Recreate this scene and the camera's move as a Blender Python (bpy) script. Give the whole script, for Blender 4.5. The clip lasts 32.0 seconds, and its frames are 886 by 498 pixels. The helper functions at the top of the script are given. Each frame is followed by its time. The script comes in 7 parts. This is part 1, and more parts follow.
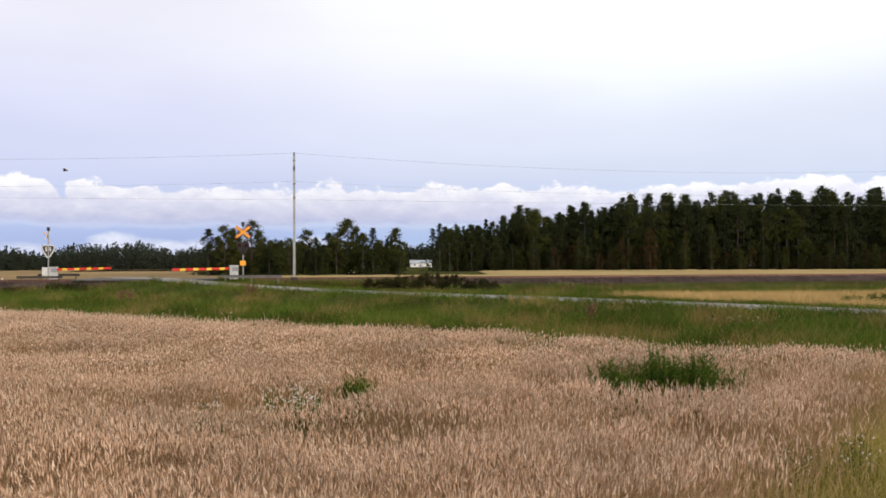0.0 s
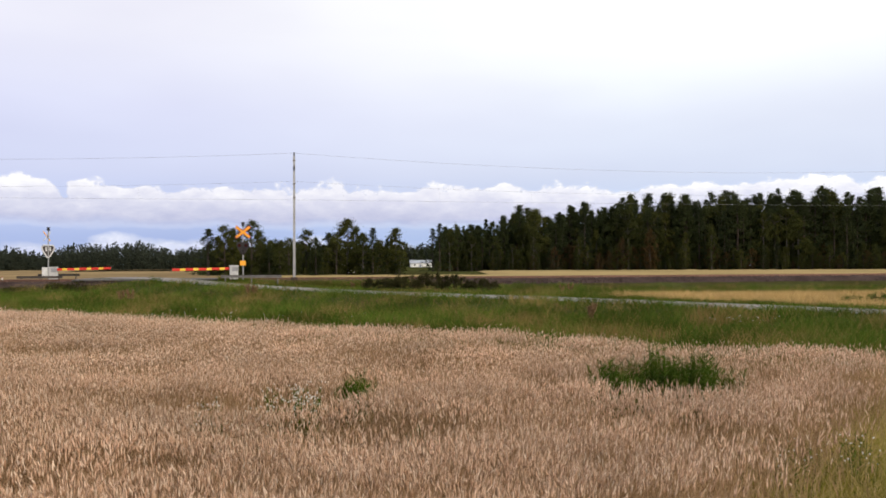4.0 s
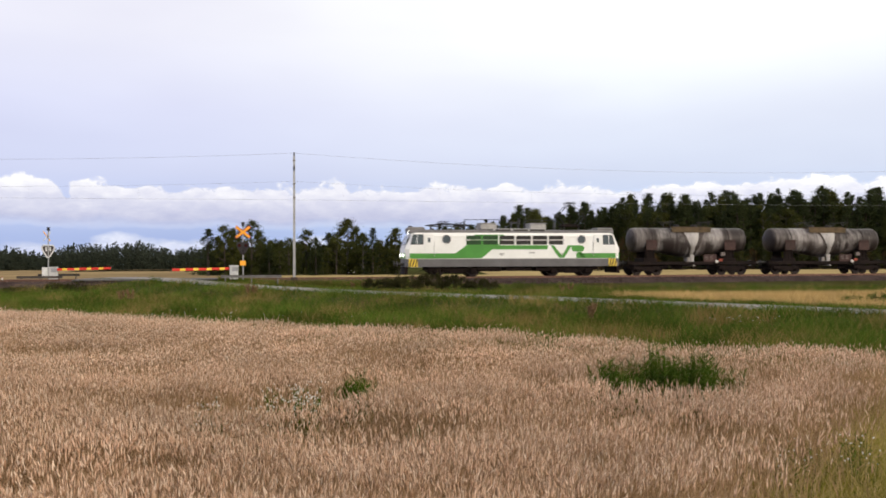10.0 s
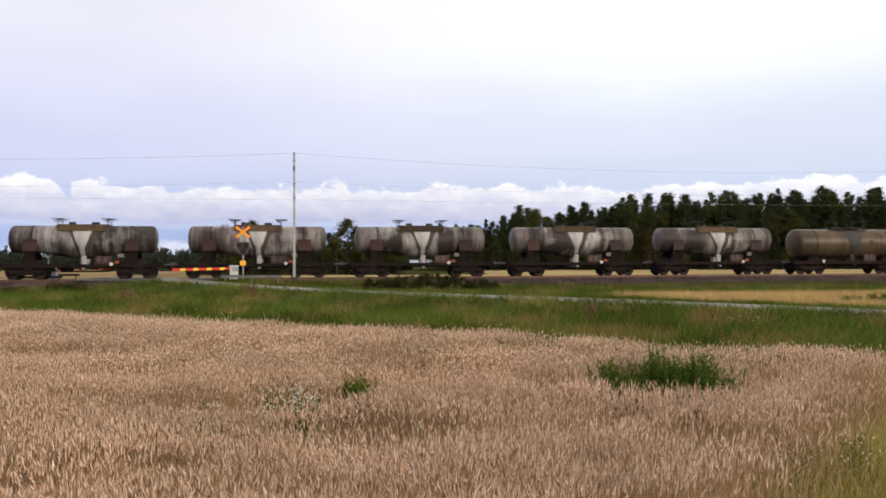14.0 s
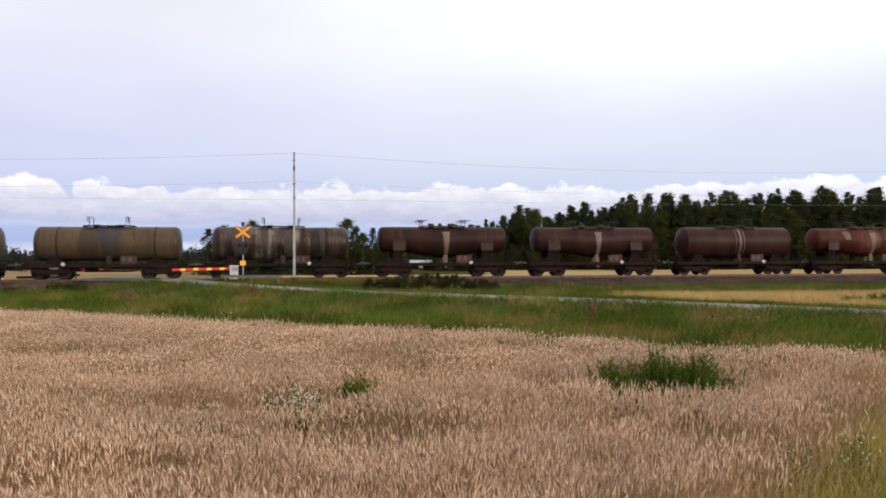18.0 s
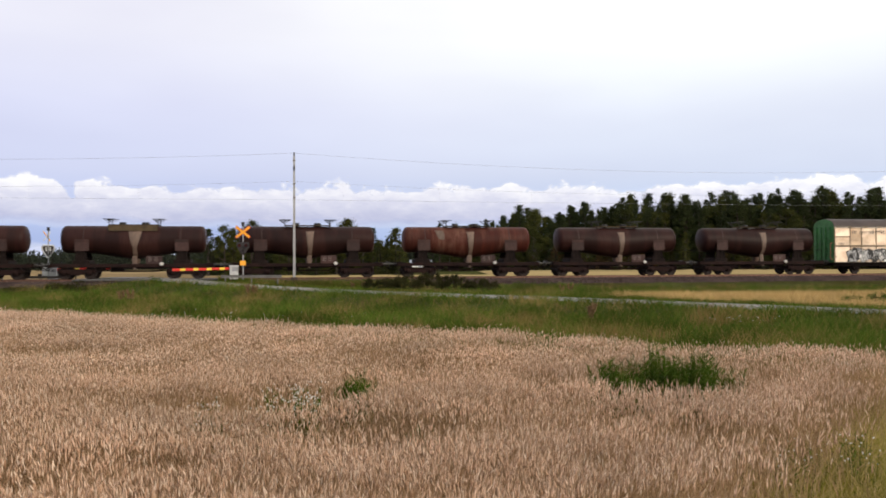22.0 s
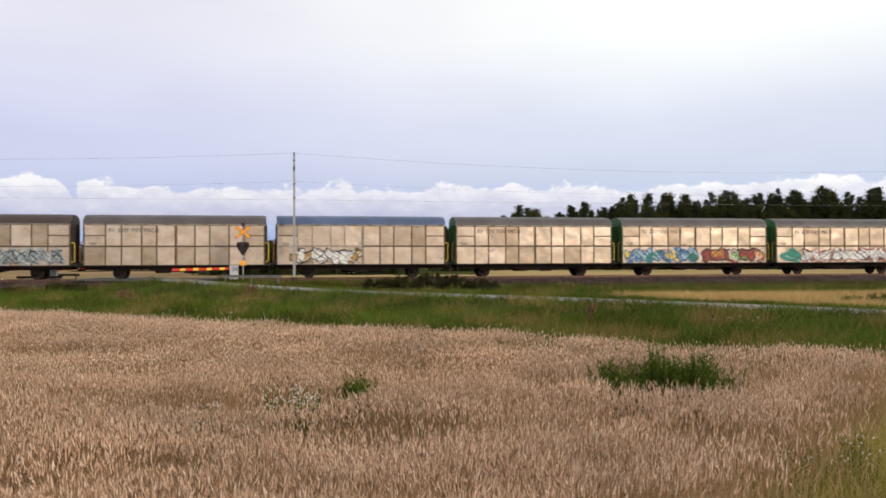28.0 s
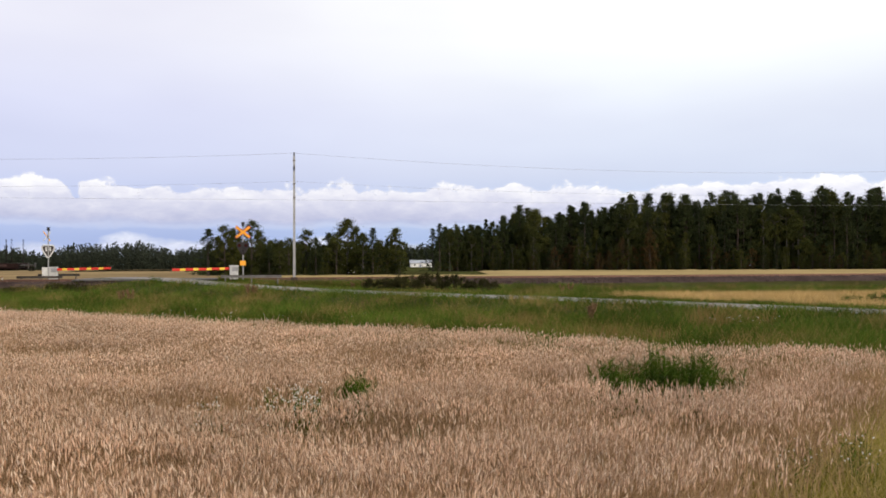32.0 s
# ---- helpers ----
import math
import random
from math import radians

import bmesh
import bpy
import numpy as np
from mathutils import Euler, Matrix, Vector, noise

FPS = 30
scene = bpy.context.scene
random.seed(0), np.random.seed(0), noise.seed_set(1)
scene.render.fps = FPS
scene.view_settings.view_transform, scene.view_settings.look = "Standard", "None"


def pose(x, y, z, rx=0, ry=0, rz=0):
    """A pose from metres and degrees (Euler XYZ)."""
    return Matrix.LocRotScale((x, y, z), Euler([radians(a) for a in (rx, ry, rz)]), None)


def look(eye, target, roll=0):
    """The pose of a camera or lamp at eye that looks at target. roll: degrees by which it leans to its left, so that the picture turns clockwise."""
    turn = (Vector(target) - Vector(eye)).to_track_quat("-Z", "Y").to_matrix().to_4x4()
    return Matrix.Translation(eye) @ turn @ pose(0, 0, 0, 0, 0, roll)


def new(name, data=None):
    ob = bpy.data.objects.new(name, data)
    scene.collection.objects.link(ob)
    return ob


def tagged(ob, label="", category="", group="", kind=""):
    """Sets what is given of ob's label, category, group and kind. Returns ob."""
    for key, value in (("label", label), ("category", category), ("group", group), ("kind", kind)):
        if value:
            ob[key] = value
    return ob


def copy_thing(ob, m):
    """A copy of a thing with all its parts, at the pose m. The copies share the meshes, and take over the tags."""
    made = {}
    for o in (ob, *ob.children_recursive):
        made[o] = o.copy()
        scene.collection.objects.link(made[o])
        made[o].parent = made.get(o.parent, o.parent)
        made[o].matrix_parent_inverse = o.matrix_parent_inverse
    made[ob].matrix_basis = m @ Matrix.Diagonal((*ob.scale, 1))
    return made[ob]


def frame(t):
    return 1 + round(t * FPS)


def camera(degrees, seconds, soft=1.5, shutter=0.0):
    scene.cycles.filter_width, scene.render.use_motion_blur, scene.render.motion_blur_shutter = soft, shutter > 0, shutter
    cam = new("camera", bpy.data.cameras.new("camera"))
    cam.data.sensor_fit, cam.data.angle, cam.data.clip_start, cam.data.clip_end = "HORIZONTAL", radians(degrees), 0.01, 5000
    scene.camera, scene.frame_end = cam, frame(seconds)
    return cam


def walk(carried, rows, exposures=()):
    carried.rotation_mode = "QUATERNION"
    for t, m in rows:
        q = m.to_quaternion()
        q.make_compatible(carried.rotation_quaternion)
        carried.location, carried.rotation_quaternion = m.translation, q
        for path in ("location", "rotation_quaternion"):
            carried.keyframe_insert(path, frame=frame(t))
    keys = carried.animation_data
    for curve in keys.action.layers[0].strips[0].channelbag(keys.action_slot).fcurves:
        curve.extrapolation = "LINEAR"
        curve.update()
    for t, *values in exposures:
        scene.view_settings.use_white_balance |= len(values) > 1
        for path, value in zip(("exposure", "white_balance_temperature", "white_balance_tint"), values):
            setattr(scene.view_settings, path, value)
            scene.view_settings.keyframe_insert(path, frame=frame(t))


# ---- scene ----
# Camera: stands still on the verge beside the barley field, eye 1.36 m over the rails.
FOCAL = 1500.0
cam = camera(2 * math.degrees(math.atan(784 / FOCAL)), 32.0, soft=1.7, shutter=0.13)
EYE = Vector((0, 0, 1.36))
HOLD = look(EYE, EYE + Vector((0, 1500, 19)), -0.2)
walk(cam, [(0.0, HOLD), (32.0, HOLD)], [(0.0, 0.17), (21.0, 0.16), (24.0, 0.12), (26.0, 0.09), (29.0, 0.06), (31.0, 0.13), (32.0, 0.15)])

# ---- world, sun ----
SUN_AZ, SUN_EL = radians(44), radians(20)      # behind the camera, to its right
SUN_DIR = Vector((math.sin(SUN_AZ) * math.cos(SUN_EL), -math.cos(SUN_AZ) * math.cos(SUN_EL), math.sin(SUN_EL)))


def ramp(nt, stops, interp="LINEAR"):
    n = nt.nodes.new("ShaderNodeValToRGB")
    n.color_ramp.interpolation = interp
    el = n.color_ramp.elements
    while len(el) < len(stops):
        el.new(0.5)
    for e, (p, c) in zip(el, stops):
        e.position, e.color = p, (*c, 1) if len(c) == 3 else c
    return n


def mixer(nt, blend="MIX", fac=0.5):
    n = nt.nodes.new("ShaderNodeMix")
    n.data_type, n.blend_type = "RGBA", blend
    n.inputs[0].default_value = fac
    return n


def noise_node(nt, vec, scale, detail=3.0, rough=0.55):
    n = nt.nodes.new("ShaderNodeTexNoise")
    n.inputs["Scale"].default_value, n.inputs["Detail"].default_value, n.inputs["Roughness"].default_value = scale, detail, rough
    if vec is not None:
        nt.links.new(vec, n.inputs["Vector"])
    return n


def mapping(nt, vec, scale=(1, 1, 1), loc=(0, 0, 0)):
    n = nt.nodes.new("ShaderNodeMapping")
    n.inputs["Scale"].default_value, n.inputs["Location"].default_value = scale, loc
    nt.links.new(vec, n.inputs["Vector"])
    return n.outputs[0]


def build_world():
    w = bpy.data.worlds.new("sky")
    scene.world = w
    w.use_nodes = True
    nt = w.node_tree
    nt.nodes.clear()
    L = nt.links.new
    out, bg = nt.nodes.new("ShaderNodeOutputWorld"), nt.nodes.new("ShaderNodeBackground")
    sky = nt.nodes.new("ShaderNodeTexSky")
    sky.sky_type, sky.sun_disc = "NISHITA", False
    sky.sun_elevation, sky.sun_rotation = SUN_EL, math.pi - SUN_AZ
    clear = mixer(nt, "MULTIPLY", 1.0)
    clear.inputs[7].default_value = (0.11, 0.11, 0.11, 1)
    L(sky.outputs[0], clear.inputs[6])
    tc = nt.nodes.new("ShaderNodeTexCoord")
    sep = nt.nodes.new("ShaderNodeSeparateXYZ")
    L(tc.outputs["Generated"], sep.inputs[0])
    veil = ramp(nt, [(0.0, (0.44, 0.54, 0.78)), (0.025, (0.38, 0.49, 0.80)), (0.06, (0.50, 0.57, 0.83)), (0.10, (0.62, 0.645, 0.835)),
                     (0.17, (0.745, 0.75, 0.895)), (0.25, (0.92, 0.905, 0.945)), (0.40, (1.02, 0.99, 0.98)), (1.0, (1.0, 0.96, 0.95))])
    L(sep.outputs[2], veil.inputs[0])
    # soft sheets of high cloud
    n1 = noise_node(nt, mapping(nt, tc.outputs["Generated"], (1.2, 1.2, 4.0), (3.1, 0.4, 0.2)), 1.6, 4, 0.45)
    r1 = ramp(nt, [(0.34, (0.91, 0.905, 0.94)), (0.66, (1.05, 1.05, 1.04))])
    L(n1.outputs[0], r1.inputs[0])
    m1 = mixer(nt, "MULTIPLY", 1.0)
    L(veil.outputs[0], m1.inputs[6])
    L(r1.outputs[0], m1.inputs[7])
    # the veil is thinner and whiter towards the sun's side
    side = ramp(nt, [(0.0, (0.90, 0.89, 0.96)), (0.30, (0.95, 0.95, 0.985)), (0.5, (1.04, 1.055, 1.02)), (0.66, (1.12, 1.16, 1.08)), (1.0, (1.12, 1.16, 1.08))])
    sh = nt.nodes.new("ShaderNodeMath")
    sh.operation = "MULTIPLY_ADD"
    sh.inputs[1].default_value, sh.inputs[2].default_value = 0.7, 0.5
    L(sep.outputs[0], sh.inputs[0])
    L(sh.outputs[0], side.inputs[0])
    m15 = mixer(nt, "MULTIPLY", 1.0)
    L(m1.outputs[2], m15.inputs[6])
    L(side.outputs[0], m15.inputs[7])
    m2 = mixer(nt, "MIX", 0.88)
    L(clear.outputs[2], m2.inputs[6])
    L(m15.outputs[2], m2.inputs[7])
    L(m2.outputs[2], bg.inputs[0])
    bg.inputs[1].default_value = 1.0
    L(bg.outputs[0], out.inputs[0])


build_world()
sun_data = bpy.data.lights.new("sun", "SUN")
sun_data.energy, sun_data.angle, sun_data.color = 1.9, radians(11), (1.0, 0.84, 0.65)
sun = new("sun", sun_data)
sun.matrix_world = look(SUN_DIR * 50, (0, 0, 0))
scene.view_settings.exposure = 0.17


# ---- materials ----
MATS = {}


def mat(name, color, rough=0.7, metal=0.0, var=0.25, scale=3.0, fine=40.0, bump=0.2, tint=None, island=0.0, objrand=0.0, spec=0.4, stretch=(1, 1, 1)):
    """A surface with stains at a coarse and a fine scale, and fine relief."""
    if name in MATS:
        return MATS[name]
    m = bpy.data.materials.new(name)
    MATS[name] = m
    m.use_nodes = True
    nt = m.node_tree
    L = nt.links.new
    p = nt.nodes["Principled BSDF"]
    p.inputs["Roughness"].default_value, p.inputs["Metallic"].default_value = rough, metal
    p.inputs["Specular IOR Level"].default_value = spec
    tc = nt.nodes.new("ShaderNodeTexCoord")
    vec = mapping(nt, tc.outputs["Object"], stretch)
    a, b = noise_node(nt, vec, scale, 4), noise_node(nt, vec, fine, 3)
    lo = tuple(c * (1 - var) for c in (tint or color))
    hi = tuple(min(1.0, c * (1 + var)) for c in color)
    r = ramp(nt, [(0.3, lo), (0.7, hi)])
    L(a.outputs[0], r.inputs[0])
    r2 = ramp(nt, [(0.25, (1 - var * 0.6,) * 3), (0.75, (1 + var * 0.5,) * 3)])
    L(b.outputs[0], r2.inputs[0])
    mx = mixer(nt, "MULTIPLY", 1.0)
    L(r.outputs[0], mx.inputs[6])
    L(r2.outputs[0], mx.inputs[7])
    last = mx.outputs[2]
    for amount, source in ((island, "geo"), (objrand, "obj")):
        if amount:
            if source == "geo":
                s = nt.nodes.new("ShaderNodeNewGeometry").outputs["Random Per Island"]
            else:
                s = nt.nodes.new("ShaderNodeObjectInfo").outputs["Random"]
            rr = ramp(nt, [(0.0, (1 - amount,) * 3), (1.0, (1 + amount,) * 3)])
            L(s, rr.inputs[0])
            m3 = mixer(nt, "MULTIPLY", 1.0)
            L(last, m3.inputs[6])
            L(rr.outputs[0], m3.inputs[7])
            last = m3.outputs[2]
    L(last, p.inputs["Base Color"])
    if bump:
        bp = nt.nodes.new("ShaderNodeBump")
        bp.inputs["Strength"].default_value = bump
        bp.inputs["Distance"].default_value = 0.02
        L(b.outputs[0], bp.inputs["Height"])
        L(bp.outputs[0], p.inputs["Normal"])
    return m


def plant_mat(name, stops, rough=0.75, patch=0.35, patch_scale=0.35, trans=0.25):
    """Leaves and stalks: hue by blade, darker and drier patches over metres, some light let through."""
    m = bpy.data.materials.new(name)
    MATS[name] = m
    m.use_nodes = True
    nt = m.node_tree
    L = nt.links.new
    p = nt.nodes["Principled BSDF"]
    p.inputs["Roughness"].default_value = rough
    p.inputs["Specular IOR Level"].default_value = 0.02
    rnd = nt.nodes.new("ShaderNodeNewGeometry").outputs["Random Per Island"]
    r = ramp(nt, stops)
    L(rnd, r.inputs[0])
    tc = nt.nodes.new("ShaderNodeTexCoord")
    n = noise_node(nt, tc.outputs["Object"], patch_scale, 4)
    r2 = ramp(nt, [(0.32, (1 - patch, 1 - patch, 1 - patch * 1.1)), (0.66, (1 + patch * 0.5, 1 + patch * 0.45, 1 + patch * 0.3))])
    L(n.outputs[0], r2.inputs[0])
    mx = mixer(nt, "MULTIPLY", 1.0)
    L(r.outputs[0], mx.inputs[6])
    L(r2.outputs[0], mx.inputs[7])
    L(mx.outputs[2], p.inputs["Base Color"])
    if trans:
        tr = nt.nodes.new("ShaderNodeBsdfTranslucent")
        L(mx.outputs[2], tr.inputs[0])
        ms = nt.nodes.new("ShaderNodeMixShader")
        ms.inputs[0].default_value = trans
        L(p.outputs[0], ms.inputs[1])
        L(tr.outputs[0], ms.inputs[2])
        L(ms.outputs[0], nt.nodes["Material Output"].inputs[0])
    return m


# ---- mesh building ----
class Shape:
    """Collects vertices and faces of one mesh."""

    def __init__(self):
        self.v, self.f, self.smooth = [], [], False

    def add(self, verts, faces, m=None):
        o = len(self.v)
        self.v += [tuple(m @ Vector(p)) for p in verts] if m else [tuple(p) for p in verts]
        self.f += [tuple(i + o for i in fc) for fc in faces]
        return self

    def box(self, c, s, bev=0.0, m=None):
        hx, hy, hz = s[0] / 2, s[1] / 2, s[2] / 2
        if not bev:
            vs = [(c[0] + i * hx, c[1] + j * hy, c[2] + k * hz) for i in (-1, 1) for j in (-1, 1) for k in (-1, 1)]
            return self.add(vs, [(0, 1, 3, 2), (4, 6, 7, 5), (0, 4, 5, 1), (2, 3, 7, 6), (0, 2, 6, 4), (1, 5, 7, 3)], m)
        b = min(bev, hx * 0.9, hy * 0.9, hz * 0.9)
        vs, idx = [], {}
        for i in (-1, 1):
            for j in (-1, 1):
                for k in (-1, 1):
                    for ax in range(3):
                        d = [hx - b, hy - b, hz - b]
                        d[ax] += b
                        idx[i, j, k, ax] = len(vs)
                        vs.append((c[0] + i * d[0], c[1] + j * d[1], c[2] + k * d[2]))
        fs = []
        for s_ in (-1, 1):
            for ax, order in ((0, [(s_, -1, -1), (s_, 1, -1), (s_, 1, 1), (s_, -1, 1)]), (1, [(-1, s_, -1), (-1, s_, 1), (1, s_, 1), (1, s_, -1)]),
                              (2, [(-1, -1, s_), (1, -1, s_), (1, 1, s_), (-1, 1, s_)])):
                q = [idx[(*o, ax)] for o in order]
                fs.append(tuple(q if s_ > 0 else q[::-1]))
        for a in (-1, 1):
            for e in (-1, 1):
                fs.append((idx[a, e, -1, 0], idx[a, e, -1, 1], idx[a, e, 1, 1], idx[a, e, 1, 0]))
                fs.append((idx[a, -1, e, 0], idx[a, -1, e, 2], idx[a, 1, e, 2], idx[a, 1, e, 0]))
                fs.append((idx[-1, a, e, 1], idx[-1, a, e, 2], idx[1, a, e, 2], idx[1, a, e, 1]))
                for k in (-1, 1):
                    fs.append((idx[a, e, k, 0], idx[a, e, k, 1], idx[a, e, k, 2]))
        return self.add(vs, fs, m)

    def tube(self, a, b, r, n=8, r2=None, caps=True):
        a, b = Vector(a), Vector(b)
        q = (b - a).to_track_quat("Z", "Y")
        r2 = r if r2 is None else r2
        vs = []
        for p, rr in ((a, r), (b, r2)):
            vs += [p + q @ Vector((rr * math.cos(2 * math.pi * i / n), rr * math.sin(2 * math.pi * i / n), 0)) for i in range(n)]
        fs = [(i, (i + 1) % n, n + (i + 1) % n, n + i) for i in range(n)]
        if caps:
            fs += [tuple(range(n - 1, -1, -1)), tuple(range(n, 2 * n))]
        return self.add(vs, fs)

    def path(self, pts, r, n=6):
        for a, b in zip(pts, pts[1:]):
            self.tube(a, b, r, n)
        return self

    def lathe(self, prof, n, m=None):
        """prof: (x along the axis, radius) pairs, turned round the x axis."""
        vs, fs = [], []
        for x, r in prof:
            vs += [(x, r * math.cos(2 * math.pi * i / n), r * math.sin(2 * math.pi * i / n)) for i in range(n)]
        for j in range(len(prof) - 1):
            for i in range(n):
                fs.append((j * n + i, j * n + (i + 1) % n, (j + 1) * n + (i + 1) % n, (j + 1) * n + i))
        fs += [tuple(range(n - 1, -1, -1)), tuple(range((len(prof) - 1) * n, len(prof) * n))]
        return self.add(vs, fs, m)

    def loft(self, rings, close=True, caps=True):
        n = len(rings[0])
        vs = [p for r in rings for p in r]
        fs = []
        for j in range(len(rings) - 1):
            for i in range(n if close else n - 1):
                fs.append((j * n + i, j * n + (i + 1) % n, (j + 1) * n + (i + 1) % n, (j + 1) * n + i))
        if caps:
            fs += [tuple(range(n - 1, -1, -1)), tuple(range((len(rings) - 1) * n, len(rings) * n))]
        return self.add(vs, fs)

    def slab(self, poly, y0, y1):
        """A flat plate: poly in (x, z), from y0 to y1."""
        n = len(poly)
        vs = [(x, y0, z) for x, z in poly] + [(x, y1, z) for x, z in poly]
        fs = [tuple(range(n)), tuple(range(2 * n - 1, n - 1, -1))] + [(i, n + i, n + (i + 1) % n, (i + 1) % n) for i in range(n)]
        return self.add(vs, fs)

    def mesh(self, name, material, smooth=False):
        me = bpy.data.meshes.new(name)
        me.from_pydata(self.v, [], self.f)
        me.validate()
        bm = bmesh.new()
        bm.from_mesh(me)
        bmesh.ops.recalc_face_normals(bm, faces=bm.faces)
        bm.to_mesh(me)
        bm.free()
        if material:
            me.materials.append(material)
        if smooth:
            me.polygons.foreach_set("use_smooth", [True] * len(me.polygons))
            me.set_sharp_from_angle(angle=radians(38))
        return me


def part(name, shape, material, parent, label="", smooth=False, m=None):
    ob = new(name, shape if isinstance(shape, bpy.types.Mesh) else shape.mesh(name, material, smooth))
    ob.parent = parent
    if m is not None:
        ob.matrix_basis = m
    if label:
        ob["label"] = label
    return ob


def thing(name, m, label, category, group="", kind=""):
    ob = new(name)
    ob.matrix_basis = m
    return tagged(ob, label, category, group, kind)


def fast_mesh(name, verts, tris, material, smooth=False):
    """A large mesh from numpy arrays of vertices and triangles."""
    me = bpy.data.meshes.new(name)
    me.vertices.add(len(verts))
    me.vertices.foreach_set("co", np.ascontiguousarray(verts, dtype=np.float32).ravel())
    t = np.ascontiguousarray(tris, dtype=np.int32)
    me.loops.add(t.size)
    me.loops.foreach_set("vertex_index", t.ravel())
    me.polygons.add(len(t))
    me.polygons.foreach_set("loop_start", np.arange(0, t.size, t.shape[1], dtype=np.int32))
    me.materials.append(material)
    me.update(calc_edges=True)
    me.validate()
    if smooth:
        me.polygons.foreach_set("use_smooth", [True] * len(t))
    return me
# ---- plan: the track, the road, the lie of the land (rail top is z = 0) ----
TC, TS = 0.98306, 0.18327                       # the track's direction
P0 = Vector((-0.284, 68.525, 0))
ALONG, ACROSS = Vector((TC, TS, 0)), Vector((-TS, TC, 0))
TRACK_TURN = math.degrees(math.atan2(TS, TC))


def on_track(s, q=0.0, z=0.0, turn=0.0):
    p = P0 + ALONG * s + ACROSS * q
    return pose(p.x, p.y, z, 0, 0, TRACK_TURN + turn)


def track_sq(x, y):
    dx, dy = x - P0.x, y - P0.y
    return dx * TC + dy * TS, -dx * TS + dy * TC


ROAD = np.array([(60, -14, -0.75), (38, 9, -0.72), (26, 21.5, -0.68), (17.2, 30.8, -0.64), (6.6, 40.3, -0.55), (-6.8, 50.0, -0.42), (-15.5, 57.6, -0.2),
                 (-21.5, 64.5, 0.0), (-28, 70.5, -0.05), (-40, 79, -0.7), (-70, 97, -1.6), (-140, 135, -1.9), (-320, 220, -3.0)], float)


def spline(pts, n):
    out = []
    for i in range(len(pts) - 1):
        p0, p1, p2, p3 = pts[max(i - 1, 0)], pts[i], pts[i + 1], pts[min(i + 2, len(pts) - 1)]
        for k in range(n):
            t = k / n
            out.append(0.5 * (2 * p1 + (p2 - p0) * t + (2 * p0 - 5 * p1 + 4 * p2 - p3) * t * t + (3 * p1 - p0 - 3 * p2 + p3) * t ** 3))
    return np.array(out + [pts[-1]])


ROAD_LINE = spline(ROAD, 12)
ROAD_HALF = 1.4


def road_near(x, y):
    """Distance from the road's middle line, and the road's height there."""
    x, y = np.asarray(x, float), np.asarray(y, float)
    best, height = np.full(x.shape, 1e9), np.zeros(x.shape)
    for a, b in zip(ROAD_LINE[:-1], ROAD_LINE[1:]):
        d = b[:2] - a[:2]
        t = np.clip(((x - a[0]) * d[0] + (y - a[1]) * d[1]) / (d @ d), 0, 1)
        r = np.hypot(x - a[0] - t * d[0], y - a[1] - t * d[1])
        near = r < best
        best = np.where(near, r, best)
        height = np.where(near, a[2] + t * (b[2] - a[2]), height)
    return best, height


def edge_side(x, y):
    """Positive on the barley's side of the field's edge."""
    return -((x + 12.5) * 0.5125 + (y - 24.0) * 0.8587)


def smooth(a, b, x):
    t = np.clip((x - a) / (b - a), 0, 1)
    return t * t * (3 - 2 * t)


def ground_z(x, y):
    x, y = np.asarray(x, float), np.asarray(y, float)
    s, q = track_sq(x, y)
    z = np.where(q < 0, -1.0, -1.85)
    near = smooth(2, 12, edge_side(x, y))
    z = z + 0.2 * smooth(-2, 3, edge_side(x, y)) * (q < 0)
    z = z - np.clip(y - 240, 0, 2500) * 0.0098 * (y > 240)
    z = z - np.clip(-x - 120, 0, 600) * 0.004 * (q > 0)
    z = z + 1.5 * np.exp(-((x + 12) / 60) ** 2 - ((y - 455) / 50) ** 2)
    bank = -0.55
    k = 1 - smooth(2.6, 6.5, np.abs(q))
    z = z * (1 - k) + bank * k
    r, h = road_near(x, y)
    kr = 1 - smooth(2.0, 6.5, r)
    flat = np.abs(q) < 2.6
    zr = h - 0.03
    z = np.where(flat, np.minimum(z, -0.5), z * (1 - kr) + zr * kr)
    return z


def zone(x, y):
    """0 grass, 1 barley, 2 road, 3 ballast, 4 straw-coloured field by the road, 5 far field"""
    s, q = track_sq(x, y)
    r, h = road_near(x, y)
    out = np.zeros(np.shape(x), int)
    out[(q > 7.5) & (y < 236)] = 5
    near_field = (q < -9.5) & (x > 8) & (r > 3.3) & (edge_side(x, y) < -9) & (s > 5.2 + np.maximum(0, -q - 8) * 0.15)
    out[near_field & (x + y > 54) & (y < 50.5 + 0.05 * x)] = 4
    out[edge_side(x, y) > 0] = 1
    out[r < ROAD_HALF + 0.08] = 2
    out[np.abs(q) < 3.1] = 3
    return out


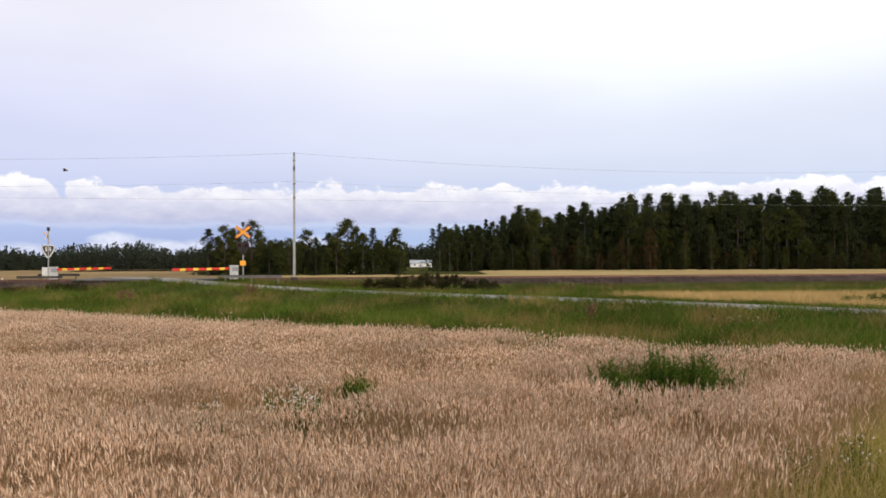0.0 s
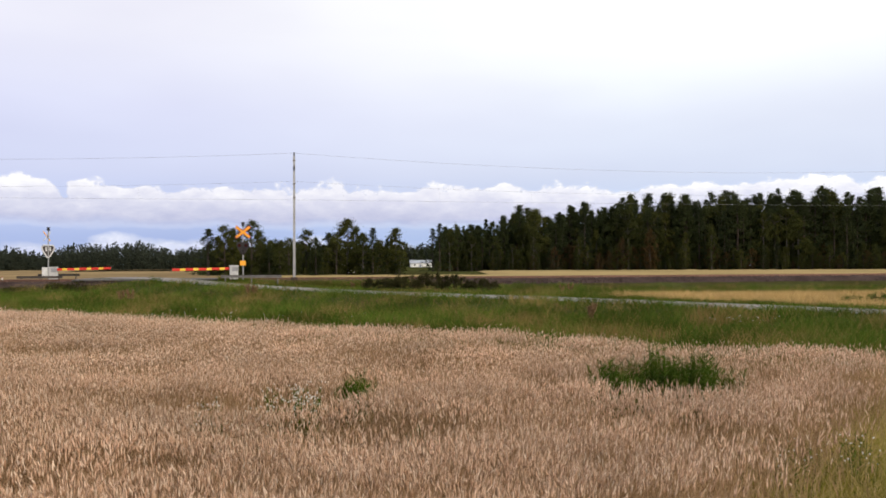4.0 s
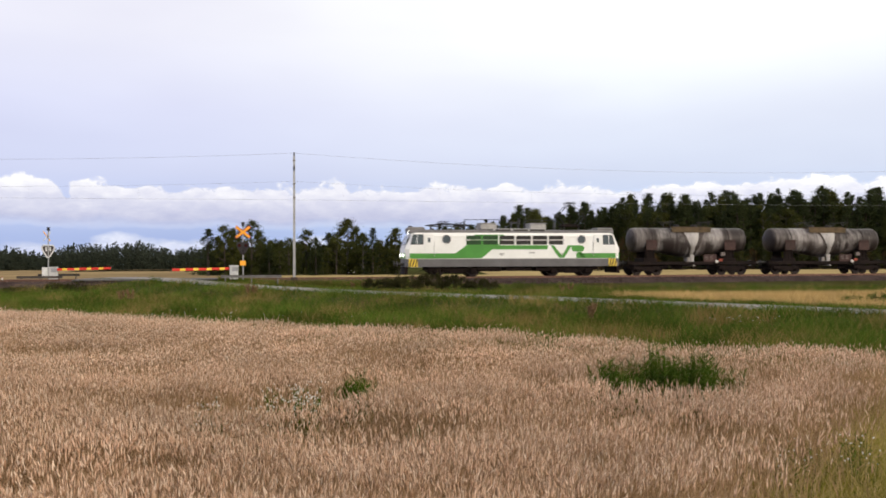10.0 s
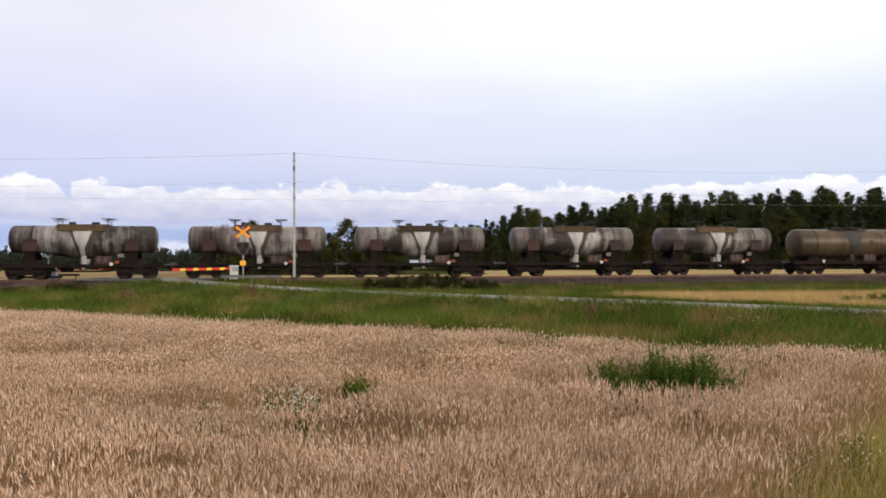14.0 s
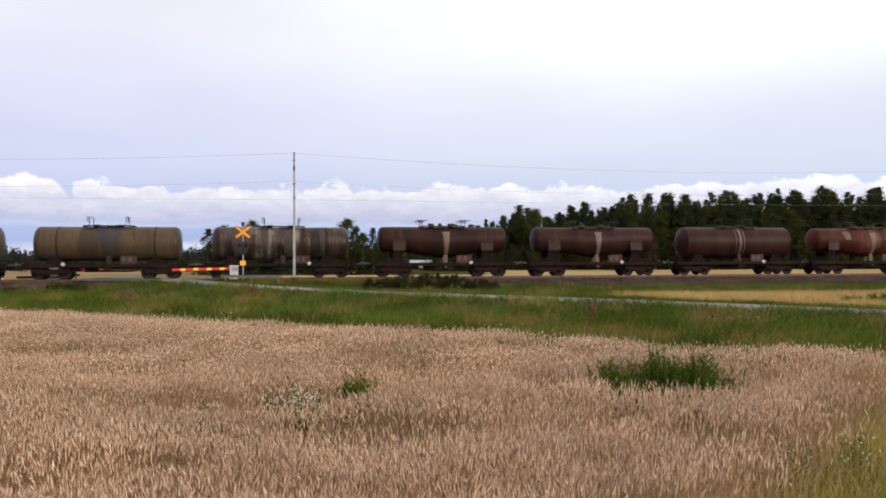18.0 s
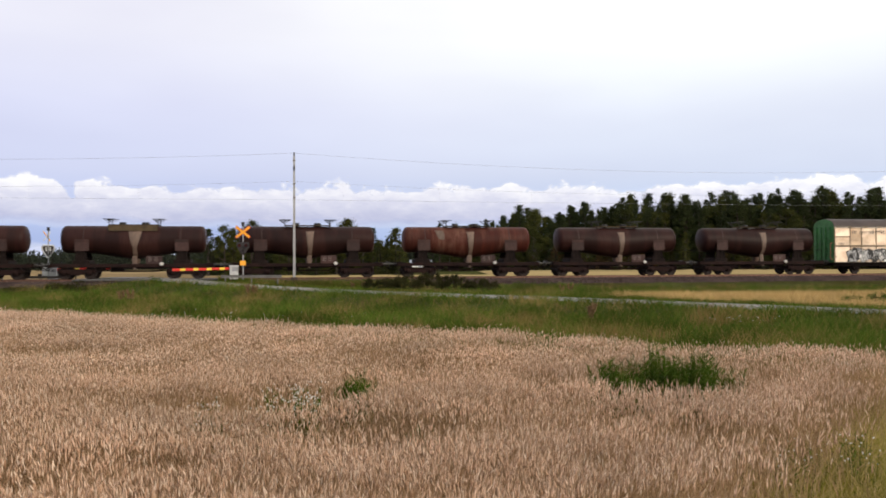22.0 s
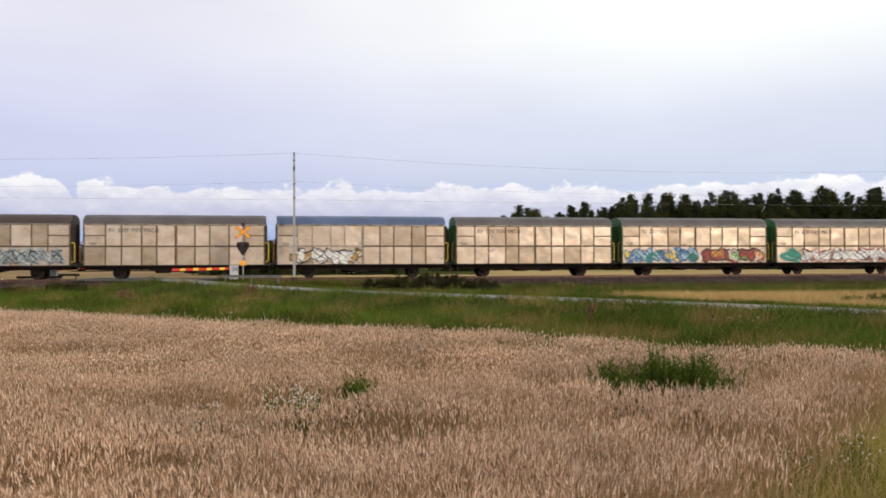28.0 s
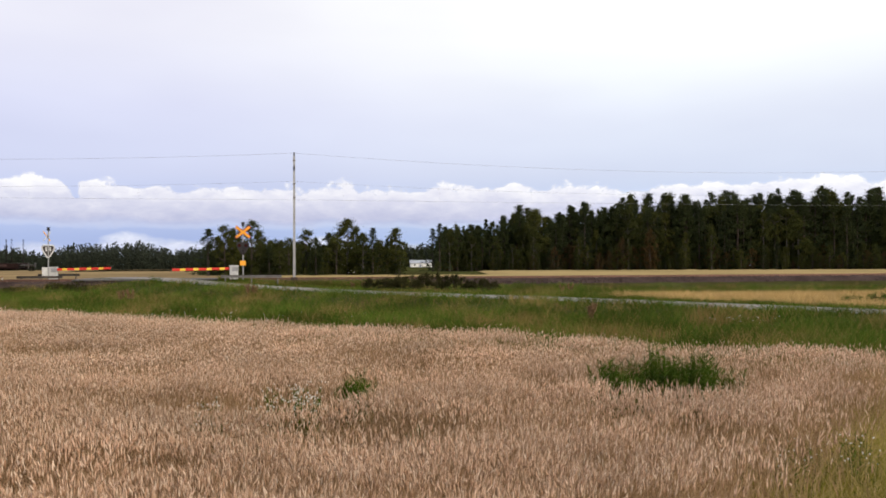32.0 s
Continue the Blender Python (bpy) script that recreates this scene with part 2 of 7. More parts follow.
M_GROUND = mat("meadow_soil", (0.05, 0.06, 0.018), 0.95, var=0.45, scale=0.12, fine=2.5, bump=0.5, tint=(0.07, 0.055, 0.025), spec=0.0)
M_ROAD = mat("gravel_road", (0.25, 0.24, 0.23), 0.95, var=0.16, scale=0.5, fine=18, bump=0.5, spec=0.0)
M_BALLAST = mat("ballast_stone", (0.058, 0.042, 0.039), 0.95, var=0.3, scale=0.6, fine=9, bump=0.8, island=0.45, spec=0.0)
M_SLEEPER = mat("sleeper_concrete", (0.22, 0.2, 0.18), 0.9, var=0.3, objrand=0.15)
M_RAIL = mat("rail_steel", (0.16, 0.09, 0.065), 0.55, 0.6, var=0.3, scale=4)
M_FARCROP = mat("ripe_crop_far", (0.34, 0.258, 0.125), 0.95, var=0.16, scale=0.03, fine=1.2, bump=0.4, tint=(0.30, 0.232, 0.108), spec=0.0)
M_STUBBLE = mat("stubble_far", (0.27, 0.195, 0.105), 0.95, var=0.22, scale=0.03, fine=1.2, bump=0.4, tint=(0.21, 0.155, 0.085), spec=0.0)


def grid_lines(lo, hi, fine_lo, fine_hi, step):
    mid = list(np.arange(fine_lo, fine_hi + 1e-6, step))
    out, d = [], step
    x = fine_hi
    while x < hi:
        d *= 1.22
        x = min(hi, x + d)
        out.append(x)
    low, d, x = [], step, fine_lo
    while x > lo:
        d *= 1.22
        x = max(lo, x - d)
        low.append(x)
    return np.array(low[::-1] + mid + out)


def build_ground():
    xs, ys = grid_lines(-4600, 4600, -60, 60, 1.0), grid_lines(-4600, 4600, 2, 100, 1.0)
    X, Y = np.meshgrid(xs, ys)
    rng = np.random.default_rng(3)
    Z = ground_z(X, Y) + rng.normal(0, 0.015, X.shape)
    n, m = X.shape
    i = (np.arange(n - 1)[:, None] * m + np.arange(m - 1)[None, :]).ravel()
    quads = np.stack([i, i + 1, i + m + 1, i + m], 1)
    me = fast_mesh("ground", np.stack([X.ravel(), Y.ravel(), Z.ravel()], 1), quads, M_GROUND, True)
    tagged(new("ground", me), "flat farmland with grass and bare soil", "ground", kind="structure")


def strip(name, line, half, lift, material, label, category, depth=0.2, crown=0.03):
    s = Shape()
    rings = []
    for i, p in enumerate(line):
        d = line[min(i + 1, len(line) - 1)] - line[max(i - 1, 0)]
        nrm = np.array([-d[1], d[0]]) / np.hypot(d[0], d[1])
        ring = []
        for k, zz in ((-1.12, -depth), (-1.0, 0.0), (-0.5, crown * 0.8), (0, crown), (0.5, crown * 0.8), (1.0, 0.0), (1.12, -depth)):
            ring.append((p[0] + nrm[0] * half * k, p[1] + nrm[1] * half * k, p[2] + lift + zz))
        rings.append(ring)
    s.loft(rings, close=False, caps=False)
    return tagged(new(name, s.mesh(name, material, True)), label, category, kind="structure")


def build_track():
    # ballast bed
    s = Shape()
    prof = [(-3.4, -0.78), (-2.9, -0.62), (-1.75, -0.17), (-0.6, -0.19), (0.6, -0.19), (1.75, -0.17), (2.9, -0.62), (3.4, -0.78)]
    rings = []
    rng = random.Random(4)
    for i in range(241):
        t = -560 + i * 6.25
        rings.append([tuple(on_track(t, q + rng.uniform(-0.05, 0.05), z + rng.uniform(-0.03, 0.03)).translation) for q, z in prof])
    s.loft(rings, close=False, caps=False)
    bed = tagged(new("railway_bed", s.mesh("railway_bed", M_BALLAST)), "grey-brown crushed stone railway ballast bed", "railway bed", kind="structure")
    # loose stones on the near shoulder
    rng2 = np.random.default_rng(5)
    n = 16000
    st, qq = rng2.uniform(-40, 46, n), rng2.uniform(-3.1, 1.7, n)
    st = st[: n]
    zz = np.interp(qq, [-3.4, -2.9, -1.75, 1.75], [-0.78, -0.62, -0.17, -0.17])
    P = np.stack([P0.x + TC * st - TS * qq, P0.y + TS * st + TC * qq, zz], 1)
    octa = np.array([(1, 0, 0), (-1, 0, 0), (0, 1, 0), (0, -1, 0), (0, 0, 1), (0, 0, -1)], float)
    V = P[:, None, :] + octa[None] * rng2.uniform(0.03, 0.085, (n, 6, 1))
    F = np.array([(0, 2, 4), (2, 1, 4), (1, 3, 4), (3, 0, 4), (2, 0, 5), (1, 2, 5), (3, 1, 5), (0, 3, 5)])
    T = (np.arange(n)[:, None, None] * 6 + F[None]).reshape(-1, 3)
    tagged(new("ballast_stones", fast_mesh("ballast_stones", V.reshape(-1, 3), T, M_BALLAST)), "loose crushed grey-brown ballast stones", "gravel", kind="stuff")
    track = thing("railway_track", on_track(0), "single railway track with rusty rails on concrete sleepers", "railway track", kind="structure")
    for y in (-0.8, 0.8):
        r = Shape()
        pr = [(-0.07, -0.17), (-0.07, -0.155), (-0.012, -0.135), (-0.012, -0.045), (-0.036, -0.03), (-0.034, -0.003), (0.034, -0.003), (0.036, -0.03), (0.012, -0.045), (0.012, -0.135), (0.07, -0.155), (0.07, -0.17)]
        r.loft([[(x, y + a, b) for a, b in pr] for x in (-540, -60, 0, 60, 900)])
        part("rail", r, M_RAIL, track)
    sl = Shape().box((0, 0, -0.235), (0.26, 2.6, 0.16), 0.03).mesh("sleeper", M_SLEEPER)
    for i in range(150):
        part("sleeper", sl, None, track, m=pose((i - 70) * 0.61, 0, 0))


build_ground()
strip("road", ROAD_LINE, ROAD_HALF, 0.0, M_ROAD, "pale grey gravel road running over the level crossing", "road")
build_track()

# ---- far field behind the railway, and the straw-coloured field by the road ----
def canopy(name, xs, ys, inside, lift, rough_, material, label, skirt):
    X, Y = np.meshgrid(xs, ys)
    rng = np.random.default_rng(8)
    Z = ground_z(X, Y) + lift + rng.normal(0, rough_, X.shape)
    n, m = X.shape
    ok = inside(X, Y)
    i = np.arange(n - 1)[:, None] * m + np.arange(m - 1)[None, :]
    c = ok[:-1, :-1] & ok[1:, :-1] & ok[:-1, 1:] & ok[1:, 1:]
    # let the border fall to the ground
    border = ok & ~(np.roll(ok, 1, 0) & np.roll(ok, -1, 0) & np.roll(ok, 1, 1) & np.roll(ok, -1, 1))
    Z = np.where(border, ground_z(X, Y) + lift * skirt, Z)
    i = i[c]
    quads = np.stack([i, i + 1, i + m + 1, i + m], 1)
    V = np.stack([X.ravel(), Y.ravel(), Z.ravel()], 1)
    used = np.unique(quads)
    lookup = np.zeros(len(V), int)
    lookup[used] = np.arange(len(used))
    tagged(new(name, fast_mesh(name, V[used], lookup[quads], material, True)), label, "field", kind="stuff")


canopy("far_grain_field", np.concatenate([np.arange(-560, -80, 8.0), np.arange(-80, 175, 1.6)]), np.concatenate([np.arange(62, 120, 1.0), np.arange(120, 237, 3.0)]),
       lambda x, y: (track_sq(x, y)[1] > 7.5) & (road_near(x, y)[0] > 5) & (x > -0.235 * y) & ((y < 172) | (x > 8)), 0.25, 0.05, M_FARCROP,
       "ripe pale yellow grain field behind the railway", 0.3)
canopy("stubble_field", np.concatenate([np.arange(-560, -80, 8.0), np.arange(-80, 0, 1.6)]), np.concatenate([np.arange(62, 120, 1.0), np.arange(120, 237, 3.0)]),
       lambda x, y: (track_sq(x, y)[1] > 7.5) & (road_near(x, y)[0] > 5) & (x < -0.235 * y + 1.6) & ((x < -0.286 * y) | (y < 172)), 0.24, 0.05, M_STUBBLE,
       "mown tan stubble field beyond the level crossing", 0.3)
canopy("left_grain_field", np.arange(-560, -96, 8.0), np.arange(232, 655, 6.0), lambda x, y: x < -0.27 * y, 0.5, 0.05, M_STUBBLE, "tan stubble field reaching the far woods", 0.3)
# ---- rolling stock: x along the train (front is -x), y away from the camera, z over the rails ----
M_BLACK = mat("underframe_dark", (0.013, 0.008, 0.007), 0.85, var=0.4, scale=2, fine=20, spec=0.15)
M_RUSTY = mat("rusty_brown_frame", (0.016, 0.007, 0.006), 0.8, var=0.4, scale=2, fine=18, spec=0.15)
M_WHEEL = mat("wheel_steel", (0.02, 0.012, 0.010), 0.75, 0.1, var=0.3, scale=5)
M_BUFFER = mat("buffer_steel", (0.06, 0.055, 0.05), 0.5, 0.6)
M_PLATE_W = mat("white_plate", (0.55, 0.53, 0.5), 0.6, var=0.1)
M_PLATE_O = mat("orange_plate", (0.26, 0.045, 0.02), 0.6, var=0.1)
M_TRAY = mat("walkway_ochre", (0.062, 0.041, 0.02), 0.8, var=0.4, scale=1.5, objrand=0.6)
M_WRAP = mat("wrapper_red_brown", (0.038, 0.017, 0.0145), 0.75, var=0.4, scale=2, fine=14, objrand=0.3)
M_GRAB = mat("grab_rail_red", (0.28, 0.10, 0.06), 0.6, var=0.2)
M_FADED = mat("faded_pale_marks", (0.16, 0.13, 0.12), 0.7, var=0.2)
M_HANDRAIL = mat("handrail_dark", (0.03, 0.03, 0.032), 0.6, 0.3)
M_LOCO_WHITE = mat("loco_white", (0.79, 0.79, 0.775), 0.38, var=0.06, scale=0.7, fine=12, bump=0.05)
M_LOCO_GREEN = mat("loco_green", (0.06, 0.25, 0.035), 0.4, var=0.12, scale=0.8, fine=12, bump=0.05)
M_LOCO_DARKGREEN = mat("loco_green_grille", (0.012, 0.05, 0.012), 0.6, var=0.3)
M_LOCO_GREY = mat("loco_grey_skirt", (0.12, 0.115, 0.12), 0.55, var=0.2, scale=1.0, fine=14)
M_LOCO_ROOF = mat("loco_roof_grey", (0.13, 0.122, 0.12), 0.65, var=0.3, scale=1.2)
M_ROOFBOX = mat("roof_box_light_grey", (0.36, 0.35, 0.34), 0.6, var=0.2)
M_YELLOW = mat("warning_yellow", (0.72, 0.5, 0.04), 0.5, var=0.15)
M_GRILLE = mat("grille_black", (0.02, 0.018, 0.016), 0.6, var=0.4)
M_INSUL = mat("insulator", (0.03, 0.03, 0.035), 0.4)


def glass_mat():
    m = bpy.data.materials.new("dark_glass")
    m.use_nodes = True
    p = m.node_tree.nodes["Principled BSDF"]
    p.inputs["Base Color"].default_value = (0.06, 0.075, 0.075, 1)
    p.inputs["Roughness"].default_value, p.inputs["Specular IOR Level"].default_value = 0.06, 0.7
    return m


def lamp_mat(name, color, strength):
    m = bpy.data.materials.new(name)
    m.use_nodes = True
    p = m.node_tree.nodes["Principled BSDF"]
    p.inputs["Base Color"].default_value = (*color, 1)
    p.inputs["Emission Color"].default_value = (*color, 1)
    p.inputs["Emission Strength"].default_value = strength
    return m


M_GLASS = glass_mat()
M_HEADLAMP = lamp_mat("headlamp_glow", (1.0, 0.97, 0.88), 6.0)


def stained(name, base, dark, pale, amount=0.5, pale_amount=0.3, rough=0.5, metal=0.0, spec=0.2):
    """Tank paint with grime that runs down in streaks, different on each wagon."""
    m = bpy.data.materials.new(name)
    m.use_nodes = True
    nt = m.node_tree
    L = nt.links.new
    p = nt.nodes["Principled BSDF"]
    p.inputs["Roughness"].default_value, p.inputs["Metallic"].default_value = rough, metal
    p.inputs["Specular IOR Level"].default_value = spec
    tc, oi = nt.nodes.new("ShaderNodeTexCoord"), nt.nodes.new("ShaderNodeObjectInfo")
    mul = nt.nodes.new("ShaderNodeVectorMath")
    mul.operation = "SCALE"
    mul.inputs[0].default_value = (37.0, 5.0, 3.0)
    L(oi.outputs["Random"], mul.inputs["Scale"])
    addv = nt.nodes.new("ShaderNodeVectorMath")
    L(tc.outputs["Object"], addv.inputs[0])
    L(mul.outputs[0], addv.inputs[1])
    streak = noise_node(nt, mapping(nt, addv.outputs[0], (1.0, 0.12, 0.13)), 0.85, 6, 0.6)
    blot = noise_node(nt, addv.outputs[0], 0.55, 4)
    fine = noise_node(nt, mapping(nt, addv.outputs[0], (1, 0.12, 0.10)), 9, 5)
    c0 = ramp(nt, [(0.3, tuple(c * 0.84 for c in base)), (0.7, tuple(c * 1.16 for c in base))])
    L(fine.outputs[0], c0.inputs[0])
    f1 = ramp(nt, [(0.44, (amount,) * 3), (0.55, (0, 0, 0))])
    L(streak.outputs[0], f1.inputs[0])
    m1 = mixer(nt)
    L(f1.outputs[0], m1.inputs[0])
    L(c0.outputs[0], m1.inputs[6])
    m1.inputs[7].default_value = (*dark, 1)
    f2 = ramp(nt, [(0.57, (0, 0, 0)), (0.69, (pale_amount,) * 3)])
    sm = nt.nodes.new("ShaderNodeMath")
    sm.operation = "MULTIPLY_ADD"
    sm.inputs[1].default_value, sm.inputs[2].default_value = 0.55, 0.24
    L(blot.outputs[0], sm.inputs[0])
    sm2 = nt.nodes.new("ShaderNodeMath")
    sm2.operation = "MULTIPLY_ADD"
    sm2.inputs[1].default_value = 0.5
    L(streak.outputs[0], sm2.inputs[0])
    L(sm.outputs[0], sm2.inputs[2])
    sub = nt.nodes.new("ShaderNodeMath")
    sub.operation = "SUBTRACT"
    sub.inputs[1].default_value = 0.16
    L(sm2.outputs[0], sub.inputs[0])
    L(sub.outputs[0], f2.inputs[0])
    # the pale load dust lies mostly round the filling hatches
    sx = nt.nodes.new("ShaderNodeSeparateXYZ")
    L(tc.outputs["Object"], sx.inputs[0])
    ab = nt.nodes.new("ShaderNodeMath")
    ab.operation = "ABSOLUTE"
    L(sx.outputs[0], ab.inputs[0])
    mid = ramp(nt, [(0.0, (1, 1, 1)), (0.45, (1, 1, 1)), (0.75, (0.4, 0.4, 0.4)), (1.0, (0.3, 0.3, 0.3))])
    dv = nt.nodes.new("ShaderNodeMath")
    dv.operation = "DIVIDE"
    dv.inputs[1].default_value = 5.25
    L(ab.outputs[0], dv.inputs[0])
    L(dv.outputs[0], mid.inputs[0])
    lines = ramp(nt, [(0.38, (0.35, 0.35, 0.35)), (0.6, (1, 1, 1))])
    L(fine.outputs[0], lines.inputs[0])
    mm = mixer(nt, "MULTIPLY", 1.0)
    L(mid.outputs[0], mm.inputs[6])
    L(lines.outputs[0], mm.inputs[7])
    mn = mixer(nt, "MULTIPLY", 1.0)
    L(f2.outputs[0], mn.inputs[6])
    L(mm.outputs[2], mn.inputs[7])
    m2 = mixer(nt)
    L(mn.outputs[2], m2.inputs[0])
    L(m1.outputs[2], m2.inputs[6])
    m2.inputs[7].default_value = (*pale, 1)
    hue = ramp(nt, [(0, (0.82, 0.82, 0.82)), (1, (1.18, 1.15, 1.12))])
    L(oi.outputs["Random"], hue.inputs[0])
    m3 = mixer(nt, "MULTIPLY", 1.0)
    L(m2.outputs[2], m3.inputs[6])
    L(hue.outputs[0], m3.inputs[7])
    L(m3.outputs[2], p.inputs["Base Color"])
    bp = nt.nodes.new("ShaderNodeBump")
    bp.inputs["Strength"].default_value, bp.inputs["Distance"].default_value = 0.25, 0.03
    L(blot.outputs[0], bp.inputs["Height"])
    L(bp.outputs[0], p.inputs["Normal"])
    return m


M_TANK = {
    "grey": stained("tank_grey", (0.098, 0.081, 0.077), (0.022, 0.015, 0.014), (0.42, 0.39, 0.38), 0.85, 0.85, 0.5),
    "beige": stained("tank_beige", (0.070, 0.048, 0.030), (0.028, 0.019, 0.014), (0.12, 0.086, 0.052), 0.45, 0.4, 0.42),
    "shiny": stained("tank_bare_metal", (0.075, 0.048, 0.036), (0.022, 0.012, 0.010), (0.42, 0.37, 0.32), 0.8, 0.6, 0.42, 0.2),
    "brown": stained("tank_brown", (0.027, 0.0098, 0.0086), (0.013, 0.0062, 0.0056), (0.06, 0.026, 0.019), 0.6, 0.35, 0.5, 0, 0.12),
    "red": stained("tank_rust_red", (0.064, 0.0145, 0.0095), (0.02, 0.0078, 0.006), (0.2, 0.12, 0.085), 0.5, 0.4, 0.55, 0, 0.12),
}
M_SPILL = {
    "grey": mat("spill_pale_grey", (0.33, 0.31, 0.30), 0.6, var=0.35, scale=1.2, fine=9, stretch=(1, 1, 0.2)),
    "beige": mat("spill_dark_violet", (0.033, 0.027, 0.028), 0.7, var=0.3, scale=1.2, fine=9, stretch=(1, 1, 0.2)),
    "brown": mat("spill_rusty_white", (0.12, 0.08, 0.06), 0.6, var=0.4, scale=1.2, fine=9, stretch=(1, 1, 0.2)),
}
M_SPILL["edge"] = mat("run_off_dark", (0.04, 0.029, 0.026), 0.7, var=0.35, scale=1.2, fine=9, stretch=(1, 1, 0.2))


def wheel_mesh(r=0.46):
    s = Shape()
    s.lathe([(-0.07, r * 0.93), (-0.07, r + 0.028), (-0.04, r + 0.028), (-0.035, r), (0.065, r - 0.01), (0.065, r * 0.84), (0.02, r * 0.8), (0.0, r * 0.4), (0.05, r * 0.32), (0.09, r * 0.3), (0.09, 0.0001)], 24,
            pose(0, 0, 0, 0, 0, -90))
    return s.mesh("wheel", M_WHEEL, True)


WHEEL = wheel_mesh()
WHEEL_BIG = wheel_mesh(0.6)
AXLE = Shape().tube((0, -0.75, 0), (0, 0.75, 0), 0.08, 10).mesh("axle", M_WHEEL)


def bogie(parent, x, base=1.8, frame_mat=None, wheel=None, r=0.46):
    fm = frame_mat or M_BLACK
    s = Shape()
    for y in (-1.02, 1.02):
        prof = [(-base / 2 - 0.42, 0.52), (-base / 2 - 0.42, 0.68), (-base / 2 + 0.25, 0.76), (-0.35, 0.72), (0.35, 0.72), (base / 2 - 0.25, 0.76), (base / 2 + 0.42, 0.68), (base / 2 + 0.42, 0.52),
                (base / 2 - 0.3, 0.45), (0.45, 0.33), (-0.45, 0.33), (-base / 2 + 0.3, 0.45)]
        s.slab([(a, b) for a, b in prof], y - 0.06, y + 0.06)
        for i in range(4):
            s.tube((-0.21 + i * 0.14, y - 0.08 * (1 if y > 0 else -1) * 0, 0.36), (-0.21 + i * 0.14, y, 0.66), 0.055, 8)
        for e in (-1, 1):
            s.box((e * base / 2, y * 1.03, r), (0.3, 0.2, 0.3), 0.05)
            s.tube((e * base / 2, y * 1.03, r), (e * base / 2, y * 1.16, r), 0.1, 10)
            s.box((e * (base / 2 + 0.33), y, 0.62), (0.1, 0.26, 0.34), 0.02)
    s.box((0, 0, 0.62), (0.4, 2.0, 0.2), 0.03)
    for e in (-1, 1):
        s.box((e * (base / 2 + 0.42), 0, 0.58), (0.08, 2.1, 0.12), 0.02)
    b = part("bogie", s, fm, parent, "dirty dark brown two-axle bogie", m=pose(x, 0, 0))
    for e in (-1, 1):
        part("axle", AXLE, None, b, m=pose(e * base / 2, 0, r))
        for y in (-0.8, 0.8):
            part("wheel", wheel or WHEEL, None, b, m=pose(e * base / 2, y, r, 0, 0, 0 if y < 0 else 180))
    return b


BUFFER = Shape().tube((-0.0, 0, 0), (0.32, 0, 0), 0.09, 12).tube((0.3, 0, 0), (0.52, 0, 0), 0.065, 12).lathe([(0.5, 0.1), (0.52, 0.21), (0.55, 0.22), (0.57, 0.12)], 16).mesh("buffer", M_BUFFER, True)
COUPLER = Shape().box((0.2, 0, 0), (0.45, 0.1, 0.16), 0.02).path([(0.3, 0, -0.05), (0.42, 0, -0.2), (0.62, 0.02, -0.24), (0.7, 0.02, -0.12)], 0.03).path([(0.05, 0.35, 0), (0.2, 0.35, -0.3), (0.45, 0.3, -0.36), (0.66, 0.25, -0.3)], 0.025).mesh("coupling", M_BLACK)


def ends(parent, half, z=1.03):
    for e in (-1, 1):
        for y in (-0.875, 0.875):
            part("buffer", BUFFER, None, parent, m=pose(e * half, y, z, 0, 0, 0 if e > 0 else 180))
        part("coupling", COUPLER, None, parent, m=pose(e * half, 0, z - 0.05, 0, 0, 0 if e > 0 else 180))


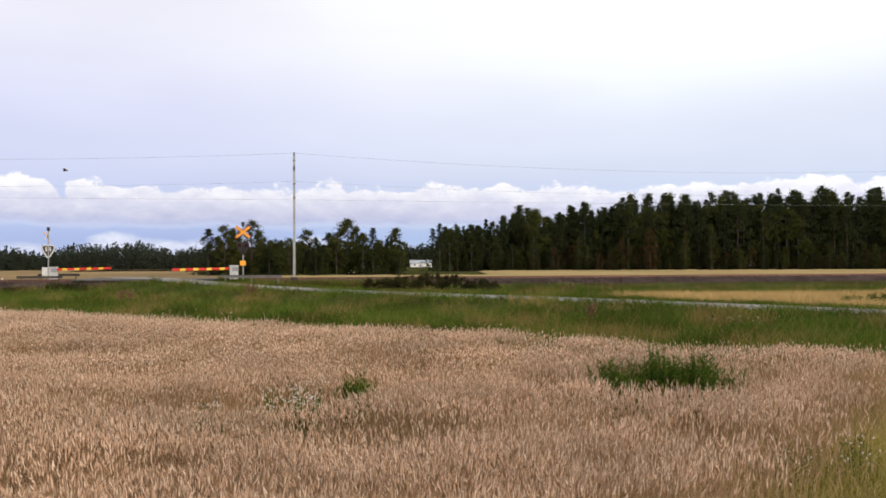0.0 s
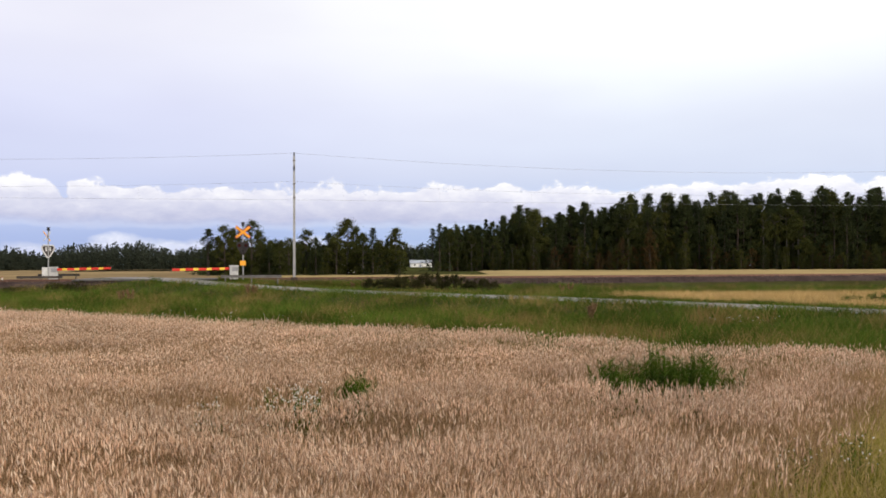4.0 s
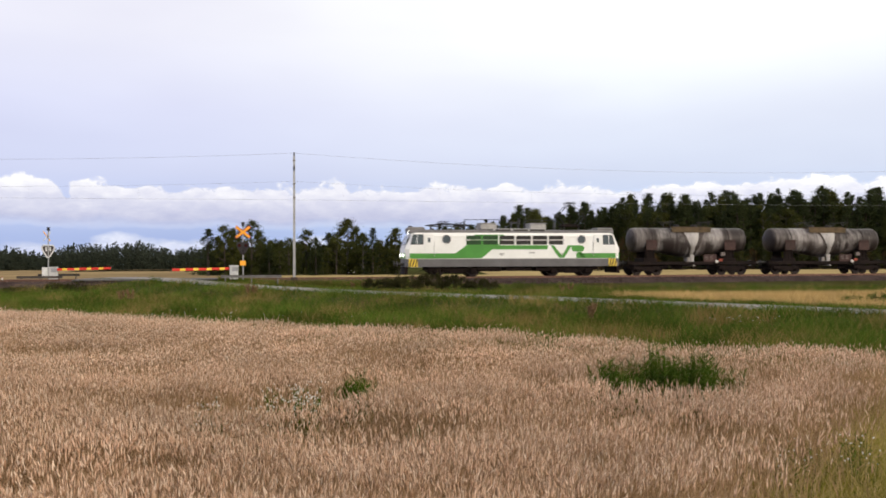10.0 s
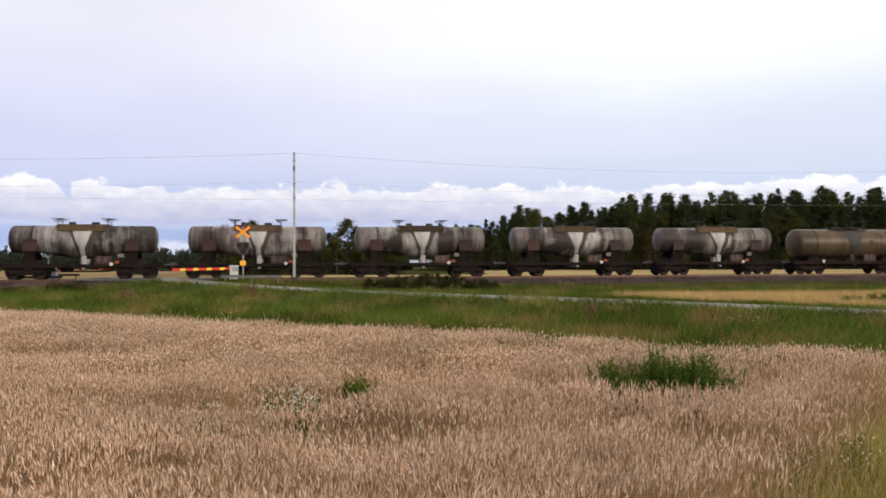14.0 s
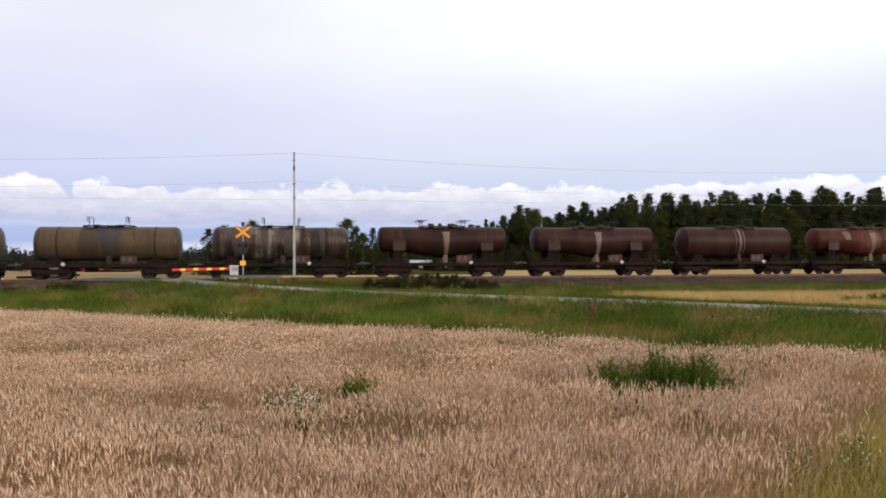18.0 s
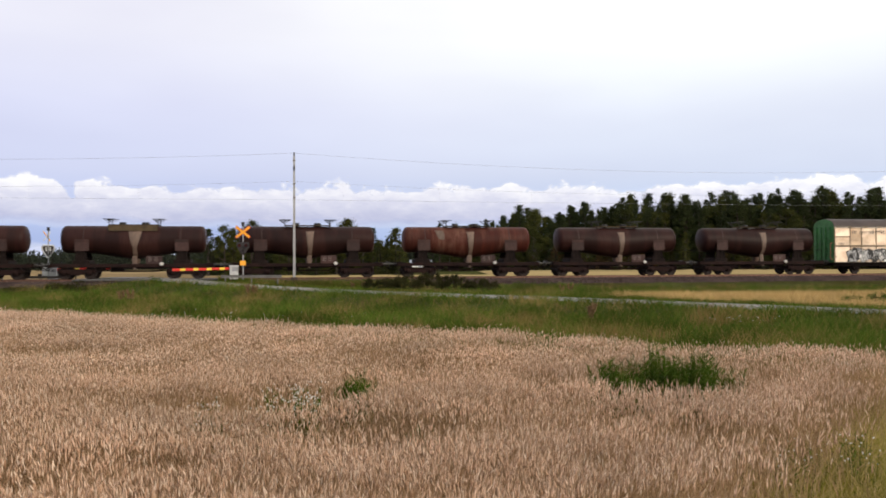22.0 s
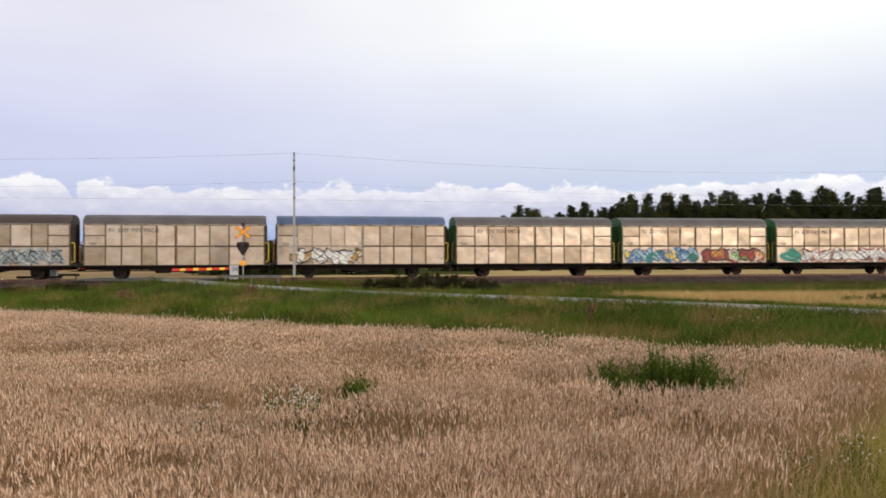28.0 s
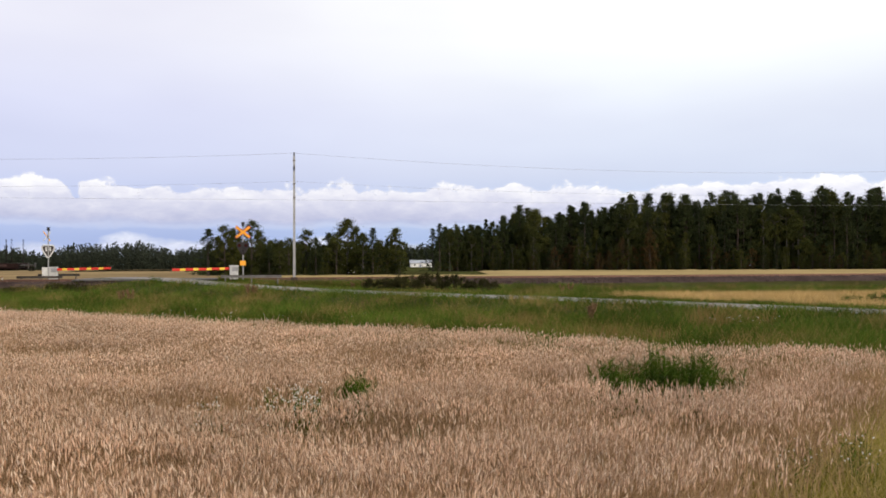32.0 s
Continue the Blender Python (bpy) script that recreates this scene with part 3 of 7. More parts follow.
def tank_wagon(kind, label):
    w = thing("tank_wagon", on_track(0), label, "tank wagon", "tank wagons of the train")
    half = 5.25
    sloped = kind in ("grey", "brown", "tray", "red")
    top = 4.0 if sloped else (4.05 if kind == "cone" else 3.93)
    wide, slim = (1.28, 1.03) if sloped else ((1.33, 1.33) if kind == "cone" else (1.28, 1.28))

    def rad(x):
        """The barrel widens towards the middle outlet; its top stays level."""
        return slim + (wide - slim) * max(0.0, 1 - abs(x) / 3.1)

    def ring(x, r, n=36):
        zc_ = top - rad(x)
        return [(x, r * math.cos(2 * math.pi * i / n), zc_ + r * math.sin(2 * math.pi * i / n)) for i in range(n)]

    def flank(x, a, lift, y):
        """A point on the barrel's side at the angle a over the level, lifted off the shell."""
        r = rad(x) + lift
        return (x, y * r * math.cos(radians(a)), top - rad(x) + r * math.sin(radians(a)))

    R, zc = rad(0), top - rad(0)
    if kind == "cone":
        ends_ = [(0.0, 0.02), (0.01, 0.4), (0.03, 0.46), (0.52, wide - 0.02), (0.58, wide)]
    else:
        ends_ = [(0.0, 0.02), (0.05, slim * 0.5), (0.12, slim * 0.78), (0.22, slim * 0.92), (0.32, slim * 0.975), (0.45, slim)]
    stations = [(-half + d, r) for d, r in ends_] + [(x, rad(x)) for x in (-3.1, -1.6, -0.25, 0.25, 1.6, 3.1)] + [(half - d, r) for d, r in reversed(ends_)]
    s = Shape()
    s.loft([ring(x, r) for x, r in stations])
    base = {"tray": "brown", "cone": "brown"}.get(kind, kind)
    part("tank_shell", s, M_TANK[base], w, {"grey": "grime-streaked grey steel tank barrel", "beige": "dusty beige-brown tank barrel", "shiny": "bare metal tank barrel with rust", "brown": "dark rust-brown tank barrel", "red": "faded rust-red tank barrel"}[base], smooth=True)
    if kind != "cone":
        for x in (-3.5, 3.4):
            part("band", Shape().loft([ring(x + dx, rad(x) + 0.014) for dx in (-0.04, 0.04)], caps=False), M_WRAP if base in ("brown", "red") else M_BLACK, w, smooth=True)
    for x in (-3.7, 3.5):
        part("saddle", Shape().box((x, 0, 1.25), (1.2, 1.9, 0.34), 0.03), M_BLACK, w)
        for y in (-1, 1):
            pl = part("saddle_plate", Shape().slab([(x - 0.46, 1.1), (x + 0.46, 1.1), (x + 0.38, 2.1 if sloped else 1.7), (x - 0.38, 2.1 if sloped else 1.7)], y * 0.82, y * 0.9), M_BLACK, w)
            for xx in (-0.34, 0, 0.34):
                part("gusset", Shape().slab([(x + xx - 0.03, 1.1), (x + xx + 0.03, 1.1), (x + xx * 0.85 + 0.03, 2.02 if sloped else 1.66), (x + xx * 0.85 - 0.03, 2.02 if sloped else 1.66)], y * 0.9, y * 0.97), M_BLACK, pl)
    if sloped:
        for x in (-3.6, 3.5):
            part("wrapper_plate", Shape().loft([[flank(x + dx, a, 0.03, y) for a in (0, -10, -20, -32, -44, -55)] for y in (-1,) for dx in (-0.5, 0.5)], close=False, caps=False), M_WRAP, w, "dull red-brown wrapper plate on the flank")
            part("bearer_plate", Shape().slab([(x - 0.5, 2.1), (x + 0.5, 2.1), (x + 0.5, 2.75), (x - 0.5, 2.75)], -1.08, -1.06), M_WRAP, w)

    # spilled load down both flanks, following the barrel
    def runs(x0, w0, x1, w1, hi=72, lo=58, knee=0.62, lift=0.02, blend=0.9):
        sh = Shape()
        for y in (-1, 1):
            rows = []
            for j in range(19):
                t = j / 18
                a = hi - (hi + lo) * t
                ww = (w1 + (w0 - w1) * max(0.0, 1 - t / knee) ** blend) * (1 + 0.06 * math.sin(9 * t + w0 * 5))
                xm = x0 + (x1 - x0) * t
                rows.append([flank(xm + ww * k, a, lift, y) for k in (-0.5, -0.3, -0.1, 0.1, 0.3, 0.5)])
            sh.loft(rows, close=False, caps=False)
        return sh
    if kind == "grey":
        part("dark_stain", runs(0.1, 2.7, 0.1, 0.75, 66, 55, 0.8, 0.014, 1.0), M_SPILL["edge"], w, "dark run-off either side of the spill", smooth=True)
        part("spill_stain", runs(0.0, 1.9, 0.05, 0.36, 70, 62, 0.66), M_SPILL[kind], w, "pale spilled load run down the barrel", smooth=True)
    elif kind == "beige":
        part("spill_stain", runs(0.1, 2.1, 0.1, 0.42, 80, 60, 0.85), M_SPILL[kind], w, "dark spilled load run down the barrel", smooth=True)
        part("paint_spot", runs(1.75, 0.4, 1.75, 0.3, 12, 8, 0.9), M_TRAY, w, "small rusty yellow spot", smooth=True)
    elif kind == "shiny":
        for x, ww in ((-3.4, 0.8), (-1.3, 0.7), (0.5, 1.1), (3.1, 0.5)):
            part("rust_run", runs(x, ww, x + 0.1, ww * 0.55, 78, 55, 0.9), M_SPILL["edge"], w, "dark rusty run down the barrel", smooth=True)
    elif kind == "cone":
        for x, ww in ((-0.35, 0.07), (0.02, 0.3), (0.38, 0.1)):
            part("spill_stain", runs(x, ww, x, ww * 0.6, 80, 45, 0.9), M_SPILL["brown"], w, "whitish rusty run down the barrel", smooth=True)
    else:
        part("spill_stain", runs(0.15, 1.0 if kind == "tray" else 0.65, 0.15, 0.32, 42, 60, 0.55), M_SPILL["brown"], w, "whitish spill run down the rusty barrel", smooth=True)
        if kind == "red":
            part("bare_patch", runs(-2.35, 0.7, -2.2, 0.5, 45, -4, 0.9), M_SPILL["brown"], w, "bare whitish patch of worn paint", smooth=True)
    # outlet
    o = Shape().tube((0.1, 0, 1.6), (0.1, 0, 0.75), 0.3, 12, 0.16).tube((0.1, -1.2, 0.8), (0.1, 1.2, 0.8), 0.08, 10)
    o.box((0.1, -0.9, 1.3), (0.36, 0.07, 0.85), 0.02)
    part("outlet_pipe", o, M_SPILL["grey"] if kind == "grey" else M_WRAP if kind in ("beige", "shiny", "cone") else M_SPILL["brown"], w, smooth=True)
    # top walkway, manholes, rails
    tw = Shape()
    for y in (-0.45, 0.45):
        tw.box((0, y, zc + R + 0.07), (3.6, 0.42, 0.05), 0.01)
    for x in (-1.7, 0, 1.7):
        tw.box((x, 0, zc + R + 0.01), (0.06, 1.5, 0.1))
    part("walkway", tw, M_TRAY if sloped else M_HANDRAIL, w, "ochre steel walkway plates")
    if kind in ("grey", "tray"):
        tray = Shape()
        for y in (-1, 1):
            tray.slab([(-1.75, top - 0.4), (1.75, top - 0.4), (1.8, top + 0.03), (-1.8, top + 0.03)], y * 0.97, y * 1.02)
        part("drip_tray", tray, M_TRAY, w, "dirty ochre drip guard along the top")
    mh = Shape()
    mz = zc + R + (0.18 if sloped else 0.06)
    for x, mr in ((-0.9, 0.24), (0.75, 0.28)):
        mh.tube((x, 0, zc + R - 0.05), (x, 0, mz), mr, 16).tube((x, 0, mz), (x, 0, mz + 0.05), mr * 1.1, 16)
        mh.box((x, 0, mz + 0.08), (0.5, 0.06, 0.05), 0.01)
    part("manhole", mh, M_HANDRAIL, w, smooth=True)
    for e in (-1, 1):
        h = Shape()
        if kind in ("beige", "shiny", "cone"):
            x = e * 1.3
            h.path([(x, -0.7, zc + R), (x, -0.7, zc + R + 0.68), (x + e * 0.14, -0.7, zc + R + 0.72), (x + e * 0.14, -0.7, zc + R + 0.3)], 0.03)
            h.path([(x, 0.7, zc + R), (x, 0.7, zc + R + 0.68)], 0.03)
            h.path([(x, -0.7, zc + R + 0.68), (x, 0.7, zc + R + 0.68)], 0.03)
        else:
            x = e * 1.75
            for y in (-0.7, 0.7):
                h.path([(x, y, zc + R), (x, y, zc + R + 0.5)], 0.03)
                h.path([(x - 0.45, y, zc + R + 0.5), (x + 0.45, y, zc + R + 0.5)], 0.028)
                h.path([(x - 0.3, y, zc + R + 0.36), (x + 0.3, y, zc + R + 0.4)], 0.014)
                h.path([(x - 0.4, y, zc + R + 0.5), (x, y, zc + R + 0.2)], 0.02)
            h.path([(x, -0.7, zc + R + 0.5), (x, 0.7, zc + R + 0.5)], 0.03)
        part("handrail", h, M_HANDRAIL, w)
    ld = Shape()
    for dx in (-0.2, 0.2):
        ld.path([(-0.2 + dx, -1.5, 1.0), (-0.2 + dx, -1.42, 2.7), (-0.2 + dx, -0.95, 3.85)], 0.022)
    for i in range(9):
        z = 1.2 + i * 0.3
        y = -1.5 + max(0, z - 2.7) * 0.42 + 0.04
        ld.path([(-0.4, y, z), (0.0, y, z)], 0.016)
    if kind in ("shiny",):
        part("ladder", ld, M_HANDRAIL, w)
    fr = Shape()
    for y in (-1.2, 1.2):
        fr.box((0, y, 1.0), (11.5, 0.12, 0.26), 0.02)
    for x in (-5.7, -3.7, -1.2, 1.2, 3.5, 5.7):
        fr.box((x, 0, 1.0), (0.24, 2.5, 0.24), 0.02)
    fr.box((0, 0, 0.98), (11.4, 0.5, 0.2), 0.02)
    for y in (-1, 1):
        fr.slab([(-3.1, 0.9), (-0.9, 0.78), (1.4, 0.78), (3.1, 0.9)], y * 0.7, y * 0.74)
        fr.path([(-2.2, y * 0.9, 0.85), (-1.6, y * 0.9, 0.55), (1.6, y * 0.9, 0.55), (2.2, y * 0.9, 0.85)], 0.03)
    part("underframe", fr, M_RUSTY if kind not in ("grey", "shiny") else M_BLACK, w)
    for x in (-5.6, 5.6):
        pl = Shape()
        pl.box((x, 0, 1.16), (0.55, 2.6, 0.05), 0.01)
        for y in (-1.25, 1.25):
            pl.path([(x, y, 1.16), (x, y, 2.1)], 0.022)
        pl.path([(x, -1.25, 2.1), (x, 1.25, 2.1)], 0.022)
        for y in (-1.35, 1.35):
            pl.box((x - 0.05, y, 0.62), (0.35, 0.18, 0.03))
            pl.path([(x - 0.2, y, 0.62), (x - 0.2, y, 1.1)], 0.018).path([(x + 0.1, y, 0.62), (x + 0.1, y, 1.1)], 0.018)
        part("end_platform", pl, M_BLACK, w)
    part("brake_cylinder", Shape().tube((-1.6, -0.55, 0.72), (-0.7, -0.55, 0.72), 0.17, 12).box((-2.3, -0.6, 0.74), (0.6, 0.5, 0.3), 0.04), M_BLACK, w, smooth=True)
    hb = Shape().lathe([(-0.03, 0.11), (-0.01, 0.135), (0.02, 0.135), (0.03, 0.11), (0.03, 0.0001)], 16, pose(-3.0 if kind == "beige" else 2.1, -1.38, 1.12, 0, 0, 90))
    part("brake_wheel", hb, M_PLATE_W, w, "white painted brake wheel", smooth=True)
    dp = Shape().box((1.55, -1.25, 1.42), (1.2, 0.04, 0.62), 0.012)
    pan = part("data_panel", dp, M_WRAP, w, "dark data panel with pale bars")
    rb = random.Random(11)
    for i in range(3):
        for j in range(2):
            x0 = 1.55 - 0.46 + j * 0.42
            part("text_bar", Shape().box((x0 + 0.15, -1.275, 1.6 - i * 0.13), (0.2 + 0.1 * rb.random(), 0.012, 0.04)), M_FADED, pan)
    if kind == "grey":
        part("hazard_plate", Shape().box((2.5, -1.3, 1.26), (0.34, 0.03, 0.2), 0.008), M_PLATE_O, w, "orange hazard plate")
        part("filler_box", Shape().box((2.75, -1.2, 1.75), (0.4, 0.2, 0.3), 0.03), M_FADED, w)
    for x in (-3.95, 3.75):
        bogie(w, x, frame_mat=M_RUSTY if kind not in ("grey", "shiny") else M_BLACK)
    ends(w, 5.8)
    return w


# ---- sliding-wall wagons ----
def dull_metal(name, base, dirt, rough, metal):
    m = bpy.data.materials.new(name)
    m.use_nodes = True
    nt = m.node_tree
    L = nt.links.new
    p = nt.nodes["Principled BSDF"]
    p.inputs["Metallic"].default_value = metal
    tc, oi = nt.nodes.new("ShaderNodeTexCoord"), nt.nodes.new("ShaderNodeObjectInfo")
    mul = nt.nodes.new("ShaderNodeVectorMath")
    mul.operation = "SCALE"
    mul.inputs[0].default_value = (71.0, 3.0, 13.0)
    L(oi.outputs["Random"], mul.inputs["Scale"])
    addv = nt.nodes.new("ShaderNodeVectorMath")
    L(tc.outputs["Object"], addv.inputs[0])
    L(mul.outputs[0], addv.inputs[1])
    big = noise_node(nt, mapping(nt, addv.outputs[0], (1, 1, 1.3)), 1.1, 5)
    fine = noise_node(nt, mapping(nt, addv.outputs[0], (6, 1, 1.2)), 4, 4)
    r = ramp(nt, [(0.25, dirt), (0.55, base), (0.75, tuple(min(1, c * 1.08) for c in base))])
    L(big.outputs[0], r.inputs[0])
    r2 = ramp(nt, [(0.25, (0.86, 0.84, 0.80)), (0.7, (1.06, 1.05, 1.04))])
    L(fine.outputs[0], r2.inputs[0])
    mx = mixer(nt, "MULTIPLY", 1.0)
    L(r.outputs[0], mx.inputs[6])
    L(r2.outputs[0], mx.inputs[7])
    hue = ramp(nt, [(0, (0.66, 0.62, 0.55)), (0.3, (0.90, 0.89, 0.86)), (1, (1.14, 1.14, 1.14))])
    L(oi.outputs["Random"], hue.inputs[0])
    m3 = mixer(nt, "MULTIPLY", 1.0)
    L(mx.outputs[2], m3.inputs[6])
    L(hue.outputs[0], m3.inputs[7])
    L(m3.outputs[2], p.inputs["Base Color"])
    rr = ramp(nt, [(0.3, (rough + 0.2,) * 3), (0.7, (rough,) * 3)])
    L(big.outputs[0], rr.inputs[0])
    L(rr.outputs[0], p.inputs["Roughness"])
    bp = nt.nodes.new("ShaderNodeBump")
    bp.inputs["Strength"].default_value, bp.inputs["Distance"].default_value = 0.55, 0.12
    L(noise_node(nt, addv.outputs[0], 0.95, 1.0, 0.4).outputs[0], bp.inputs["Height"])
    L(bp.outputs[0], p.inputs["Normal"])
    return m


M_PANEL = dull_metal("door_panel_metal", (0.71, 0.58, 0.47), (0.53, 0.395, 0.30), 0.27, 0.55)
M_PANEL_OCHRE = dull_metal("door_panel_ochre", (0.255, 0.17, 0.078), (0.17, 0.105, 0.045), 0.34, 0.45)
M_PANEL_TAN = dull_metal("door_panel_tan", (0.43, 0.32, 0.19), (0.3, 0.21, 0.115), 0.3, 0.5)
M_RIB = mat("door_rib", (0.15, 0.108, 0.068), 0.6, 0.2, var=0.3, scale=1.5, fine=12)
M_RIB_PALE = mat("door_rib_pale", (0.40, 0.355, 0.30), 0.5, 0.3, var=0.2, scale=1.5, fine=12)
M_ROOF = {"grey": mat("wagon_roof_grey", (0.088, 0.081, 0.085), 0.55, 0.2, var=0.25, scale=0.6, fine=5), "blue": mat("wagon_roof_blue", (0.07, 0.10, 0.19), 0.5, 0.2, var=0.2, scale=0.6, fine=5),
          "brown": mat("wagon_roof_brown", (0.055, 0.040, 0.038), 0.65, 0.0, var=0.25, scale=0.6, fine=5)}
M_END = {"green": mat("wagon_end_green", (0.03, 0.13, 0.03), 0.55, var=0.3), "dark": mat("wagon_end_dark", (0.05, 0.035, 0.03), 0.7, var=0.4)}
M_MARK = mat("faded_dark_lettering", (0.07, 0.065, 0.065), 0.7, var=0.2)
SPRAY = {k: mat("spray_" + k, c, 0.45, var=0.12, scale=3, fine=14, bump=0.05) for k, c in
         {"white": (0.78, 0.77, 0.76), "black": (0.02, 0.02, 0.022), "blue": (0.08, 0.2, 0.42), "sky": (0.3, 0.5, 0.62), "teal": (0.03, 0.25, 0.2), "orange": (0.6, 0.24, 0.06), "red": (0.36, 0.05, 0.045),
          "yellow": (0.75, 0.55, 0.08), "green": (0.2, 0.42, 0.12), "grey": (0.4, 0.4, 0.41), "slate": (0.3, 0.35, 0.37), "olive": (0.34, 0.29, 0.08), "tan": (0.42, 0.28, 0.11)}.items()}
HALF_BOX = 6.53
COLS = (1.50, 1.12, 1.42, 1.08, 1.33)


def stroke(pts, wd):
    """A brush line through points in (x, z), as one flat outline."""
    left, right = [], []
    for i, p in enumerate(pts):
        a, b = pts[max(i - 1, 0)], pts[min(i + 1, len(pts) - 1)]
        d = math.hypot(b[0] - a[0], b[1] - a[1]) or 1
        nx, nz = -(b[1] - a[1]) / d, (b[0] - a[0]) / d
        k = wd * (0.65 + 0.5 * math.sin(1.3 + 2.6 * i))
        left.append((p[0] + nx * k, p[1] + nz * k))
        right.append((p[0] - nx * k, p[1] - nz * k))
    return left, right


def ribbon_plate(s, pts, wd, y):
    left, right = stroke(pts, wd)
    n = len(pts)
    s.add([(x, y, z) for x, z in left + right], [(i, i + 1, n + i + 1, n + i) for i in range(n - 1)])


def graffiti(parent, x0, x1, z0, z1, fills, outline, seed, count, soft=False):
    """Sprayed shapes without meaning on the lower panels: angular fills, shadows, thin contour lines, drips of a second colour."""
    rnd = random.Random(seed)
    y = -1.462
    step = (x1 - x0) / count
    hz = (z1 - z0) / 2
    cz = (z0 + z1) / 2
    dark = outline if outline in ("black", "blue", "red", "grey", "tan", "teal") else "black"
    for i in range(count):
        cx = x0 + (i + 0.5) * step
        sk = rnd.uniform(-0.3, 0.3)
        for k in range(3):
            ang = rnd.choice((-0.5, 0.0, 0.35, 1.2, 1.57, 1.9)) + rnd.uniform(-0.2, 0.2)
            ln, wd = rnd.uniform(0.6, 1.0) * (hz if abs(math.sin(ang)) > 0.6 else step * 0.75), rnd.uniform(0.12, 0.2) + step * 0.08
            px, pz = cx + rnd.uniform(-0.3, 0.3) * step, cz + rnd.uniform(-0.35, 0.35) * hz
            ca, sa = math.cos(ang), math.sin(ang)
            def bar(grow):
                a, b = ln + grow, wd + grow
                if soft:
                    pts = [(a * math.cos(q) * (1 + 0.12 * math.sin(3 * q + i)), b * 1.25 * math.sin(q) * (1 + 0.1 * math.cos(2 * q + k))) for q in (j * 6.283 / 18 for j in range(18))]
                    return [(px + u * ca - v * sa, min(z1 + 0.08, max(z0 - 0.03, pz + u * sa + v * ca))) for u, v in pts]
                pts = [(-a, -b * 0.8), (-a * 0.2, -b), (a, -b * 0.7), (a * 1.08, 0), (a, b), (0, b * 0.85), (-a, b)]
                return [(px + u * ca - v * sa + sk * (u * sa + v * ca), min(z1 + 0.08, max(z0 - 0.03, pz + u * sa + v * ca))) for u, v in pts]
            lay = 0.0012 * (k + 3 * (i % 3))
            part("paint_outline", Shape().slab(bar(0.085), y - lay, y - lay - 0.001), SPRAY[dark], parent)
            part("paint_fill", Shape().slab(bar(0.0), y - 0.0125 - lay, y - 0.0135 - lay), SPRAY[fills[(i + (k > 1)) % len(fills)]], parent)
        for k in range(5):
            ln = Shape()
            pts = [(cx + step * 0.6 * math.sin(1.9 * j + seed + i + k), cz + hz * 0.9 * math.cos(1.3 * j + i * 2.1 + k * 1.7)) for j in range(rnd.randint(3, 6))]
            ribbon_plate(ln, pts, 0.026, y - 0.027 - 0.001 * k)
            part("paint_line", ln, SPRAY["black" if rnd.random() < 0.7 else "white" if rnd.random() < 0.5 else dark], parent)


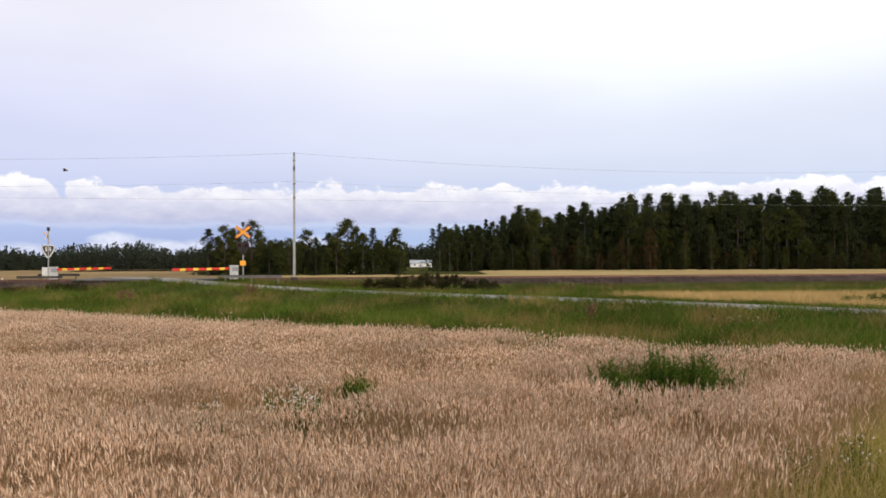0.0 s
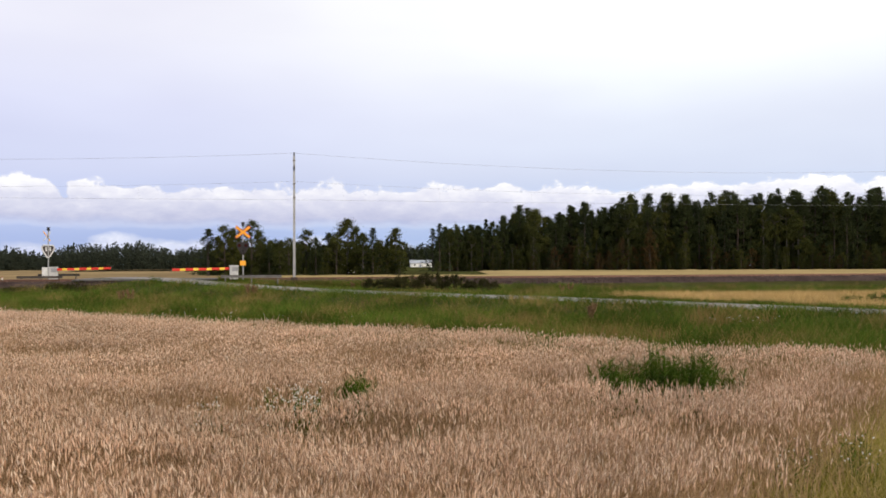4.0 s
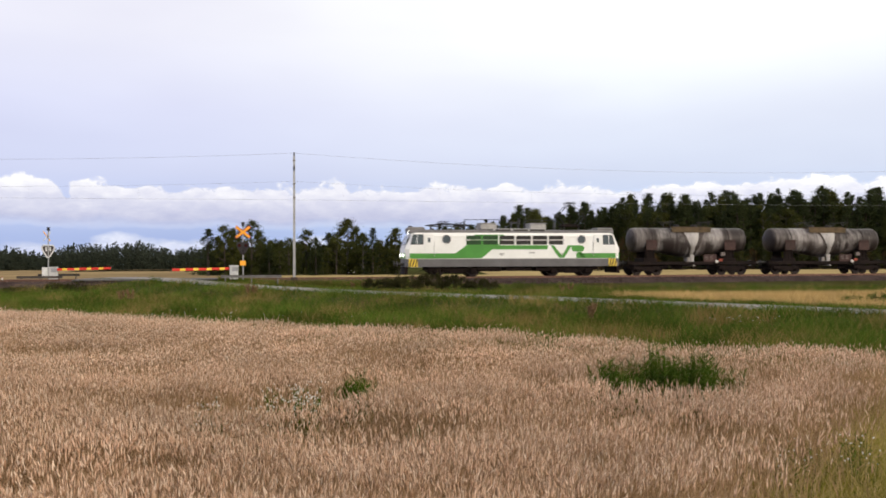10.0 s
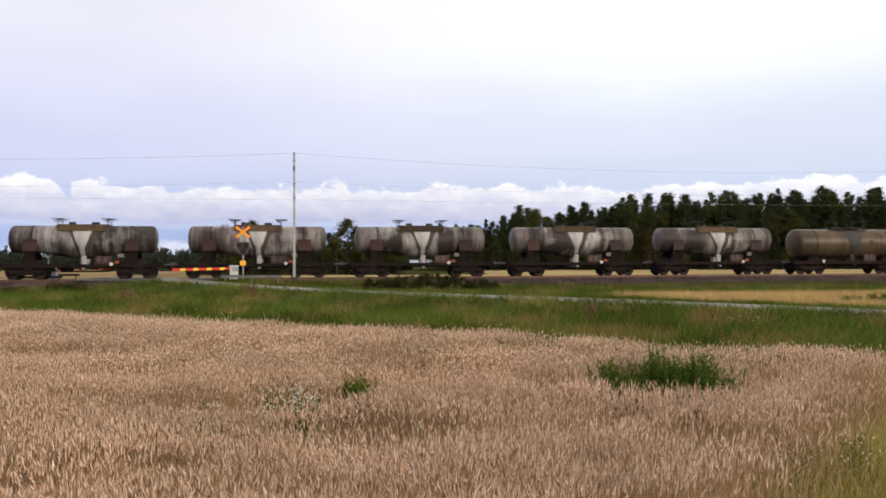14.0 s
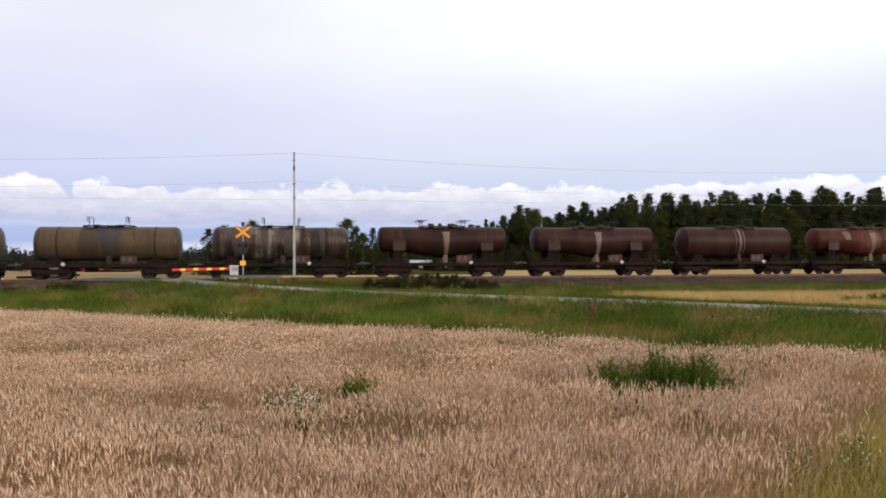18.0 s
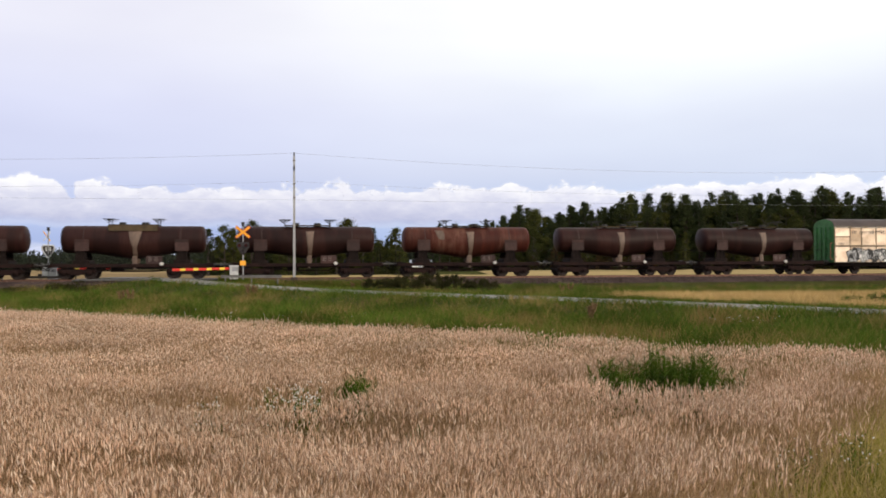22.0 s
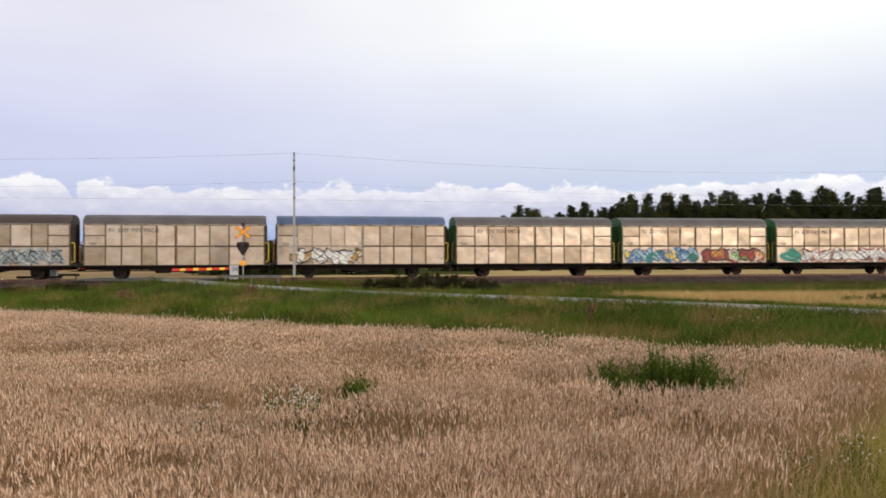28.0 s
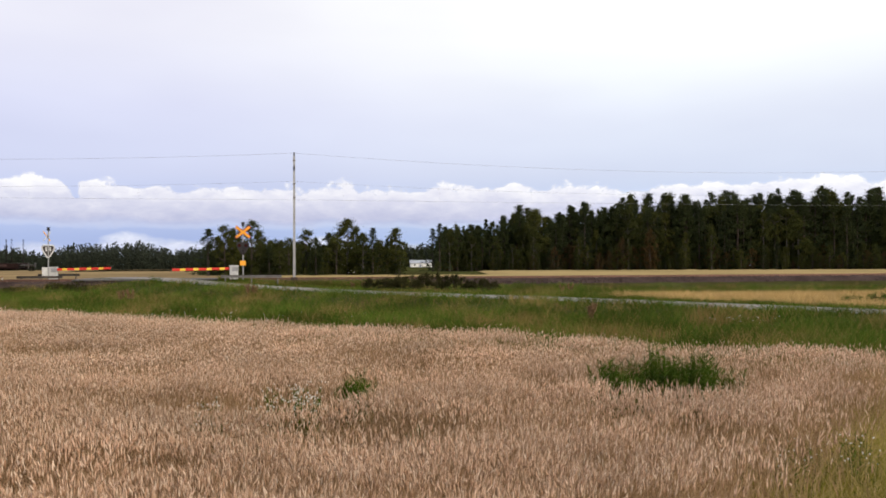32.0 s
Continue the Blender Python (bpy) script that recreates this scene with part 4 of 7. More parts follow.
def covered_wagon(roof="grey", end="dark", ochre=(), letters=True, label=""):
    w = thing("sliding_wall_wagon", on_track(0), label, "freight wagon", "sliding-wall wagons of the train")
    H = HALF_BOX
    # roof with rounded shoulders
    prof = [(-1.44, 4.02), (-1.42, 4.2), (-1.3, 4.42), (-1.0, 4.6), (-0.5, 4.73), (0, 4.77), (0.5, 4.73), (1.0, 4.6), (1.3, 4.42), (1.42, 4.2), (1.44, 4.02)]
    rf = Shape()
    rf.loft([[(x, y * k, 4.02 + (z - 4.02) * k2) for y, z in prof] for x, k, k2 in ((-H - 0.02, 1, 0.97), (-H + 0.2, 1, 1), (H - 0.2, 1, 1), (H + 0.02, 1, 0.97))])
    part("roof", rf, M_ROOF[roof], w, {"grey": "weathered grey sheet metal roof", "blue": "blue sheet metal roof", "brown": "brown-grey sheet metal roof"}[roof], smooth=True)
    for i in range(1, 12):
        x = -H + i * 2 * H / 12
        rb = Shape()
        rb.loft([[(x + dx, y * 1.004, z + 0.012) for y, z in prof] for dx in (-0.03, 0.03)], close=False, caps=False)
        part("roof_seam", rb, M_ROOF[roof], w, smooth=True)
    for e in (-1, 1):
        en = Shape()
        en.loft([[(e * (H - 0.02 + dx), y, z) for y, z in [(-1.38, 0.95)] + [(y * 0.98, z - 0.04) for y, z in prof] + [(1.38, 0.95)]] for dx in (0, 0.05)])
        for y in (-0.95, -0.32, 0.32, 0.95):
            en.box((e * (H + 0.07), y, 2.5), (0.09, 0.1, 3.1), 0.02)
        green = end.startswith("green") and e < 0
        part("end_wall", en, M_END["green" if green else "dark"], w, "green painted end wall" if green else "dark brown end wall")
    # doors: two on each flank, panels in two rows between ribs
    for side in (-1, 1):
        for dn, sgn in (("front", -1), ("rear", 1)):
            och = dn in ochre
            door = Shape().box((sgn * H / 2, side * 1.40, 2.47), (H - 0.05, 0.05, 3.1), 0.01)
            dr = part("sliding_door", door, M_RIB, w)
            x = 0.04
            ribs = Shape()
            for ci, cw in enumerate(reversed(COLS)):
                for z0, z1 in ((0.97, 2.3), (2.42, 3.92)):
                    zs = [(z0, z1)]
                    if ci == 4 and z0 > 2:
                        zs = [(z0, z0 + 0.7), (z0 + 0.78, z1)]
                    for a, b in zs:
                        pn = Shape().box((sgn * (x + cw / 2), side * 1.435, (a + b) / 2), (cw - 0.1, 0.03, b - a), 0.012)
                        part("panel", pn, (M_PANEL_OCHRE if z0 > 2 and ci in (0, 2, 3) else M_PANEL_TAN) if och else M_PANEL, dr)
                ribs.box((sgn * x, side * 1.44, 2.45), (0.085, 0.055, 3.05), 0.012)
                x += cw
            ribs.box((sgn * (x - 0.02), side * 1.44, 2.45), (0.085, 0.055, 3.05), 0.012)
            ribs.box((sgn * H / 2, side * 1.44, 2.36), (H - 0.1, 0.05, 0.09), 0.012)
            part("rib", ribs, M_RIB_PALE if (dn == "front" and not och and roof == "blue") else M_RIB, dr)
            for cx in (0.6, 2.1, 3.5, 5.0, 6.2):
                part("door_roller", Shape().box((sgn * cx, side * 1.46, 4.02), (0.32, 0.08, 0.1), 0.02), M_RIB, dr)
        part("top_rail", Shape().box((0, side * 1.455, 3.985), (2 * H, 0.05, 0.07), 0.012), M_RIB_PALE, w)
        part("bottom_rail", Shape().box((0, side * 1.42, 0.89), (2 * H, 0.12, 0.13), 0.02), M_BLACK, w)
    if letters:
        lm = Shape()
        rb = random.Random(5)
        x = -4.75
        for i in range(12):
            wd = 0.1 if i in (1, 9) else 0.2
            if i == 2:
                x += 0.18
            lm.box((x + 0.025, -1.457, 3.55), (0.045, 0.008, 0.27))
            if i not in (1, 9):
                lm.box((x + wd / 2, -1.457, 3.67), (wd, 0.008, 0.045))
            if i % 3 != 1:
                lm.box((x + wd - 0.02, -1.457, 3.55), (0.045, 0.008, 0.27))
            if i % 4 == 2:
                lm.box((x + wd / 2, -1.457, 3.43), (wd, 0.008, 0.045))
            x += wd + 0.1
        part("marking", lm, M_MARK, w, "faded dark lettering drawn as plain bars")
    sm = Shape()
    for i in range(3):
        sm.box((-5.9 + i * 0.05, -1.456, 2.62 - i * 0.07), (0.6 - i * 0.12, 0.006, 0.03))
    part("marking", sm, M_MARK, w)
    # end rails seen against the gap
    for e in (-1, 1):
        h = Shape().path([(e * (H + 0.02), -1.3, 1.2), (e * (H + 0.26), -1.3, 1.25), (e * (H + 0.26), -1.3, 2.6), (e * (H + 0.02), -1.3, 2.65)], 0.03)
        part("grab_rail", h, M_GRAB if e < 0 else M_YELLOW, w)
    u = Shape()
    for y in (-1.15, 1.15):
        u.slab([(-H + 0.1, 0.86), (H - 0.1, 0.86), (H - 0.1, 0.72), (1.9, 0.68), (0.9, 0.5), (-0.9, 0.5), (-1.9, 0.68), (-H + 0.1, 0.72)], y - 0.04, y + 0.04)
    for x in (-6.4, -4.1, -1.5, 1.5, 4.1, 6.4):
        u.box((x, 0, 0.9), (0.2, 2.3, 0.16), 0.02)
    u.box((0, 0, 0.9), (2 * H, 0.5, 0.18), 0.02)
    u.box((1.0, -0.8, 0.6), (0.9, 0.5, 0.35), 0.05).tube((-1.6, -0.5, 0.6), (-0.5, -0.5, 0.6), 0.18, 12)
    part("underframe", u, M_BLACK, w)
    for x in (-4.1, 4.1):
        ax = part("axle", AXLE, None, w, m=pose(x, 0, 0.46))
        for y in (-0.8, 0.8):
            part("wheel", WHEEL, None, w, m=pose(x, y, 0.46, 0, 0, 0 if y < 0 else 180))
        sp = Shape()
        for y in (-1.05, 1.05):
            sp.slab([(x - 0.55, 0.86), (x + 0.55, 0.86), (x + 0.2, 0.34), (x - 0.2, 0.34)], y - 0.03, y + 0.03)
            sp.box((x, y * 1.06, 0.46), (0.26, 0.16, 0.26), 0.04)
            for i in range(5):
                sp.slab([(x - 0.62 + i * 0.1, 0.74 - i * 0.03), (x + 0.62 - i * 0.1, 0.74 - i * 0.03), (x + 0.62 - i * 0.1, 0.76 - i * 0.03), (x - 0.62 + i * 0.1, 0.76 - i * 0.03)], y * 1.06 - 0.05, y * 1.06 + 0.05)
        part("axle_guard", sp, M_BLACK, w)
    ends(w, H + 0.02)
    return w


def flat_wagon():
    w = thing("flat_wagon", on_track(0), "empty dark rust-brown flat wagon with thin upright stakes", "flat wagon")
    H = 6.42
    part("deck", Shape().box((0, 0, 1.16), (2 * H, 2.7, 0.1), 0.02), M_RUSTY, w, "worn dark plank deck")
    for y in (-1.36, 1.36):
        part("side_sill", Shape().box((0, y, 1.02), (2 * H, 0.08, 0.38), 0.02), M_RUSTY, w)
        for i in range(11):
            x = -H + 0.45 + i * (2 * H - 0.9) / 10
            part("stake_pocket", Shape().box((x, y * 1.03, 1.02), (0.22, 0.08, 0.3), 0.02), M_RUSTY, w)
            part("stake", Shape().tube((x, y * 1.03, 0.95), (x, y * 1.03, 3.0), 0.026, 6), M_BLACK, w)
            part("lashing_plate", Shape().box((x + 0.6, y * 1.032, 1.05), (0.5, 0.02, 0.16), 0.005), M_WRAP, w) if i < 10 else None
    u = Shape()
    for y in (-0.95, 0.95):
        u.slab([(-H + 0.1, 0.84), (H - 0.1, 0.84), (H - 0.1, 0.72), (3.0, 0.68), (2.0, 0.42), (-2.0, 0.42), (-3.0, 0.68), (-H + 0.1, 0.72)], y - 0.03, y + 0.03)
    for x in (-6.2, -4, -2, 0, 2, 4, 6.2):
        u.box((x, 0, 0.92), (0.18, 2.6, 0.2), 0.02)
    part("underframe", u, M_BLACK, w)
    for x in (-4.0, 4.0):
        part("axle", AXLE, None, w, m=pose(x, 0, 0.46))
        for y in (-0.8, 0.8):
            part("wheel", WHEEL, None, w, m=pose(x, y, 0.46, 0, 0, 0 if y < 0 else 180))
        sp = Shape()
        for y in (-1.05, 1.05):
            sp.slab([(x - 0.6, 0.84), (x + 0.6, 0.84), (x + 0.2, 0.34), (x - 0.2, 0.34)], y - 0.03, y + 0.03)
            sp.box((x, y * 1.06, 0.46), (0.26, 0.16, 0.26), 0.04)
        part("axle_guard", sp, M_BLACK, w)
    ends(w, H)
    return w


# ---- locomotive ----
def locomotive():
    w = thing("electric_locomotive", on_track(0), "white electric locomotive with green bands and raised rear pantograph", "locomotive")
    H, W = 8.95, 1.52
    # body: side line with raked cab ends, cross-section with tumblehome above the waist
    def section(x, top, width, bottom=1.42):
        return [(x[0], -width, bottom), (x[1], -width, 2.2), (x[2], -width * 0.975, top - 0.25), (x[2], -width * 0.93, top), (x[2], width * 0.93, top), (x[2], width * 0.975, top - 0.25), (x[1], width, 2.2), (x[0], width, bottom)]
    body = Shape()
    rings = []
    for a, b, c, k, tp in ((-H + 0.1, -H, -H + 0.5, 0.86, 3.42), (-H + 0.42, -H + 0.36, -H + 0.85, 1.0, 3.5), (-6.3, -6.3, -6.3, 1.0, 3.5), (0, 0, 0, 1.0, 3.5), (6.3, 6.3, 6.3, 1.0, 3.5), (H - 0.42, H - 0.36, H - 0.85, 1.0, 3.5), (H - 0.1, H, H - 0.5, 0.86, 3.42)):
        rings.append(section((a, b, c), tp, W * k))
    body.loft(rings)
    part("body", body, M_LOCO_WHITE, w, "white painted body shell")
    rs = Shape()
    rs.loft([[(x, -1.41 * k, 3.5), (x, -1.25 * k, 3.68), (x, -0.6 * k, 3.78), (x, 0.6 * k, 3.78), (x, 1.25 * k, 3.68), (x, 1.41 * k, 3.5)] for x, k in ((-H + 0.45, 0.88), (-H + 0.9, 1), (H - 0.9, 1), (H - 0.45, 0.88))])
    part("roof", rs, M_LOCO_ROOF, w, "dark grey roof")
    sk = Shape()
    sk.loft([[(x, -1.5 * k, 0.8), (x, -1.535 * k, 1.42), (x, 1.535 * k, 1.42), (x, 1.5 * k, 0.8)] for x, k in ((-H + 0.06, 0.86), (-H + 0.4, 1), (H - 0.4, 1), (H - 0.06, 0.86))])
    part("skirt", sk, M_LOCO_GREY, w, "dark grey lower skirt")
    for side in (-1, 1):
        y0, y1 = side * (W + 0.002), side * (W + 0.012)
        u0, u1 = side * (W - 0.012), side * (W + 0.010)
        for a, b in ((-H + 0.4, -4.9), (5.15, H - 0.4)):
            part("green_band", Shape().slab([(a, 1.46), (b, 1.46), (b, 1.86), (a, 1.86)], y0, y1), M_LOCO_GREEN, w, "green livery band")
        blk = Shape().slab([(-4.9, 1.47), (-2.75, 1.47), (-1.9, 2.17), (2.7, 2.17), (2.8, 2.5), (-4.0, 2.5), (-4.9, 1.86)], y0, y1)
        part("green_band", blk, M_LOCO_GREEN, w, "green livery band")
        up = Shape()
        up.add([(-4.0, side * (W + 0.002), 2.5), (-1.2, side * (W + 0.002), 2.5), (-0.9, side * (W * 0.975 + 0.016), 3.36), (-3.3, side * (W * 0.975 + 0.016), 3.36)], [(0, 1, 2, 3)])
        part("green_band", up, M_LOCO_GREEN, w)
        thin = Shape().slab([(-8.5, 1.40), (8.5, 1.40), (8.5, 1.455), (-8.5, 1.455)], side * (W + 0.004), side * (W + 0.016))
        part("pale_line", thin, M_ROOFBOX, w)
        # ventilation grilles: six columns, two rows
        for i in range(6):
            x0 = -4.0 + i * 1.37
            for za, zb in ((2.56, 2.88), (2.98, 3.28)):
                g = Shape()
                ya = side * (W * 0.99 - (za - 2.2) * 0.025)
                g.box((x0 + 0.6, side * 1.505, (za + zb) / 2), (1.2, 0.05, zb - za), 0.012)
                gr = part("grille", g, M_LOCO_DARKGREEN if i < 2 else M_GRILLE, w)
                for j in range(3):
                    part("slat", Shape().box((x0 + 0.6, side * 1.535, za + 0.07 + j * 0.09), (1.16, 0.012, 0.02)), M_LOCO_DARKGREEN if i < 2 else M_GRILLE, gr)
            if i:
                part("grille_post", Shape().box((x0 - 0.085, side * 1.512, 2.92), (0.1, 0.05, 0.76), 0.01), M_LOCO_WHITE if i > 1 else M_LOCO_GREEN, w)
        part("grille_rail", Shape().box((0.05, side * 1.512, 2.93), (8.2, 0.05, 0.055), 0.01), M_ROOFBOX, w)
        # ribs pressed in the side
        for e in (-1, 1):
            for i in range(5):
                part("body_rib", Shape().box((e * 5.4, side * 1.508, 2.2 + i * 0.25), (1.9, 0.03, 0.03), 0.01), M_LOCO_WHITE, w)
            ph = Shape().lathe([(-0.02, 0.33), (0.03, 0.35), (0.03, 0.29), (0.0, 0.28), (0.0, 0.0001)], 24, pose(e * 5.6, side * 1.505, 2.98, 0, 0, -90 if side < 0 else 90))
            pw = part("porthole", ph, M_LOCO_GREY, w, "round porthole window", smooth=True)
            part("pane", Shape().lathe([(0.005, 0.27), (0.02, 0.26), (0.02, 0.0001)], 20, pose(e * 5.6, side * 1.51, 2.98, 0, 0, -90 if side < 0 else 90)), M_GLASS, pw)
            # cab door with window, cab side window
            dz = part("cab_door", Shape().box((e * 7.0, side * 1.508, 2.42), (0.66, 0.04, 1.95), 0.012), M_LOCO_WHITE, w)
            part("pane", Shape().box((e * 7.0, side * 1.532, 2.92), (0.2, 0.012, 0.36), 0.006), M_GLASS, dz)
            part("grab_rail", Shape().path([(e * 6.6, side * 1.56, 1.6), (e * 6.6, side * 1.56, 2.8)], 0.018), M_ROOFBOX, dz)
            cwf = Shape()
            cwf.add([(e * 7.45, side * 1.524, 2.56), (e * 8.48, side * 1.524, 2.56), (e * 8.28, side * 1.498, 3.36), (e * 7.45, side * 1.498, 3.36)], [(0, 1, 2, 3)])
            cw_ = part("cab_side_window", cwf, M_GRILLE, w, "dark cab side window")
            pn = Shape()
            pn.add([(e * 7.52, side * 1.528, 2.63), (e * 8.38, side * 1.528, 2.63), (e * 8.21, side * 1.502, 3.30), (e * 7.52, side * 1.502, 3.30)], [(0, 1, 2, 3)])
            part("pane", pn, M_GLASS, cw_)
            part("mirror", Shape().box((e * 7.95, side * 1.535, 2.96), (0.045, 0.012, 0.68)), M_LOCO_WHITE, cw_)
            # warning stripes at the corners
            pl = part("warning_plate", Shape().box((e * 8.28, side * 1.527, 1.12), (0.7, 0.02, 0.64), 0.005), M_YELLOW, w, "yellow and black striped corner")
            for i in range(3):
                x0 = e * 8.28 - 0.33 + i * 0.22
                part("stripe", Shape().slab([(x0, 0.82), (x0 + 0.1, 0.82), (x0 + 0.26, 1.42), (x0 + 0.16, 1.42)], side * 1.538, side * 1.544), M_GRILLE, pl)
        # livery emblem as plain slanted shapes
        em = Shape()
        def ex(pts):
            return [(2.97 + (px - 4.95) * 0.80, pz) for px, pz in pts]
        em.slab(ex([(4.95, 2.5), (5.3, 2.5), (6.05, 1.75), (6.3, 1.5), (5.85, 1.5), (5.6, 1.75)]), y0, y1)
        em.slab(ex([(6.05, 1.5), (6.4, 1.5), (7.05, 2.28), (7.1, 2.5), (6.8, 2.5)]), y0, y1 + side * 0.004)
        em.slab(ex([(7.05, 2.5), (8.3, 2.5), (8.55, 2.3), (8.4, 2.0), (7.3, 2.0)]), y0, y1)
        em.slab(ex([(7.75, 1.98), (8.2, 1.98), (8.75, 1.5), (8.25, 1.5)]), y0, y1)
        part("emblem", em, M_LOCO_GREEN, w, "green slanted livery emblem")
        for x, z, wd in ((-1.1, 1.82, 0.42), (-1.1, 1.72, 0.25), (3.9, 1.82, 0.42), (3.9, 1.72, 0.25), (1.4, 1.9, 0.5)):
            part("marking", Shape().box((x, side * 1.526, z), (wd, 0.008, 0.055)), M_LOCO_ROOF, w)
    # cab fronts
    for e in (-1, 1):
        ws = Shape()
        for ya, yb in ((-1.2, -0.45), (-0.38, 0.38), (0.45, 1.2)):
            ws.add([(e * (H - 0.02 - 0.10) + 0, ya, 2.58), (e * (H - 0.12), yb, 2.58), (e * (H - 0.405), yb * 0.97, 3.30), (e * (H - 0.405), ya * 0.97, 3.30)], [(0, 1, 2, 3)])
        part("windscreen", ws, M_GLASS, w, "dark three-part windscreen", m=pose(e * 0.03, 0, 0.0))
        for y in (-0.95, 0.95):
            part("headlight", Shape().lathe([(0.0, 0.14), (0.06, 0.15), (0.06, 0.11), (0.03, 0.0001)], 16, pose(e * (H - 0.04), y, 1.72, 0, 0, 0 if e > 0 else 180)), M_HEADLAMP if e < 0 else M_LOCO_GREY, w, "round headlight")
        part("top_light", Shape().lathe([(0.0, 0.16), (0.1, 0.18), (0.1, 0.12), (0.05, 0.0001)], 16, pose(e * (H - 0.55), 0, 3.62, 0, 0, 0 if e > 0 else 180)), M_HEADLAMP if e < 0 else M_LOCO_GREY, w)
        part("green_band", Shape().box((e * (H - 0.03), 0, 1.66), (0.08, 2.66, 0.4), 0.02), M_LOCO_GREEN, w)
        part("snowplough", Shape().loft([[(e * (H - 0.25), y, 0.25), (e * (H + 0.15 - abs(y) * 0.1), y, 0.22), (e * (H - 0.02 - abs(y) * 0.05), y, 0.82), (e * (H - 0.3), y, 0.82)] for y in (-1.35, 0, 1.35)]), M_BLACK, w)
        part("cab_roof_unit", Shape().loft([[(e * (H - 1.05) - 0.7 * k, -0.9 * k, z) for _ in (0,)] + [(e * (H - 1.05) + 0.7 * k, -0.9 * k, z), (e * (H - 1.05) + 0.7 * k, 0.9 * k, z), (e * (H - 1.05) - 0.7 * k, 0.9 * k, z)] for k, z in ((1, 3.7), (0.95, 3.88), (0.8, 3.98))]), M_LOCO_ROOF, w)
        part("horn", Shape().tube((e * (H - 0.6), -0.5, 3.7), (e * (H - 0.6), -0.5, 4.05), 0.04, 8).tube((e * (H - 0.75), -0.5, 4.02), (e * (H - 0.45), -0.5, 4.02), 0.03, 8, 0.07), M_BLACK, w)
    # roof gear
    part("roof_hatch", Shape().loft([[(x, -1.25, 3.6), (x, -1.0, 3.86), (x, 1.0, 3.86), (x, 1.25, 3.6)] for x in (-1.7, 2.7)]), M_ROOFBOX, w)
    for x in (-0.9, 0.55, 1.95):
        part("roof_grille", Shape().box((x, -1.2, 3.7), (1.25, 0.12, 0.2), 0.02), M_GRILLE, w)
    for x in (-2.0, 2.15):
        bx = part("resistor_box", Shape().box((x, 0, 4.02), (1.35, 1.7, 0.5), 0.06), M_ROOFBOX, w, "light grey roof resistor box")
        part("lid", Shape().box((x, 0, 4.3), (1.42, 1.8, 0.05), 0.02), M_ROOFBOX, bx)
    bus = Shape().path([(-3.9, -0.3, 4.45), (-3.9, -0.3, 4.6), (0.0, -0.3, 4.6), (0, -0.3, 4.4)], 0.03).path([(1.3, 0.2, 4.4), (1.3, 0.2, 4.6), (3.9, 0.2, 4.6), (3.9, 0.2, 4.4)], 0.03)
    bus.path([(-4.6, 0.1, 4.3), (-3.9, 0.1, 4.38)], 0.03)
    part("busbar", bus, M_HANDRAIL, w)
    for x, y, hh in ((-6.7, -0.5, 0.35), (-4.7, -0.4, 0.35), (-4.2, -0.4, 0.6), (-3.9, -0.3, 0.8), (0.0, -0.3, 0.7), (-0.3, 0.3, 0.4), (1.3, 0.2, 0.7), (2.0, 0, 0.6), (3.9, 0.2, 0.7), (3.65, -0.3, 0.7), (4.4, 0.3, 0.4), (4.5, -0.4, 0.35), (5.75, -0.4, 0.35), (6.9, 0.3, 0.25), (0.7, 0.0, 0.55)):
        s = Shape()
        prof = []
        for i in range(5):
            prof += [(i * hh / 5, 0.05), (i * hh / 5 + 0.02, 0.1), (i * hh / 5 + hh / 9, 0.06)]
        s.lathe(prof, 10, pose(x, y, 3.75, 0, -90, 0))
        part("insulator", s, M_INSUL, w)
    sw = Shape().box((0.25, 0, 4.38), (1.0, 0.14, 0.12), 0.03).tube((0.75, 0, 4.3), (0.75, 0, 4.72), 0.09, 10)
    part("main_switch", sw, M_INSUL, w)
    # folded front pantograph
    fold = part("pantograph", Shape().box((-5.6, 0, 4.25), (1.0, 0.5, 0.14), 0.03).box((-5.2, 0, 4.08), (3.0, 1.15, 0.06), 0.02), M_HANDRAIL, w, "folded black pantograph")
    for y in (-0.55, 0.55):
        part("arm", Shape().path([(-7.0, y, 4.12), (-5.6, y * 0.6, 4.28), (-3.4, y, 4.14)], 0.045), M_HANDRAIL, fold)
    for x in (-5.9, -5.6, -5.3):
        part("contact_strip", Shape().path([(x, -0.75, 4.42), (x, 0.75, 4.42)], 0.04), M_HANDRAIL, fold)
    # raised diamond pantograph
    knee, top = 4.95, 6.02
    pb = Shape().box((5.1, 0, 4.1), (1.7, 1.3, 0.1), 0.03).box((5.1, 0, 4.2), (1.3, 0.4, 0.18), 0.04)
    pan = part("pantograph", pb, M_BLACK, w, "raised black diamond pantograph")
    for y in (-0.5, 0.5):
        part("arm", Shape().path([(4.6, y, 4.1), (3.95, y * 1.05, knee), (5.0, y * 0.6, top)], 0.032), M_HANDRAIL, pan)
        part("arm", Shape().path([(5.6, y, 4.1), (6.25, y * 1.05, knee), (5.2, y * 0.6, top)], 0.032), M_HANDRAIL, pan)
    for x in (3.95, 6.25):
        part("tie_rod", Shape().path([(x, -0.52, knee), (x, 0.52, knee)], 0.03), M_HANDRAIL, pan)
    for x in (4.9, 5.3):
        part("contact_strip", Shape().path([(x, -0.95, top - 0.08), (x, -0.6, top + 0.06), (x, 0.6, top + 0.06), (x, 0.95, top - 0.08)], 0.035), M_HANDRAIL, pan)
